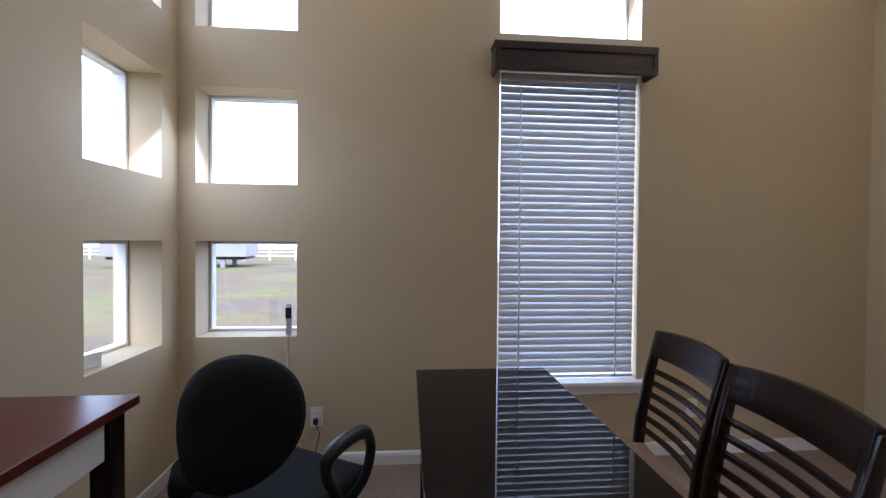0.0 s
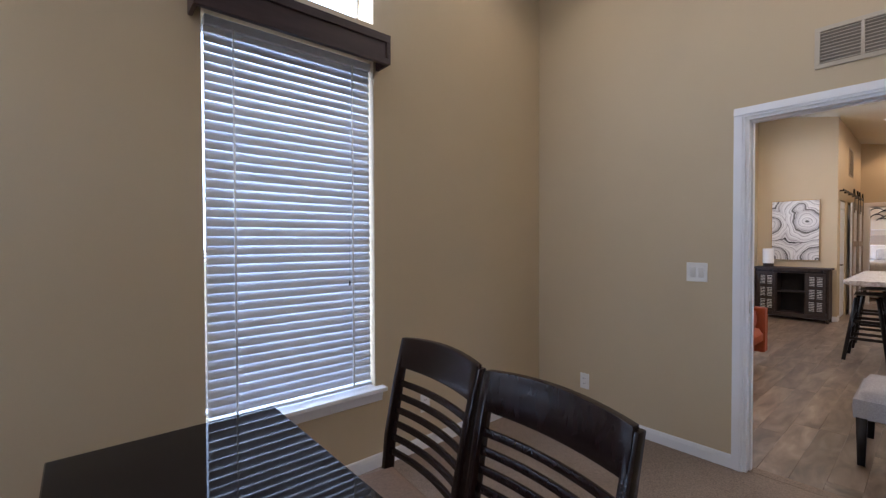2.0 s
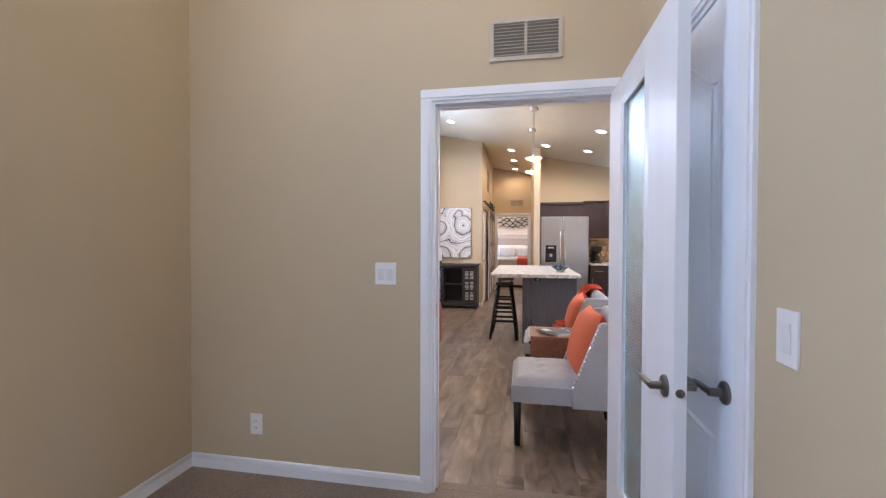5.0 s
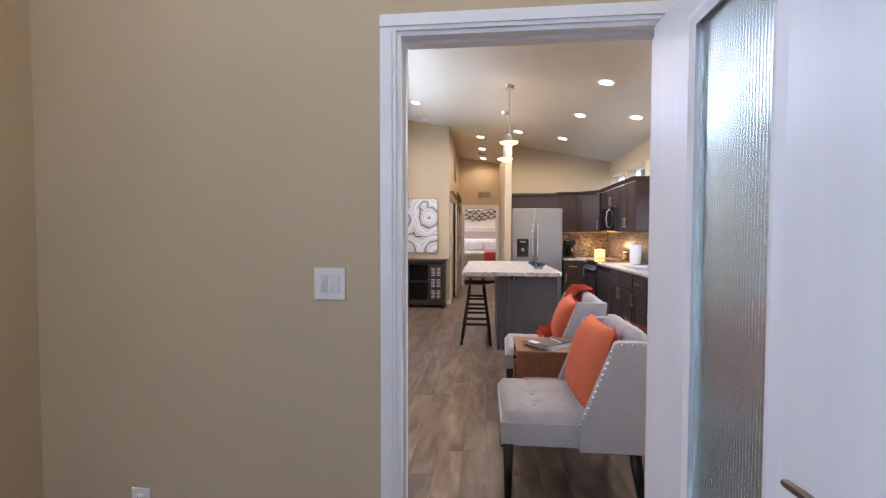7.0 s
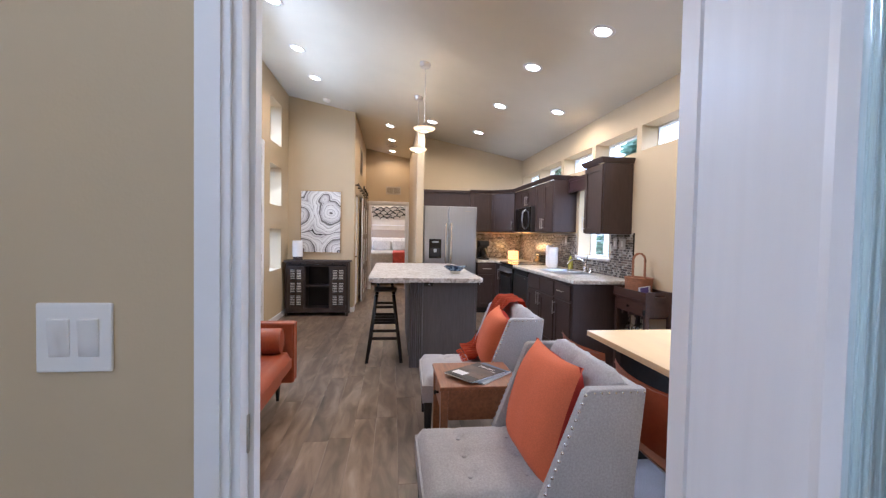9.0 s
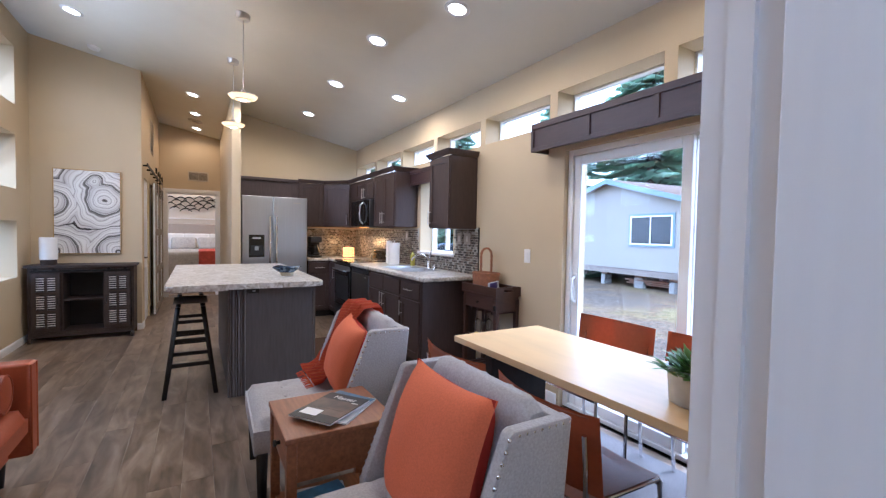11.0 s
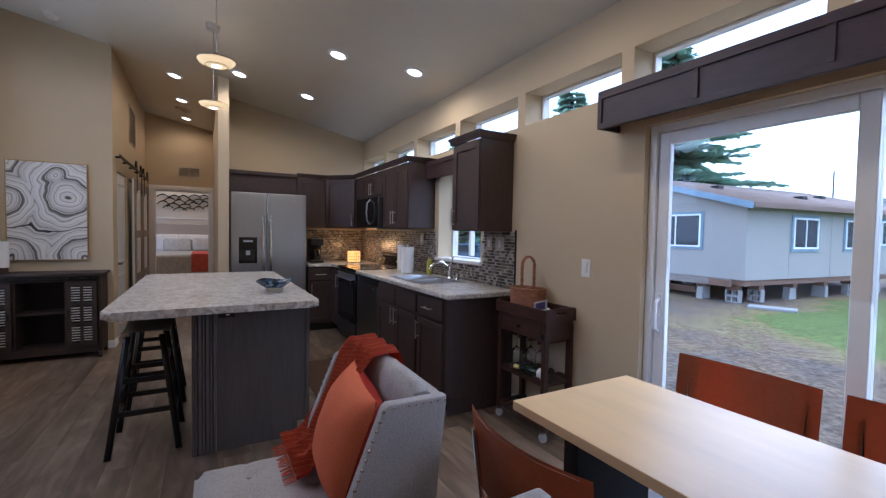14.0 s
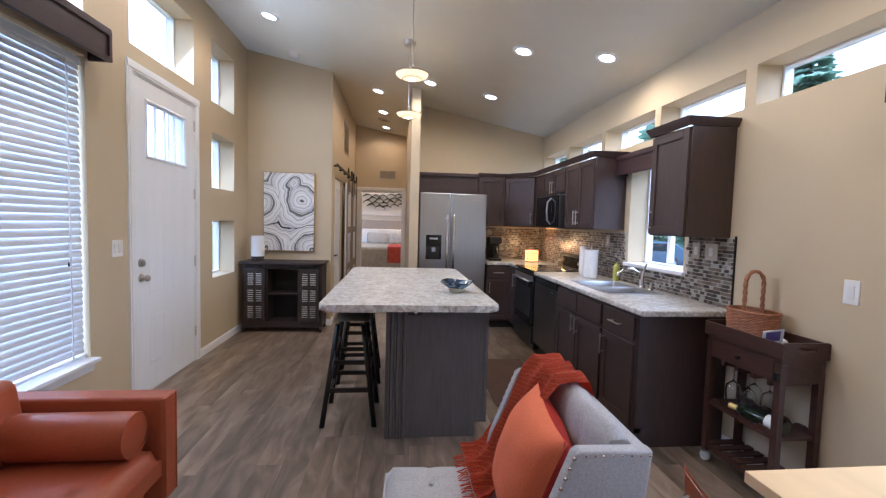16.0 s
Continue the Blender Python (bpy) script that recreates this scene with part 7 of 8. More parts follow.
shaker(holder, "x", 0.015, dm.length - 0.015, 1.43, UT - 0.015, 0.004, 1, "cabinet_wood", "door", (-1, 1.53))
crown(e, [(10.947, UY + 0.018), (11.26, UY + 0.018), (CX - 0.018, -0.245), (CX - 0.018, -0.24)], UT)
e = cabinet("narrow dark stained wall cabinet beside the fridge", CX, XB - 0.004, -0.243, 0.16, 1.415, UT)
shaker(e, "y", -0.235, 0.15, 1.425, UT - 0.012, CX, -1, "cabinet_wood", "door", (1, 1.53))
crown(e, [(CX - 0.018, -0.243), (CX - 0.018, 0.162)], UT)
e = thing("fridge_surround", pose(0, 0, 0), "dark stained wooden bridge panel over the fridge", "panel")
part("panel", box(11.60, XB - 0.004, 0.164, 1.012, 1.86, 2.10), M["cabinet_wood"], e)
part("ledge", box(11.565, XB - 0.004, 0.164, 1.012, 2.10, 2.145, 0.004), M["cabinet_wood"], e)
part("side_panel", box(11.60, XB - 0.004, 0.07, 0.088, 0.0, 1.41), M["cabinet_wood"], e)
e = valance("valance", 8.65, 9.482, YS, 1, 0.115, 1.93, 2.10, "dark stained wooden valance over the kitchen window", (8.664, 9.468))

# microwave
e = thing("microwave", pose(0, 0, 0), "black and steel microwave mounted over the range", "microwave")
part("body", box(10.20, 10.935, YB, -0.515, 1.41, 1.80, 0.004), M["dark_steel"], e)
d = part("door", box(10.385, 10.925, -0.515, -0.49, 1.425, 1.79, 0.006), M["black_glass"], e)
part("door_handle", tube([(10.40, -0.49, 1.46), (10.40, -0.45, 1.50), (10.40, -0.44, 1.61), (10.40, -0.45, 1.72), (10.40, -0.49, 1.76)], 0.010, 10), M["steel"], d, "curved steel handle")
part("control_panel", box(10.205, 10.38, -0.515, -0.492, 1.425, 1.79, 0.004), M["black_glass"], e)
part("task_light", box(10.45, 10.68, -0.60, -0.54, 1.404, 1.409), M["candle_glow"], e, "warm glowing task light")
lamp = bpy.data.lights.new("task", "AREA")
lamp.energy, lamp.size, lamp.color = 2.2, 0.2, (1.0, 0.62, 0.25)
new("task_lamp", lamp).matrix_world = pose(10.565, -0.62, 1.40)

# fridge
e = thing("fridge", Matrix.Diagonal((1, 1, 1.02, 1)), "stainless side-by-side fridge with an ice dispenser", "fridge")
FX, F0, F1, FT = 11.24, 0.095, 1.0, 1.80
part("body", box(FX + 0.065, XB - 0.01, F0, F1, 0.02, FT - 0.01), M["dark_steel"], e)
split = 0.585
fd = part("freezer_door", box(FX, FX + 0.062, split + 0.003, F1, 0.06, FT, 0.012, 3), M["steel"], e)
rd = part("fridge_door", box(FX, FX + 0.062, F0, split - 0.003, 0.06, FT, 0.012, 3), M["steel"], e)
for d, y in ((fd, split + 0.045), (rd, split - 0.045)):
    part("door_handle", join(box(FX - 0.055, FX - 0.040, y - 0.014, y + 0.014, 0.62, 1.52, 0.006), box(FX - 0.042, FX, y - 0.010, y + 0.010, 0.64, 0.67), box(FX - 0.042, FX, y - 0.010, y + 0.010, 1.47, 1.50)), M["chrome"], d, "bright steel bar handle")
dp = part("dispenser", box(FX - 0.004, FX + 0.004, 0.70, 0.91, 0.93, 1.25, 0.003), M["black_glass"], fd, "black ice and water dispenser")
part("dispenser_recess", box(FX - 0.006, FX - 0.002, 0.725, 0.885, 0.96, 1.10), M["black_plastic"], dp)
part("dispenser_paddle", box(FX - 0.014, FX - 0.005, 0.78, 0.83, 1.03, 1.085, 0.003), M["paper_grey"], dp)
part("dispenser_display", box(FX - 0.0055, FX - 0.003, 0.75, 0.86, 1.19, 1.215), M["paper_grey"], dp)
part("badge", box(FX - 0.0015, FX + 0.001, 0.19, 0.30, 1.715, 1.728), M["nickel"], rd)
part("base_grille", box(FX + 0.02, FX + 0.06, F0 + 0.01, F1 - 0.01, 0.0, 0.055), M["black_plastic"], e)

# island
e = thing("kitchen_island", pose(0, 0, 0), "grey-stained wooden kitchen island on the plank floor", "island")
IX0, IX1, IY0, IY1 = 8.335, 10.20, 0.665, 1.335
part("body", box(IX0, IX1, IY0 + 0.012, IY1, 0.10, 0.878), M["island_wood"], e)
part("body_base", box(IX0, IX1, IY0 + 0.075, IY1, 0.0, 0.10), M["island_wood"], e)
part("end_panel", box(IX0 - 0.012, IX0, IY0 + 0.08, IY1 - 0.12, 0.0, 0.878), M["island_wood"], e)
part("end_panel_upper", box(IX0 - 0.012, IX0, IY0 + 0.01, IY0 + 0.08, 0.105, 0.878), M["island_wood"], e)
part("edge_strip", join(box(IX0 - 0.020, IX0 - 0.0125, IY0, IY0 + 0.022, 0.11, 0.878), box(IX0 - 0.020, IX0 - 0.0125, IY0, IY0 + 0.115, 0.10, 0.122), box(IX0 - 0.020, IX0 - 0.0125, IY0 + 0.093, IY0 + 0.115, 0.0, 0.10)), M["island_wood"], e)
flut = [(IY1 - 0.12, -0.012)]
for i in range(3):
    a = IY1 - 0.115 + i * 0.04
    flut += [(a, -0.026), (a + 0.012, -0.030), (a + 0.020, -0.020), (a + 0.028, -0.030), (a + 0.036, -0.026)]
flut += [(IY1 + 0.012, -0.026), (IY1 + 0.012, 0.0), (IY1 - 0.12, 0.0)]
part("fluted_post", prism([(IX0 + v, u) for u, v in flut], 0.0, 0.878, "z"), M["island_wood"], e)
part("socket_plate", box(IX0 - 0.016, IX0 - 0.0125, 1.115, 1.205, 0.825, 0.872, 0.002), M["black_plastic"], e, "black pop-up socket")
part("socket_mark", box(IX0 - 0.0172, IX0 - 0.0158, 1.145, 1.165, 0.838, 0.846), M["paper_white"], e)
part("kitchen_door", box(IX0 + 0.05, IX0 + 0.60, IY0 - 0.006, IY0 + 0.011, 0.13, 0.85, 0.002), M["island_wood"], e)
part("kitchen_door", box(IX0 + 0.63, IX0 + 1.20, IY0 - 0.006, IY0 + 0.011, 0.13, 0.85, 0.002), M["island_wood"], e)
part("kitchen_door", box(IX0 + 1.23, IX0 + 1.80, IY0 - 0.006, IY0 + 0.011, 0.13, 0.85, 0.002), M["island_wood"], e)
tp = thing("island_top", pose(0, 0, 0), "grey-white speckled laminate island top with rounded corners", "countertop")
ox0, ox1, oy0, oy1, rc = 8.165, 10.36, 0.628, 1.758, 0.055
rim_ = arc(ox1 - rc, oy1 - rc, rc, 0, 90, 6) + arc(ox0 + rc, oy1 - rc, rc, 90, 180, 6) + arc(ox0 + rc, oy0 + rc, rc, 180, 270, 6) + arc(ox1 - rc, oy0 + rc, rc, 270, 360, 6)
bm = prism(rim_, 0.879, 0.921, "z")
bmesh.ops.bevel(bm, geom=[ed for ed in bm.edges if abs(ed.verts[0].co.z - ed.verts[1].co.z) < 1e-4], offset=0.014, segments=4, profile=0.5, affect="EDGES")
part("slab", bm, M["stone_top"], tp, smooth=50)
part("underlay", box(ox0 + 0.03, ox1 - 0.03, IY1 + 0.012, oy1 - 0.03, 0.868, 0.8785), M["stone_top"], tp, "laminate backing strip under the overhang")


def stool():
    e = thing("bar_stool", pose(0, 0, 0), "black wooden saddle-seat counter stool", "stool", "stools at the island")
    bm = bmesh.new()
    g = []
    for j_ in range(9):
        v = -0.12 + 0.24 * j_ / 8
        g.append([bm.verts.new((v, -0.215 + 0.43 * i / 16, 0.642 + 0.020 * ((-0.215 + 0.43 * i / 16) / 0.215) ** 2 - 0.006 * (abs(v) / 0.12) ** 4)) for i in range(17)])
    for a, b in zip(g, g[1:]):
        for i in range(16):
            bm.faces.new((a[i], a[i + 1], b[i + 1], b[i]))
    bmesh.ops.solidify(bm, geom=bm.faces[:], thickness=0.034)
    part("seat", bm, M["black_lacquer"], e, smooth=40)
    feet = {}
    for sx in (-1, 1):
        for sy in (-1, 1):
            b_ = bmesh.new()
            rr = [[b_.verts.new((sx * x + a * 0.016, sy * y + b * 0.019, z)) for a, b in ((-1, -1), (1, -1), (1, 1), (-1, 1))] for x, y, z in ((0.085, 0.125, 0.625), (0.172, 0.195, 0.0))]
            for i in range(4):
                b_.faces.new((rr[0][i], rr[0][(i + 1) % 4], rr[1][(i + 1) % 4], rr[1][i]))
            b_.faces.new(rr[0])
            b_.faces.new(rr[1])
            part("leg", b_, M["black_lacquer"], e)

    def at(sx, sy, z):
        f = 1 - z / 0.625
        return Vector((sx * (0.085 + 0.087 * f), sy * (0.125 + 0.07 * f), z))
    for z in (0.17, 0.33, 0.47):
        for sx in (-1, 1):
            p, q = at(sx, -1, z), at(sx, 1, z)
            part("rung", box(p.x - 0.009, p.x + 0.009, p.y, q.y, z - 0.014, z + 0.014, 0.002), M["black_lacquer"], e)
    for z in (0.22, 0.39):
        for sy in (-1, 1):
            p, q = at(-1, sy, z), at(1, sy, z)
            part("rung", box(p.x, q.x, p.y - 0.009, p.y + 0.009, z - 0.014, z + 0.014, 0.002), M["black_lacquer"], e)
    return e


s = stool()
s.matrix_basis = pose(8.70, 1.60, 0, 0, 0, 90) @ Matrix.Diagonal((1.04, 1.04, 1.13, 1))
copy_thing(s, pose(9.50, 1.61, 0, 0, 0, 92))

# bowl on the island
e = thing("bowl", pose(8.70, 0.835, 0.9215), "glazed dark blue ceramic bowl with a cream foot", "bowl")
wob = lathe([(0, 0.035), (0.045, 0.038), (0.085, 0.058), (0.122, 0.083), (0.126, 0.080), (0.090, 0.050), (0.062, 0.032)], 36)
for v in wob.verts:
    v.co.z += 0.006 * math.sin(3 * math.atan2(v.co.y, v.co.x)) * (v.co.xy.length / 0.12) ** 2
part("dish", wob, M["bowl_glaze"], e)
part("foot", lathe([(0, 0.0), (0.050, 0.0), (0.056, 0.005), (0.064, 0.033), (0.04, 0.037), (0, 0.036)], 30), M["bowl_foot"], e, "cream ceramic foot")

# things on the counter
e = thing("paper_towel_roll", pose(9.66, -0.66, 0.922), "white paper towel roll standing on the counter", "paper towels")
part("roll", lathe([(0.02, 0.008), (0.066, 0.008), (0.068, 0.012), (0.068, 0.282), (0.066, 0.286), (0.02, 0.286), (0.02, 0.008)], 30), M["paper_white"], e)
part("holder", lathe([(0, 0), (0.075, 0), (0.075, 0.006), (0.008, 0.008), (0.007, 0.31), (0.012, 0.32), (0, 0.328)], 20), M["chrome"], e, "chrome holder")
mug_b = lathe([(0, 0.0), (0.036, 0.0), (0.040, 0.004), (0.042, 0.085), (0.0405, 0.087), (0.038, 0.084), (0.036, 0.008), (0, 0.006)], 24)
mug_m = mesh_of(mug_b, M["ceramic_white"], 40, "cup")
hand_m = mesh_of(tube([(0.040, 0, 0.070), (0.060, 0, 0.073), (0.070, 0, 0.055), (0.066, 0, 0.030), (0.040, 0, 0.018)], 0.0055, 8), M["ceramic_white"], 60, "handle")
for i in range(4):
    g_ = thing("mug", pose(9.93, -0.70, 0.923 + i * 0.072, 0, 0, 165 + 4 * i), "white ceramic mug stacked on the counter", "mug", "stacked white mugs")
    part("cup", mug_m, None, g_)
    part("handle", hand_m, None, g_)
e = thing("soap_bottle", pose(9.47, -0.83, 0.922), "clear bottle of yellow-green dish soap", "bottle")
part("bottle", lathe([(0, 0), (0.028, 0), (0.031, 0.004), (0.031, 0.12), (0.024, 0.15), (0.012, 0.16), (0.012, 0.18), (0, 0.18)], 20), M["soap"], e)
part("pump", tube([(0, 0, 0.18), (0, 0, 0.22), (0.0, 0.03, 0.225)], 0.006, 8), M["black_plastic"], e)
e = thing("coffee_maker", pose(11.60, -0.10, 0.9215, 0, 0, 90), "black drip coffee maker on the counter", "coffee maker")
part("base", box(-0.09, 0.09, -0.11, 0.13, 0, 0.035, 0.01), M["black_plastic"], e)
part("tower", box(-0.09, 0.09, -0.11, -0.02, 0.03, 0.33, 0.012), M["black_plastic"], e)
part("brew_head", box(-0.09, 0.09, -0.11, 0.12, 0.24, 0.335, 0.015), M["black_plastic"], e)
part("carafe", moved(lathe([(0, 0.0), (0.060, 0.0), (0.070, 0.02), (0.070, 0.10), (0.052, 0.15), (0.055, 0.165), (0, 0.165)], 24), pose(0, 0.05, 0.036)), M["black_glass"], e)
part("carafe_handle", tube([(0.07, 0.05, 0.17), (0.115, 0.05, 0.165), (0.12, 0.05, 0.11), (0.07, 0.05, 0.07)], 0.009, 8), M["black_plastic"], e)
e = thing("candle_lamp", pose(11.45, -0.62, 0.9215, 0, 0, 30) @ Matrix.Scale(0.85, 4), "square mosaic candle lamp glowing amber on the counter", "lamp")
part("shade", join(box(-0.075, 0.075, -0.075, -0.069, 0.01, 0.19), box(-0.075, 0.075, 0.069, 0.075, 0.01, 0.19), box(-0.075, -0.069, -0.069, 0.069, 0.01, 0.19), box(0.069, 0.075, -0.069, 0.069, 0.01, 0.19)), M["candle_glow"], e, "glowing amber glass")
part("base", box(-0.08, 0.08, -0.08, 0.08, 0, 0.012, 0.003), M["black_iron"], e)
for k_ in range(4):
    for zz in (0.055, 0.10, 0.145):
        part("lead_strip", box(-0.077, 0.077, -0.0775, -0.0755, zz - 0.002, zz + 0.002), M["black_iron"], e, m=pose(0, 0, 0, 0, 0, 90 * k_))
    for u in (-0.075, -0.02, 0.03):
        part("lead_strip", box(u - 0.002, u + 0.002, -0.0775, -0.0755, 0.012, 0.19), M["black_iron"], e, m=pose(0, 0, 0, 0, 0, 90 * k_))
lamp = bpy.data.lights.new("candle", "POINT")
lamp.energy, lamp.shadow_soft_size, lamp.color = 3.0, 0.06, (1.0, 0.50, 0.15)
new("candle_flame", lamp).matrix_world = pose(11.45, -0.62, 1.17)
for x, z, w in ((8.295, 1.285, 0.118), (8.445, 1.285, 0.074), (9.76, 1.30, 0.074)):
    g_ = thing("wall_socket", pose(x, YS + 0.014, z, 0, 0, 180), "steel-grey wall plate on the mosaic splashback", "socket", "splashback plates")
    part("plate", box(-w / 2, w / 2, -0.006, 0.001, -0.059, 0.059, 0.003), M["nickel"], g_)
    part("outlet", box(-0.017, 0.017, -0.009, -0.005, -0.03, 0.03, 0.003), M["plastic_white"], g_)
e = thing("floor_mat", pose(9.35, 0.22, 0.0), "flat brown kitchen mat on the plank floor", "mat")
part("mat_body", cbox(1.15, 0.52, 0.008, 0.0005, 0.003, 1), M["rug_brown"], e)

# pendants, smoke alarm
for x in (8.70, 9.83):
    zc = roof(1.205)
    e = thing("pendant_lamp", pose(x, 1.205, 2.50), "pendant lamp with a frosted glass saucer shade, switched on", "pendant lamp", "pendants over the island")
    part("shade", lathe([(0.114, 0.0), (0.116, -0.006), (0.103, -0.022), (0.074, -0.034), (0.042, -0.040), (0, -0.041)], 40), M["pendant_glow"], e, "frosted amber glass saucer")
    part("shade_ring", join(tube([(0.116 * math.cos(2 * math.pi * i / 40), 0.116 * math.sin(2 * math.pi * i / 40), -0.002) for i in range(40)], 0.004, 6, True), tube([(0.070 * math.cos(2 * math.pi * i / 40), 0.070 * math.sin(2 * math.pi * i / 40), -0.037) for i in range(40)], 0.003, 6, True)), M["nickel"], e)
    part("bulb_window", lathe([(0, -0.0425), (0.026, -0.0425), (0.030, -0.040)], 24), M["lamp_glow"], e, "bright centre of the shade")
    part("socket_cup", lathe([(0, 0.05), (0.014, 0.05), (0.020, 0.03), (0.030, 0.004), (0.03, 0.0), (0, 0.0)], 20), M["nickel"], e)
    part("stem", tube([(0, 0, 0.045), (0, 0, zc - 2.50 - 0.05)], 0.0045, 8), M["nickel"], e)
    part("canopy", moved(lathe([(0, -0.05), (0.045, -0.05), (0.055, -0.04), (0.062, 0.012), (0, 0.016)], 28), pose(0, 0, zc - 2.50)), M["nickel"], e)
    lamp = bpy.data.lights.new("pendant", "POINT")
    lamp.energy, lamp.shadow_soft_size, lamp.color = 4.0, 0.03, (1.0, 0.80, 0.55)
    new("pendant_bulb", lamp).matrix_world = pose(x, 1.205, 2.535)
e = thing("ceiling_vent", pose(13.42, 1.57, roof(1.57), math.degrees(math.atan(0.198)), 0, 0), "round beige ceiling vent in the hall", "vent")
part("ring", lathe([(0.06, -0.004), (0.075, -0.022), (0.105, -0.016), (0.12, 0.0)], 28), M["plastic_beige"], e)
part("core", lathe([(0, -0.014), (0.045, -0.012), (0.058, -0.002)], 24), M["vent_dark"], e)
e = thing("smoke_alarm", pose(11.09, 2.60, roof(2.60), math.degrees(math.atan(0.198)), 0, 0), "white round smoke alarm on the ceiling", "smoke alarm")
part("case", lathe([(0, -0.035), (0.045, -0.034), (0.058, -0.025), (0.065, 0.0)], 28), M["plastic_white"], e)

# ---- hall: closet door and sliding barn doors ----
e = thing("door_4", pose(HALL_DOORS[0][0] + 0.004, YH + 0.02, 0.01), "white panelled hall closet door", "door", kind="structure")
W = HALL_DOORS[0][1] - HALL_DOORS[0][0] - 0.008
part("slab", box(0, W, 0, 0.035, 0, 2.02), M["door_paint"], e)
for z0_, z1_ in ((0.15, 0.78), (0.92, 1.90)):
    part("panel_molding", ring(rect(0.10, W - 0.10, z0_, z1_), 0.03, 0.0, -0.010), M["door_paint"], e)
lever(pose(0.06, 0, 0.92), e, 1)
e = thing("door_5", pose(HALL_DOORS[1][0] + 0.004, YH + 0.05, 0.01), "dark closet opening door behind the sliding doors", "door", kind="structure")
part("slab", box(0, HALL_DOORS[1][1] - HALL_DOORS[1][0] - 0.008, 0, 0.035, 0, 2.02), M["door_paint"], e)
for x0_, x1_ in ((12.48, 13.22), (13.28, 14.02)):
    e = thing("barn_door", pose(x0_, YH - 0.075, 0.012), "greyed white sliding barn door on black rollers", "door", "sliding barn doors")
    W = x1_ - x0_
    part("boards", box(0, W, 0, 0.025, 0, 2.02), M["door_paint"], e)
    for a in ((0, 0.10, 0, 2.02), (W - 0.10, W, 0, 2.02), (0.10, W - 0.10, 0, 0.12), (0.10, W - 0.10, 1.90, 2.02), (0.10, W - 0.10, 0.62, 0.72), (0.10, W - 0.10, 1.22, 1.32)):
        part("batten", box(a[0], a[1], -0.016, 0, a[2], a[3], 0.002, 1), M["barn_grey"] if "barn_grey" in M else shade("barn_grey", (0.34, 0.29, 0.25), 0.6, grain=(9, 0.2), stretch=(6, 6, 0.8)), e)
    for x in (0.12, W - 0.12):
        h_ = part("hanger", join(box(x - 0.02, x + 0.02, -0.024, -0.017, 1.84, 2.20), moved(lathe([(0, -0.010), (0.045, -0.010), (0.045, 0.010), (0, 0.010)], 18), pose(x, -0.010, 2.225, 90, 0, 0))), M["black_iron"], e, "black iron roller hanger")
e = thing("barn_door_rail", pose(0, 0, 0), "black iron sliding door rail on the hall wall", "rail")
part("rail", box(11.50, 14.30, YH - 0.062, YH - 0.054, 2.165, 2.205), M["black_iron"], e)
for i in range(6):
    part("spacer", moved(tube([(0, 0, 0), (0, 0.058, 0)], 0.012, 8), pose(11.62 + i * 0.51, YH - 0.056, 2.185)), M["black_iron"], e)

# ---- bedroom ----
bx = 17.28
e = thing("bed", pose(0, 0, 0), "made bed with white linen and a padded headboard", "bed")
part("headboard", box(bx - 0.10, bx - 0.01, 0.55, 2.50, 0.2, 1.48, 0.02), M["headboard"], e, "beige padded headboard")
part("base", box(15.25, bx - 0.10, 0.62, 2.43, 0.08, 0.36, 0.01), M["headboard"], e)
mt_ = box(15.22, bx - 0.11, 0.58, 2.47, 0.34, 0.86, 0.07, 4)
part("duvet", mt_, M["bed_grey"], e, "pale grey patterned duvet")
part("throw", box(15.20, 16.3, 0.56, 1.52, 0.50, 0.885, 0.04, 2), M["coral_throw"], e, "coral knitted throw")
for y, z, mm in ((0.98, 0.83, "bed_white"), (1.55, 0.83, "bed_white"), (2.10, 0.83, "bed_white")):
    pl = cbox(0.62, 0.16, 0.42, 0.0, 0.07, 4)
    part("pillow", moved(pl, pose(bx - 0.24, y, z, 0, 0, 90) @ pose(0, 0, 0, 18, 0, 0)), M[mm], e)
for y in (1.25, 1.82):
    part("pillow", moved(cbox(0.55, 0.14, 0.32, 0.0, 0.06, 4), pose(bx - 0.42, y, 0.84, 0, 0, 90) @ pose(0, 0, 0, 22, 0, 0)), M["bed_grey"], e)
for x in (15.35, 17.1):
    for y in (0.7, 2.35):
        part("foot", box(x - 0.03, x + 0.03, y - 0.03, y + 0.03, 0, 0.08), M["black_lacquer"], e)
solid("accent_panel", box(XZ - 0.012, XZ - 0.002, YS, YN, 0, 2.4), M["panel_white"] if "panel_white" in M else shade("panel_white", (0.70, 0.66, 0.60), 0.6, grain=(4, 0.02)), "off-white panelling behind the bed", "wall")
molding("trim", [(0, 0), (0.02, 0), (0.02, 0.03), (0, 0.03)], (XZ - 0.012, YS, 1.60), (XZ - 0.012, YN, 1.60), (-1, 0, 0), "off-white chair rail behind the bed")
random.seed(21)
e = thing("wall_sculpture", pose(XZ - 0.03, 1.50, 2.02), "black metal wall sculpture of linked branching loops", "wall art")
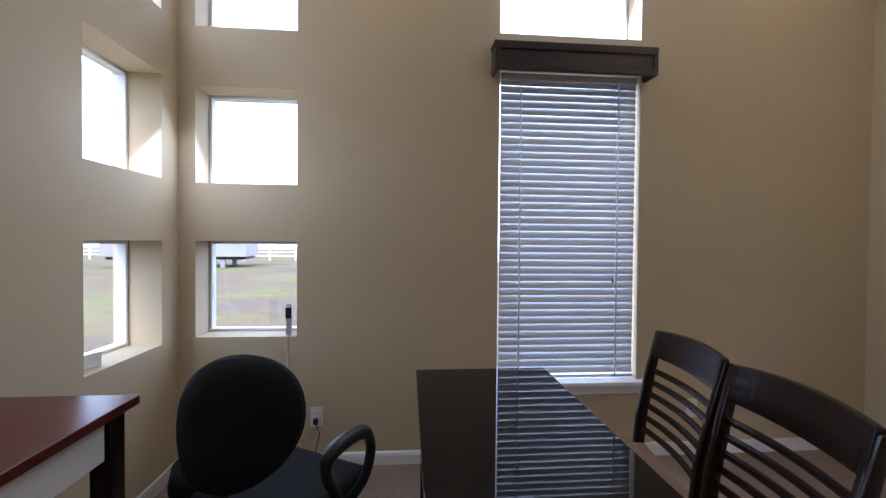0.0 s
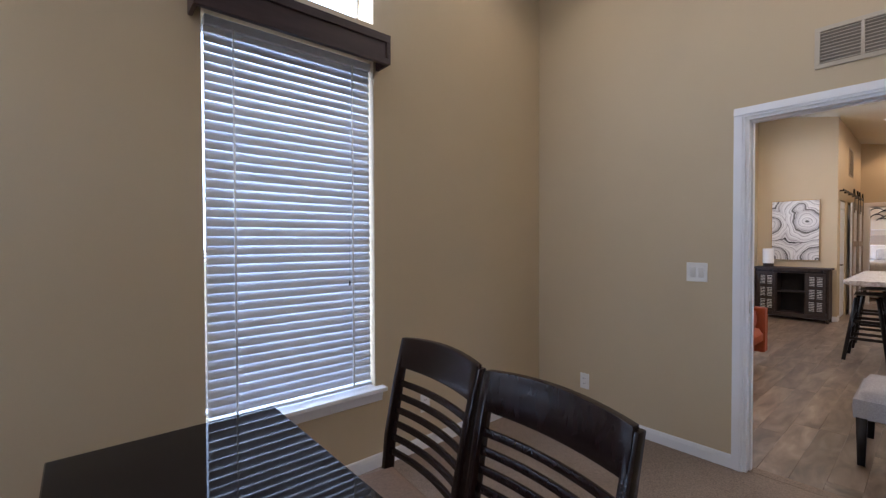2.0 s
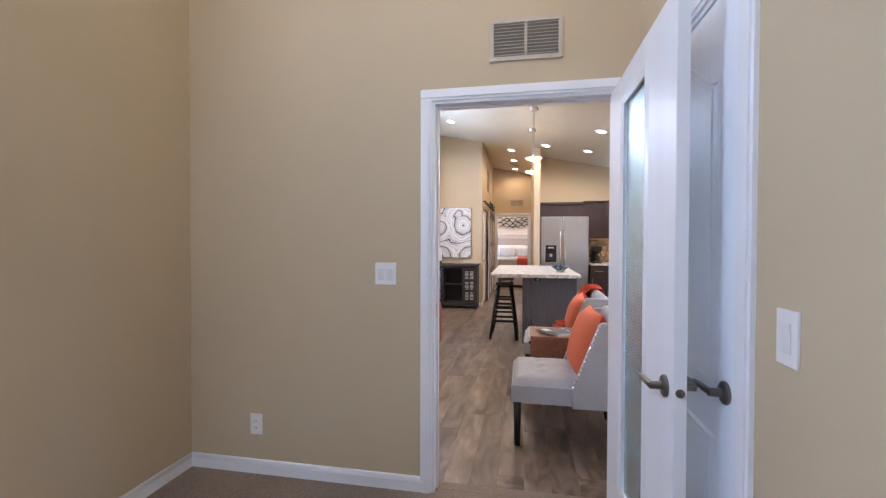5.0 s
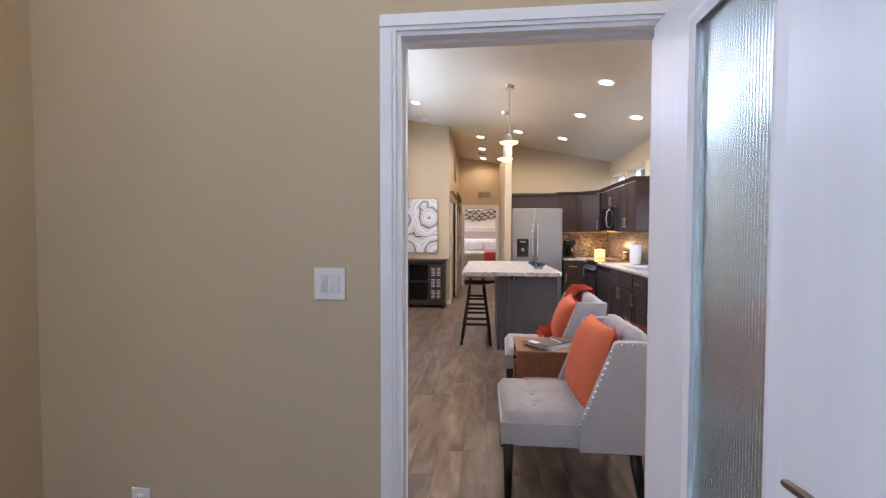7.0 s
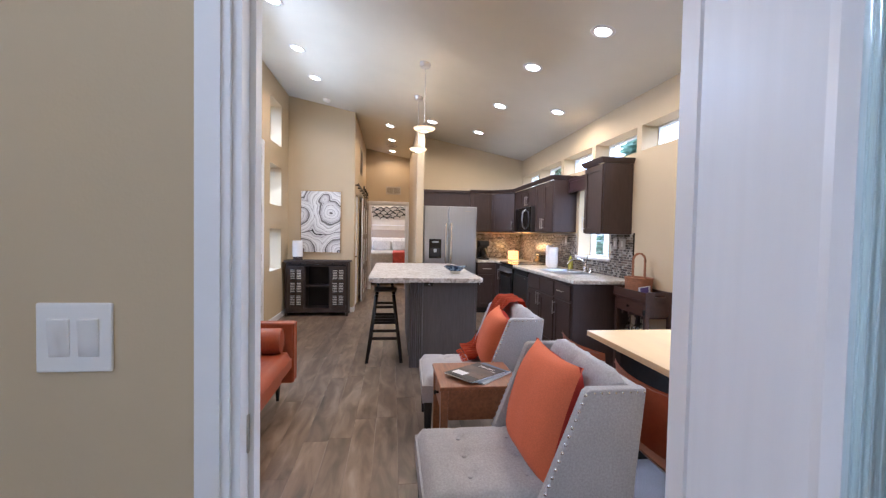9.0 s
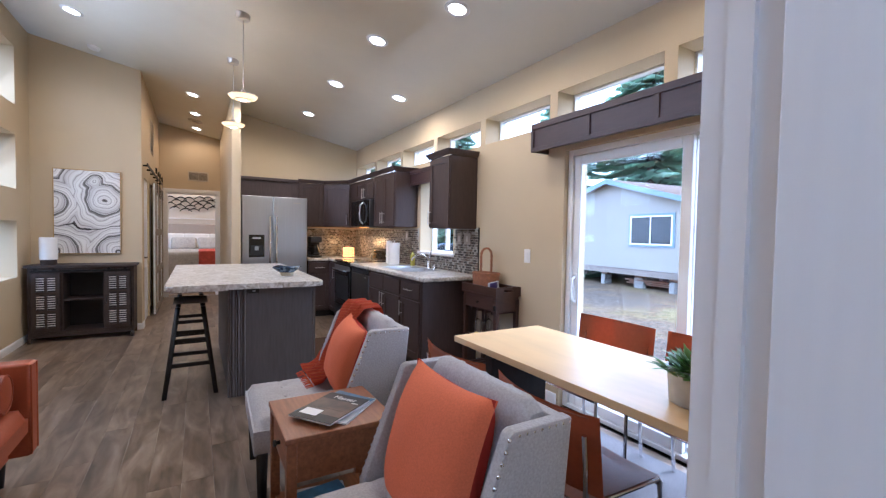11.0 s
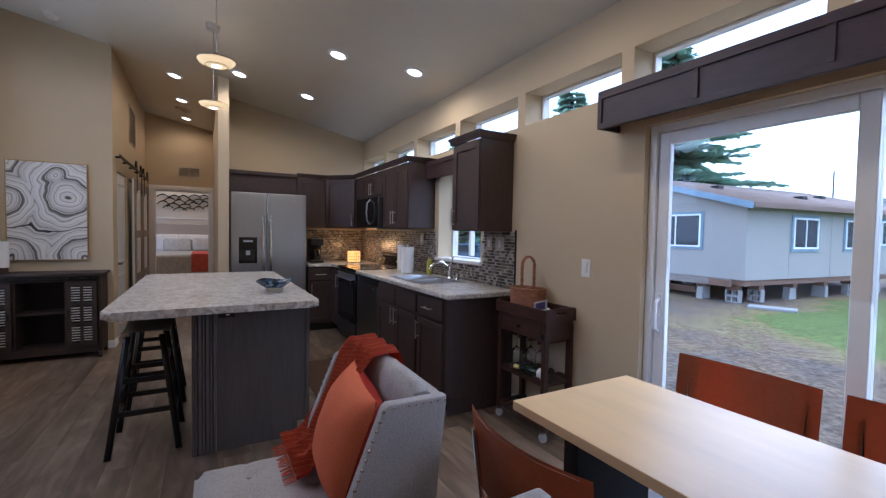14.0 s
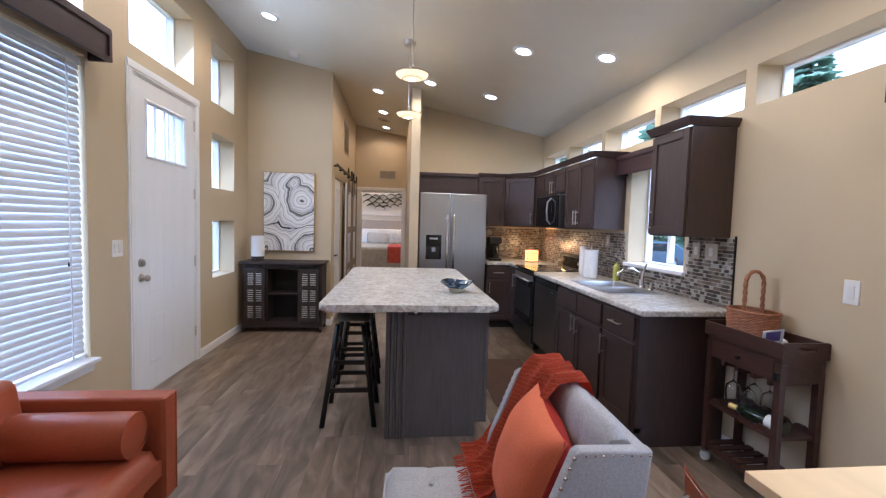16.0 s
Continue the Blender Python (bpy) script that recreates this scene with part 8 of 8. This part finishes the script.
for j_ in range(4):
    for i in range(6):
        y, z = -0.50 + i * 0.20 + 0.10 * (j_ % 2) + random.uniform(-0.03, 0.03), -0.15 + j_ * 0.085 + random.uniform(-0.012, 0.012) + 0.03 * math.sin(i * 1.3)
        w_, h_ = random.uniform(0.10, 0.13), random.uniform(0.03, 0.055)
        for s_ in (-1, 1):
            pts = [(-0.008, y, z + h_), (-0.012, y + s_ * w_ * 0.45, z + h_ * 0.55), (-0.010, y + s_ * w_ * 0.8, z - h_ * 0.1), (-0.008, y + s_ * w_, z - h_ * 0.8)]
            part("branch", tube(pts, [0.020, 0.013, 0.010, 0.015], 6), M["black_fabric"], e)
e = thing("picture_mount", pose(0, 0, 0), "small black stand-off behind the sculpture", "mount")
part("pin", tube([(XZ - 0.012, 1.5, 2.03), (XZ - 0.035, 1.5, 2.03)], 0.006, 6), M["black_iron"], e)


# ---- outside: neighbour house on blocks, firs, fence, hills ----
def frame_of(parent, mat, u0, u1, z0, z1, w, y0, y1, name):
    return part(name, join(box(u0 - w, u0, y0, y1, z0 - w, z1 + w), box(u1, u1 + w, y0, y1, z0 - w, z1 + w), box(u0, u1, y0, y1, z0 - w, z0), box(u0, u1, y0, y1, z1, z1 + w)), M[mat], parent)


HL, HG = 11.4, 8.4       # long side, gable side
e = thing("neighbour_house", pose(12.0, -12.67, 0.0, 0, 0, -5.4), "grey manufactured house standing on concrete blocks", "house")
EZ, RZ = 2.36, 2.36 + 0.28 * HG / 2
wl2 = prism([(0, 0.12), (HG, 0.12), (HG, EZ), (HG / 2, RZ), (0, EZ)], -HL, 0.0, "y")
body = part("wall", wl2, M["siding"], e)
for v in (-2.2, -4.6, -7.0, -9.0):
    part("batten", box(-0.006, 0.0, v - 0.02, v + 0.02, 0.14, EZ - 0.05), M["siding"], body)
for u in (2.8, 5.6):
    part("batten", box(u - 0.02, u + 0.02, 0.0, 0.006, 0.14, EZ + 0.4), M["siding"], body)
rf = part("roof", join(prism([(-0.35, EZ - 0.06), (HG / 2, RZ + 0.03), (HG / 2, RZ + 0.13), (-0.35, EZ + 0.06)], -HL - 0.3, 0.35, "y"), prism([(HG + 0.35, EZ - 0.06), (HG / 2, RZ + 0.03), (HG / 2, RZ + 0.13), (HG + 0.35, EZ + 0.06)], -HL - 0.3, 0.35, "y")), M["shingle"], e, "brown shingle roof")
part("fascia", join(prism([(-0.37, EZ - 0.14), (HG / 2, RZ - 0.06), (HG / 2, RZ + 0.125), (-0.37, EZ + 0.055)], 0.35, 0.38, "y"), prism([(HG + 0.37, EZ - 0.14), (HG / 2, RZ - 0.06), (HG / 2, RZ + 0.125), (HG + 0.37, EZ + 0.055)], 0.35, 0.38, "y")), M["trim_blue"], rf, "blue-grey fascia board")
part("gutter", box(-0.42, -0.35, -HL - 0.3, 0.35, EZ - 0.10, EZ + 0.02, 0.01, 1), M["shingle"], rf)
for u, v in ((2.6, -2.5), (1.4, -5.5), (2.2, -8.5)):
    part("roof_vent", moved(cbox(0.3, 0.3, 0.15), pose(u, v, EZ + 0.28 * u + 0.08)), M["black_iron"], rf)
w = part("window", box(1.45, 3.15, 0.012, 0.02, 1.12, 2.10), M["dark_pane"], e)
frame_of(w, "vinyl_white", 1.45, 3.15, 1.12, 2.10, 0.05, 0.0, 0.05, "window_frame")
part("mullion", box(2.28, 2.32, 0.02, 0.045, 1.12, 2.10), M["vinyl_white"], w)
frame_of(w, "trim_blue", 1.40, 3.20, 1.07, 2.15, 0.08, 0.0, 0.03, "window_trim")
for v0, v1, z0_, z1_, kk in ((-3.68, -2.40, 1.12, 2.0, "w"), (-6.72, -5.50, 1.12, 2.0, "w"), (-8.28, -7.62, 1.25, 2.04, "w"), (-9.83, -9.08, 0.15, 2.05, "d")):
    if kk == "w":
        w = part("window", box(-0.02, -0.012, v0, v1, z0_, z1_), M["dark_pane"], e)
        part("window_frame", join(box(-0.05, 0, v0 - 0.06, v0, z0_ - 0.06, z1_ + 0.06), box(-0.05, 0, v1, v1 + 0.06, z0_ - 0.06, z1_ + 0.06), box(-0.05, 0, v0, v1, z0_ - 0.06, z0_), box(-0.05, 0, v0, v1, z1_, z1_ + 0.06), box(-0.045, -0.015, (v0 + v1) / 2 - 0.02, (v0 + v1) / 2 + 0.02, z0_, z1_)), M["vinyl_white"], w)
        part("window_trim", join(box(-0.03, 0, v0 - 0.15, v0 - 0.06, z0_ - 0.15, z1_ + 0.15), box(-0.03, 0, v1 + 0.06, v1 + 0.15, z0_ - 0.15, z1_ + 0.15), box(-0.03, 0, v0 - 0.06, v1 + 0.06, z0_ - 0.15, z0_ - 0.06), box(-0.03, 0, v0 - 0.06, v1 + 0.06, z1_ + 0.06, z1_ + 0.15)), M["trim_blue"], w)
    else:
        d = part("door", box(-0.05, 0, v0, v1, z0_, z1_), M["fence_white"], e, "white back door")
        part("door_pane", box(-0.055, -0.045, v0 + 0.25, v1 - 0.25, 1.2, 1.9), M["dark_pane"], d)
part("floor_beam", box(0.05, HG - 0.05, -HL + 0.05, -0.05, -0.06, 0.12), M["old_timber"], e, "dark floor timbers")
part("skirt_beam", box(0.35, 5.6, 0.03, 0.13, -0.10, 0.11), M["grey_timber"] if "grey_timber" in M else shade("grey_timber", (0.24, 0.20, 0.17), 0.85, grain=(6, 0.3), blotch=(1.2, 0.25), stretch=(1, 5, 5)), e, "weathered grey rim beam")
part("rust_end", box(0.33, 1.0, 0.131, 0.14, -0.09, 0.10), M["old_timber"], e, "rust-brown beam end")
for k_, (u0_, u1_) in enumerate(((1.6, 3.6), (1.4, 3.4), (1.7, 3.5))):
    part("stacked_board", moved(box(u0_, u1_, -0.55, -0.30, -0.47 + 0.075 * k_, -0.41 + 0.075 * k_, 0.004, 1), pose(0, 0, 0, 0, 0, 1.5 * k_)), M["old_timber"], e)
block_mesh = mesh_of(join(box(-0.2, 0.2, -0.1, -0.07, 0, 0.19, 0.004, 1), box(-0.2, 0.2, 0.07, 0.1, 0, 0.19, 0.004, 1), box(-0.2, -0.16, -0.07, 0.07, 0, 0.19), box(-0.02, 0.02, -0.07, 0.07, 0, 0.19), box(0.16, 0.2, -0.07, 0.07, 0, 0.19)), M["concrete_block"], name="block")
for k_, (u, v) in enumerate(((0.45, -0.25), (1.35, -0.15), (2.9, -0.25), (4.6, -0.25), (6.4, -0.25), (8.0, -0.25), (0.3, -1.1), (0.3, -2.9), (0.3, -4.7), (0.3, -6.5), (0.3, -8.3), (0.3, -10.1), (0.3, -11.2), (4.0, -3.0), (4.0, -7.0))):
    for q in range(2):
        part("block_pier", block_mesh, None, e, m=pose(u, v, GROUND + 0.195 * q, 0, 0, 90 * (k_ % 2) + 4 * q) @ (pose(0, 0, 0.095, 90, 0, 0) @ pose(0, 0, -0.095) if k_ % 3 == 0 else pose(0, 0, 0)))
    part("pier_cap", box(u - 0.16, u + 0.16, v - 0.12, v + 0.12, GROUND + 0.39, -0.06), M["old_timber"], e)
e = thing("concrete_pad", pose(11.2, -12.5, GROUND, 0, 0, 20), "pale flat concrete slab lying under the house corner", "slab")
part("pad", cbox(1.1, 0.5, 0.07, 0.0, 0.01, 1), M["concrete_block"], e)
e = thing("utility_pole", pose(19.5, -41.0, GROUND), "thin dark wooden utility pole beyond the houses", "pole")
part("pole", tube([(0, 0, -0.1), (0, 0, 7.3)], [0.075, 0.05], 8), M["bark"], e)


def fir(x, y, h, seed, spread=0.24):
    """A fir: tapered trunk, drooping limbs and a crown of needle sprays."""
    rng = random.Random(seed)
    e = thing("fir_tree", pose(x, y, GROUND), "tall dark green fir tree behind the house", "tree", "fir trees")
    part("trunk", tube([(0, 0, -0.1), (0.04, 0.02, h * 0.3), (0.0, 0.05, h * 0.7), (0, 0, h)], [0.022 * h, 0.017 * h, 0.008 * h, 0.01], 8), M["bark"], e)
    verts, faces, limbs = [], [], []
    z = 0.10 * h
    while z < h * 0.985:
        f = z / h
        reach = spread * h * (1 - f) ** 0.85 + 0.25
        for k_ in range(rng.randint(9, 12)):
            a = rng.uniform(0, 2 * math.pi)
            L = reach * rng.uniform(0.55, 1.12)
            dx, dy = math.cos(a), math.sin(a)
            droop, lift = rng.uniform(0.16, 0.34), rng.uniform(0.02, 0.14)
            pts = [(dx * L * q, dy * L * q, z - droop * L * q + lift * L * q * q * 1.4) for q in (0, 0.35, 0.7, 1.0)]
            limbs.append(pts)
            n_s = max(8, int(L * 16))
            for i in range(n_s):
                q = 0.18 + 0.82 * (i + rng.random()) / n_s
                px, py, pz = dx * L * q, dy * L * q, z - droop * L * q + lift * L * q * q * 1.4
                for s_ in (-1, 1):
                    ln = rng.uniform(0.35, 0.75) * (1.15 - 0.6 * q) * (0.6 + 0.04 * h)
                    b_ = a + s_ * rng.uniform(0.5, 1.1)
                    ex, ey, ez = px + math.cos(b_) * ln, py + math.sin(b_) * ln, pz - rng.uniform(0.05, 0.30) * ln
                    wx, wy = -math.sin(b_) * ln * 0.30, math.cos(b_) * ln * 0.30
                    i0 = len(verts)
                    verts += [(px, py, pz), (px + (ex - px) * 0.5 + wx, py + (ey - py) * 0.5 + wy, pz + (ez - pz) * 0.4 + ln * rng.uniform(-0.1, 0.25)), (ex, ey, ez), (px + (ex - px) * 0.5 - wx, py + (ey - py) * 0.5 - wy, pz + (ez - pz) * 0.6 - ln * rng.uniform(0.05, 0.35))]
                    faces.append((i0, i0 + 1, i0 + 2, i0 + 3))
        z += h * 0.028 * rng.uniform(0.8, 1.3)
    me = bpy.data.meshes.new("crown")
    me.from_pydata(verts, [], faces)
    me.materials.append(M["needles"])
    part("crown", me, None, e, "dark green needle sprays")
    part("limb", join(*[tube(p, [0.05, 0.035, 0.02, 0.006], 4) for p in limbs[::2]]), M["bark"], e)


fir(20.2, -21.5, 13.6, 1, 0.50)
fir(25.0, -18.8, 11.3, 2, 0.42)
fir(31.0, -15.0, 10.5, 3, 0.36)
fir(37.0, -11.5, 11.0, 4, 0.32)


def rail_fence(p, q, label):
    """White two-rail fence with posts."""
    p, q = Vector(p), Vector(q)
    L = (q - p).length
    ang_ = math.degrees(math.atan2(q.y - p.y, q.x - p.x))
    e = thing("rail_fence", pose(p.x, p.y, GROUND, 0, 0, ang_), label, "fence", "white fences")
    n = int(L / 2.4)
    pm = mesh_of(box(-0.065, 0.065, -0.065, 0.065, -0.1, 1.25, 0.01, 1), M["fence_white"], name="post")
    for i in range(n + 1):
        part("post", pm, None, e, m=pose(i * L / n, 0, 0))
    for z in (0.45, 0.80, 1.12):
        part("rail", box(0, L, -0.02, 0.02, z - 0.07, z + 0.07), M["fence_white"], e)


rail_fence((-60, 46), (30, 40), "white three-rail fence at the far side of the yard")
rail_fence((14.0, -42), (-30, -44), "white three-rail fence beyond the lawn")


def shed(x, y, rz, sx, sy, h, label):
    e = thing("utility_trailer", pose(x, y, GROUND, 0, 0, rz), label, "trailer")
    part("body", cbox(sx, sy, h, 0.75, 0.05, 2), M["siding"], e)
    part("roof", cbox(sx + 0.2, sy + 0.2, 0.12, 0.75 + h, 0.03, 1), M["shingle"], e)
    part("chassis", cbox(sx * 0.96, sy * 0.8, 0.2, 0.55), M["black_iron"], e)
    for u in (-sx * 0.32, 0, sx * 0.32):
        for v in (-sy * 0.4, sy * 0.4):
            part("support", moved(cbox(0.3, 0.3, 0.56), pose(u, v, -0.005)), M["concrete_block"], e)


shed(-14.2, 33.0, 8, 9.0, 4.0, 2.6, "long pale grey trailer house standing on supports")
shed(-34.0, 30.0, 60, 12.0, 4.0, 2.6, "long pale grey trailer house further off")

# parked car seen through the kitchen window
e = thing("parked_car", pose(27.2, -12.0, GROUND, 0, 0, 60), "small blue-grey hatchback parked on the gravel", "car")
prof2 = [(-2.0, 0.25), (2.0, 0.25), (2.05, 0.65), (1.15, 0.85), (0.55, 1.38), (-1.25, 1.40), (-1.95, 0.95), (-2.05, 0.6)]
part("body", prism(prof2, -0.85, 0.85, "y", 0.06, 2), M["car_paint"] if "car_paint" in M else shade("car_paint", (0.08, 0.12, 0.17), 0.25, 0.3), e)
part("side_window", prism([(-1.15, 0.92), (0.85, 0.92), (0.48, 1.30), (-1.1, 1.32)], -0.862, 0.862, "y"), M["dark_pane"], e)
for x in (-1.25, 1.25):
    for y in (-0.80, 0.80):
        wh = part("wheel", moved(lathe([(0.0, -0.1), (0.30, -0.1), (0.32, -0.07), (0.32, 0.07), (0.30, 0.1), (0, 0.1)], 20), pose(x, y, 0.32, 90, 0, 0)), M["black_plastic"], e)
        part("rim", moved(lathe([(0, -0.105), (0.19, -0.105), (0.19, 0.105), (0, 0.105)], 14), pose(x, y, 0.32, 90, 0, 0)), M["galvanised"], wh)

# far hills
bm = bmesh.new()
g = []
for i in range(90):
    a = radians(-100 + i * 200 / 89) - radians(90)
    ridge = 15 + 9 * noise.noise(Vector((i * 0.09, 3, 0))) + 2.0 * noise.noise(Vector((i * 0.6, 7, 0)))
    g.append([bm.verts.new((6 + math.cos(a) * r, math.sin(a) * r, z)) for r, z in ((140, GROUND - 1), (190, ridge * 0.45), (250, ridge), (300, GROUND - 1))])
for a, b in zip(g, g[1:]):
    for i in range(3):
        bm.faces.new((a[i], a[i + 1], b[i + 1], b[i]))
solid("backdrop", bm, M["hill"], "low wooded hills in the distance", "hills", smooth=60)

# ---- floor planks: a strip floor from the doorway to the hall ----
random.seed(11)
plank_floor_thing = thing("floor_living", pose(0, 0, 0), "grey-brown wood plank floor", "floor", kind="structure")
PL, PW = 1.22, 0.152
plank_mesh = mesh_of(box(-PL / 2, PL / 2, -PW / 2, PW / 2, -0.010, 0.0, 0.0012, 1), M["floor_plank"], name="plank")
rows = int((YN - YS) / PW) + 1
count = 0
far_planks = []
for r in range(rows):
    y = YS + (r + 0.5) * (YN - YS) / rows
    x = XL + random.uniform(-1.1, -0.2) - 0.02
    while x < XE + 0.05:
        a, b = max(x, XL - 0.018), min(x + PL, XE + 0.06)
        if b - a > 0.02:
            m = pose((a + b) / 2, y, 0) @ Matrix.Diagonal(((b - a) / PL, (YN - YS) / rows / PW, 1, 1))
            if count < 320:
                part("plank", plank_mesh, None, plank_floor_thing, m=m)
                count += 1
            else:
                far_planks.append(m)
        x += PL
if far_planks:
    part("planks", join(*[moved(box(-PL / 2, PL / 2, -PW / 2, PW / 2, -0.010, 0.0, 0.0012, 1), m) for m in far_planks]), M["floor_plank"], plank_floor_thing)

# ---- mosaic splashback: small glass tiles in running bond ----
random.seed(17)


def mosaic(name, length, height, m, holes=()):
    """Tiles over a grout bed in the local x-z plane, facing -y."""
    e = thing(name, m, "grey-brown glass mosaic splashback", "splashback", kind="structure")
    cells = [(0, length, 0, height)]
    for h in holes:
        nxt = []
        for a0, a1, b0, b1 in cells:
            h0, h1, k0, k1 = max(a0, h[0]), min(a1, h[1]), max(b0, h[2]), min(b1, h[3])
            if h0 >= h1 or k0 >= k1:
                nxt.append((a0, a1, b0, b1))
                continue
            nxt += [c for c in ((a0, h0, b0, b1), (h1, a1, b0, b1), (h0, h1, b0, k0), (h0, h1, k1, b1)) if c[1] - c[0] > 1e-4 and c[3] - c[2] > 1e-4]
        cells = nxt
    part("grout_bed", join(*[box(c[0], c[1], -0.006, -0.001, c[2], c[3]) for c in cells]), M["grout"], e)
    verts, faces = [], []
    z = 0.001
    while z + 0.0225 < height:
        x = -random.uniform(0, 0.05)
        while x < length:
            w = random.choice((0.024, 0.024, 0.036, 0.048))
            a, b = max(x, 0.0), min(x + w, length)
            if b - a > 0.004 and not any(h[0] - 0.001 < b and a < h[1] + 0.001 and h[2] - 0.001 < z + 0.0225 and z < h[3] + 0.001 for h in holes):
                i0 = len(verts)
                d = -0.0095 - random.uniform(0, 0.0015)
                verts += [(a, -0.005, z), (b, -0.005, z), (b, -0.005, z + 0.0225), (a, -0.005, z + 0.0225), (a + 0.0008, d, z + 0.0008), (b - 0.0008, d, z + 0.0008), (b - 0.0008, d, z + 0.0217), (a + 0.0008, d, z + 0.0217)]
                faces += [tuple(i0 + q for q in f) for f in ((4, 5, 6, 7), (0, 1, 5, 4), (1, 2, 6, 5), (2, 3, 7, 6), (3, 0, 4, 7))]
            x += w + 0.003
        z += 0.0257
    me = bpy.data.meshes.new("tiles")
    me.from_pydata(verts, [], faces)
    me.materials.append(M["mosaic_tile"])
    part("edge_strip", box(length, length + 0.006, -0.013, -0.001, 0, height), M["black_iron"], e, "dark metal edge strip")
    t = part("tiles", me, None, e)
    tagged(t, kind="stuff")


mosaic("splashback_south", XB - 8.10, 0.478, pose(XB, YS, 0.9225, 0, 0, 180), [(XB - KITCHEN_WINDOW[1] - 0.03, XB - KITCHEN_WINDOW[0] + 0.03, KITCHEN_WINDOW[2] - 0.95, 1.0)])
mosaic("splashback_east", 0.975, 0.478, pose(XB, 0.075, 0.9225, 0, 0, -90))
kw = thing("sill_3", pose(0, 0, 0), "white painted kitchen window lining", "window sill", kind="structure")
part("stool", box(KITCHEN_WINDOW[0] - 0.028, KITCHEN_WINDOW[1] + 0.028, YS - 0.16, YS + 0.03, KITCHEN_WINDOW[2] - 0.026, KITCHEN_WINDOW[2] + 0.002, 0.004), M["white_paint"], kw)
part("sash_bar", box(9.035, 9.075, YS - 0.225, YS - 0.175, KITCHEN_WINDOW[2] + 0.03, KITCHEN_WINDOW[3] - 0.03, 0.004, 1), M["vinyl_white"], kw)
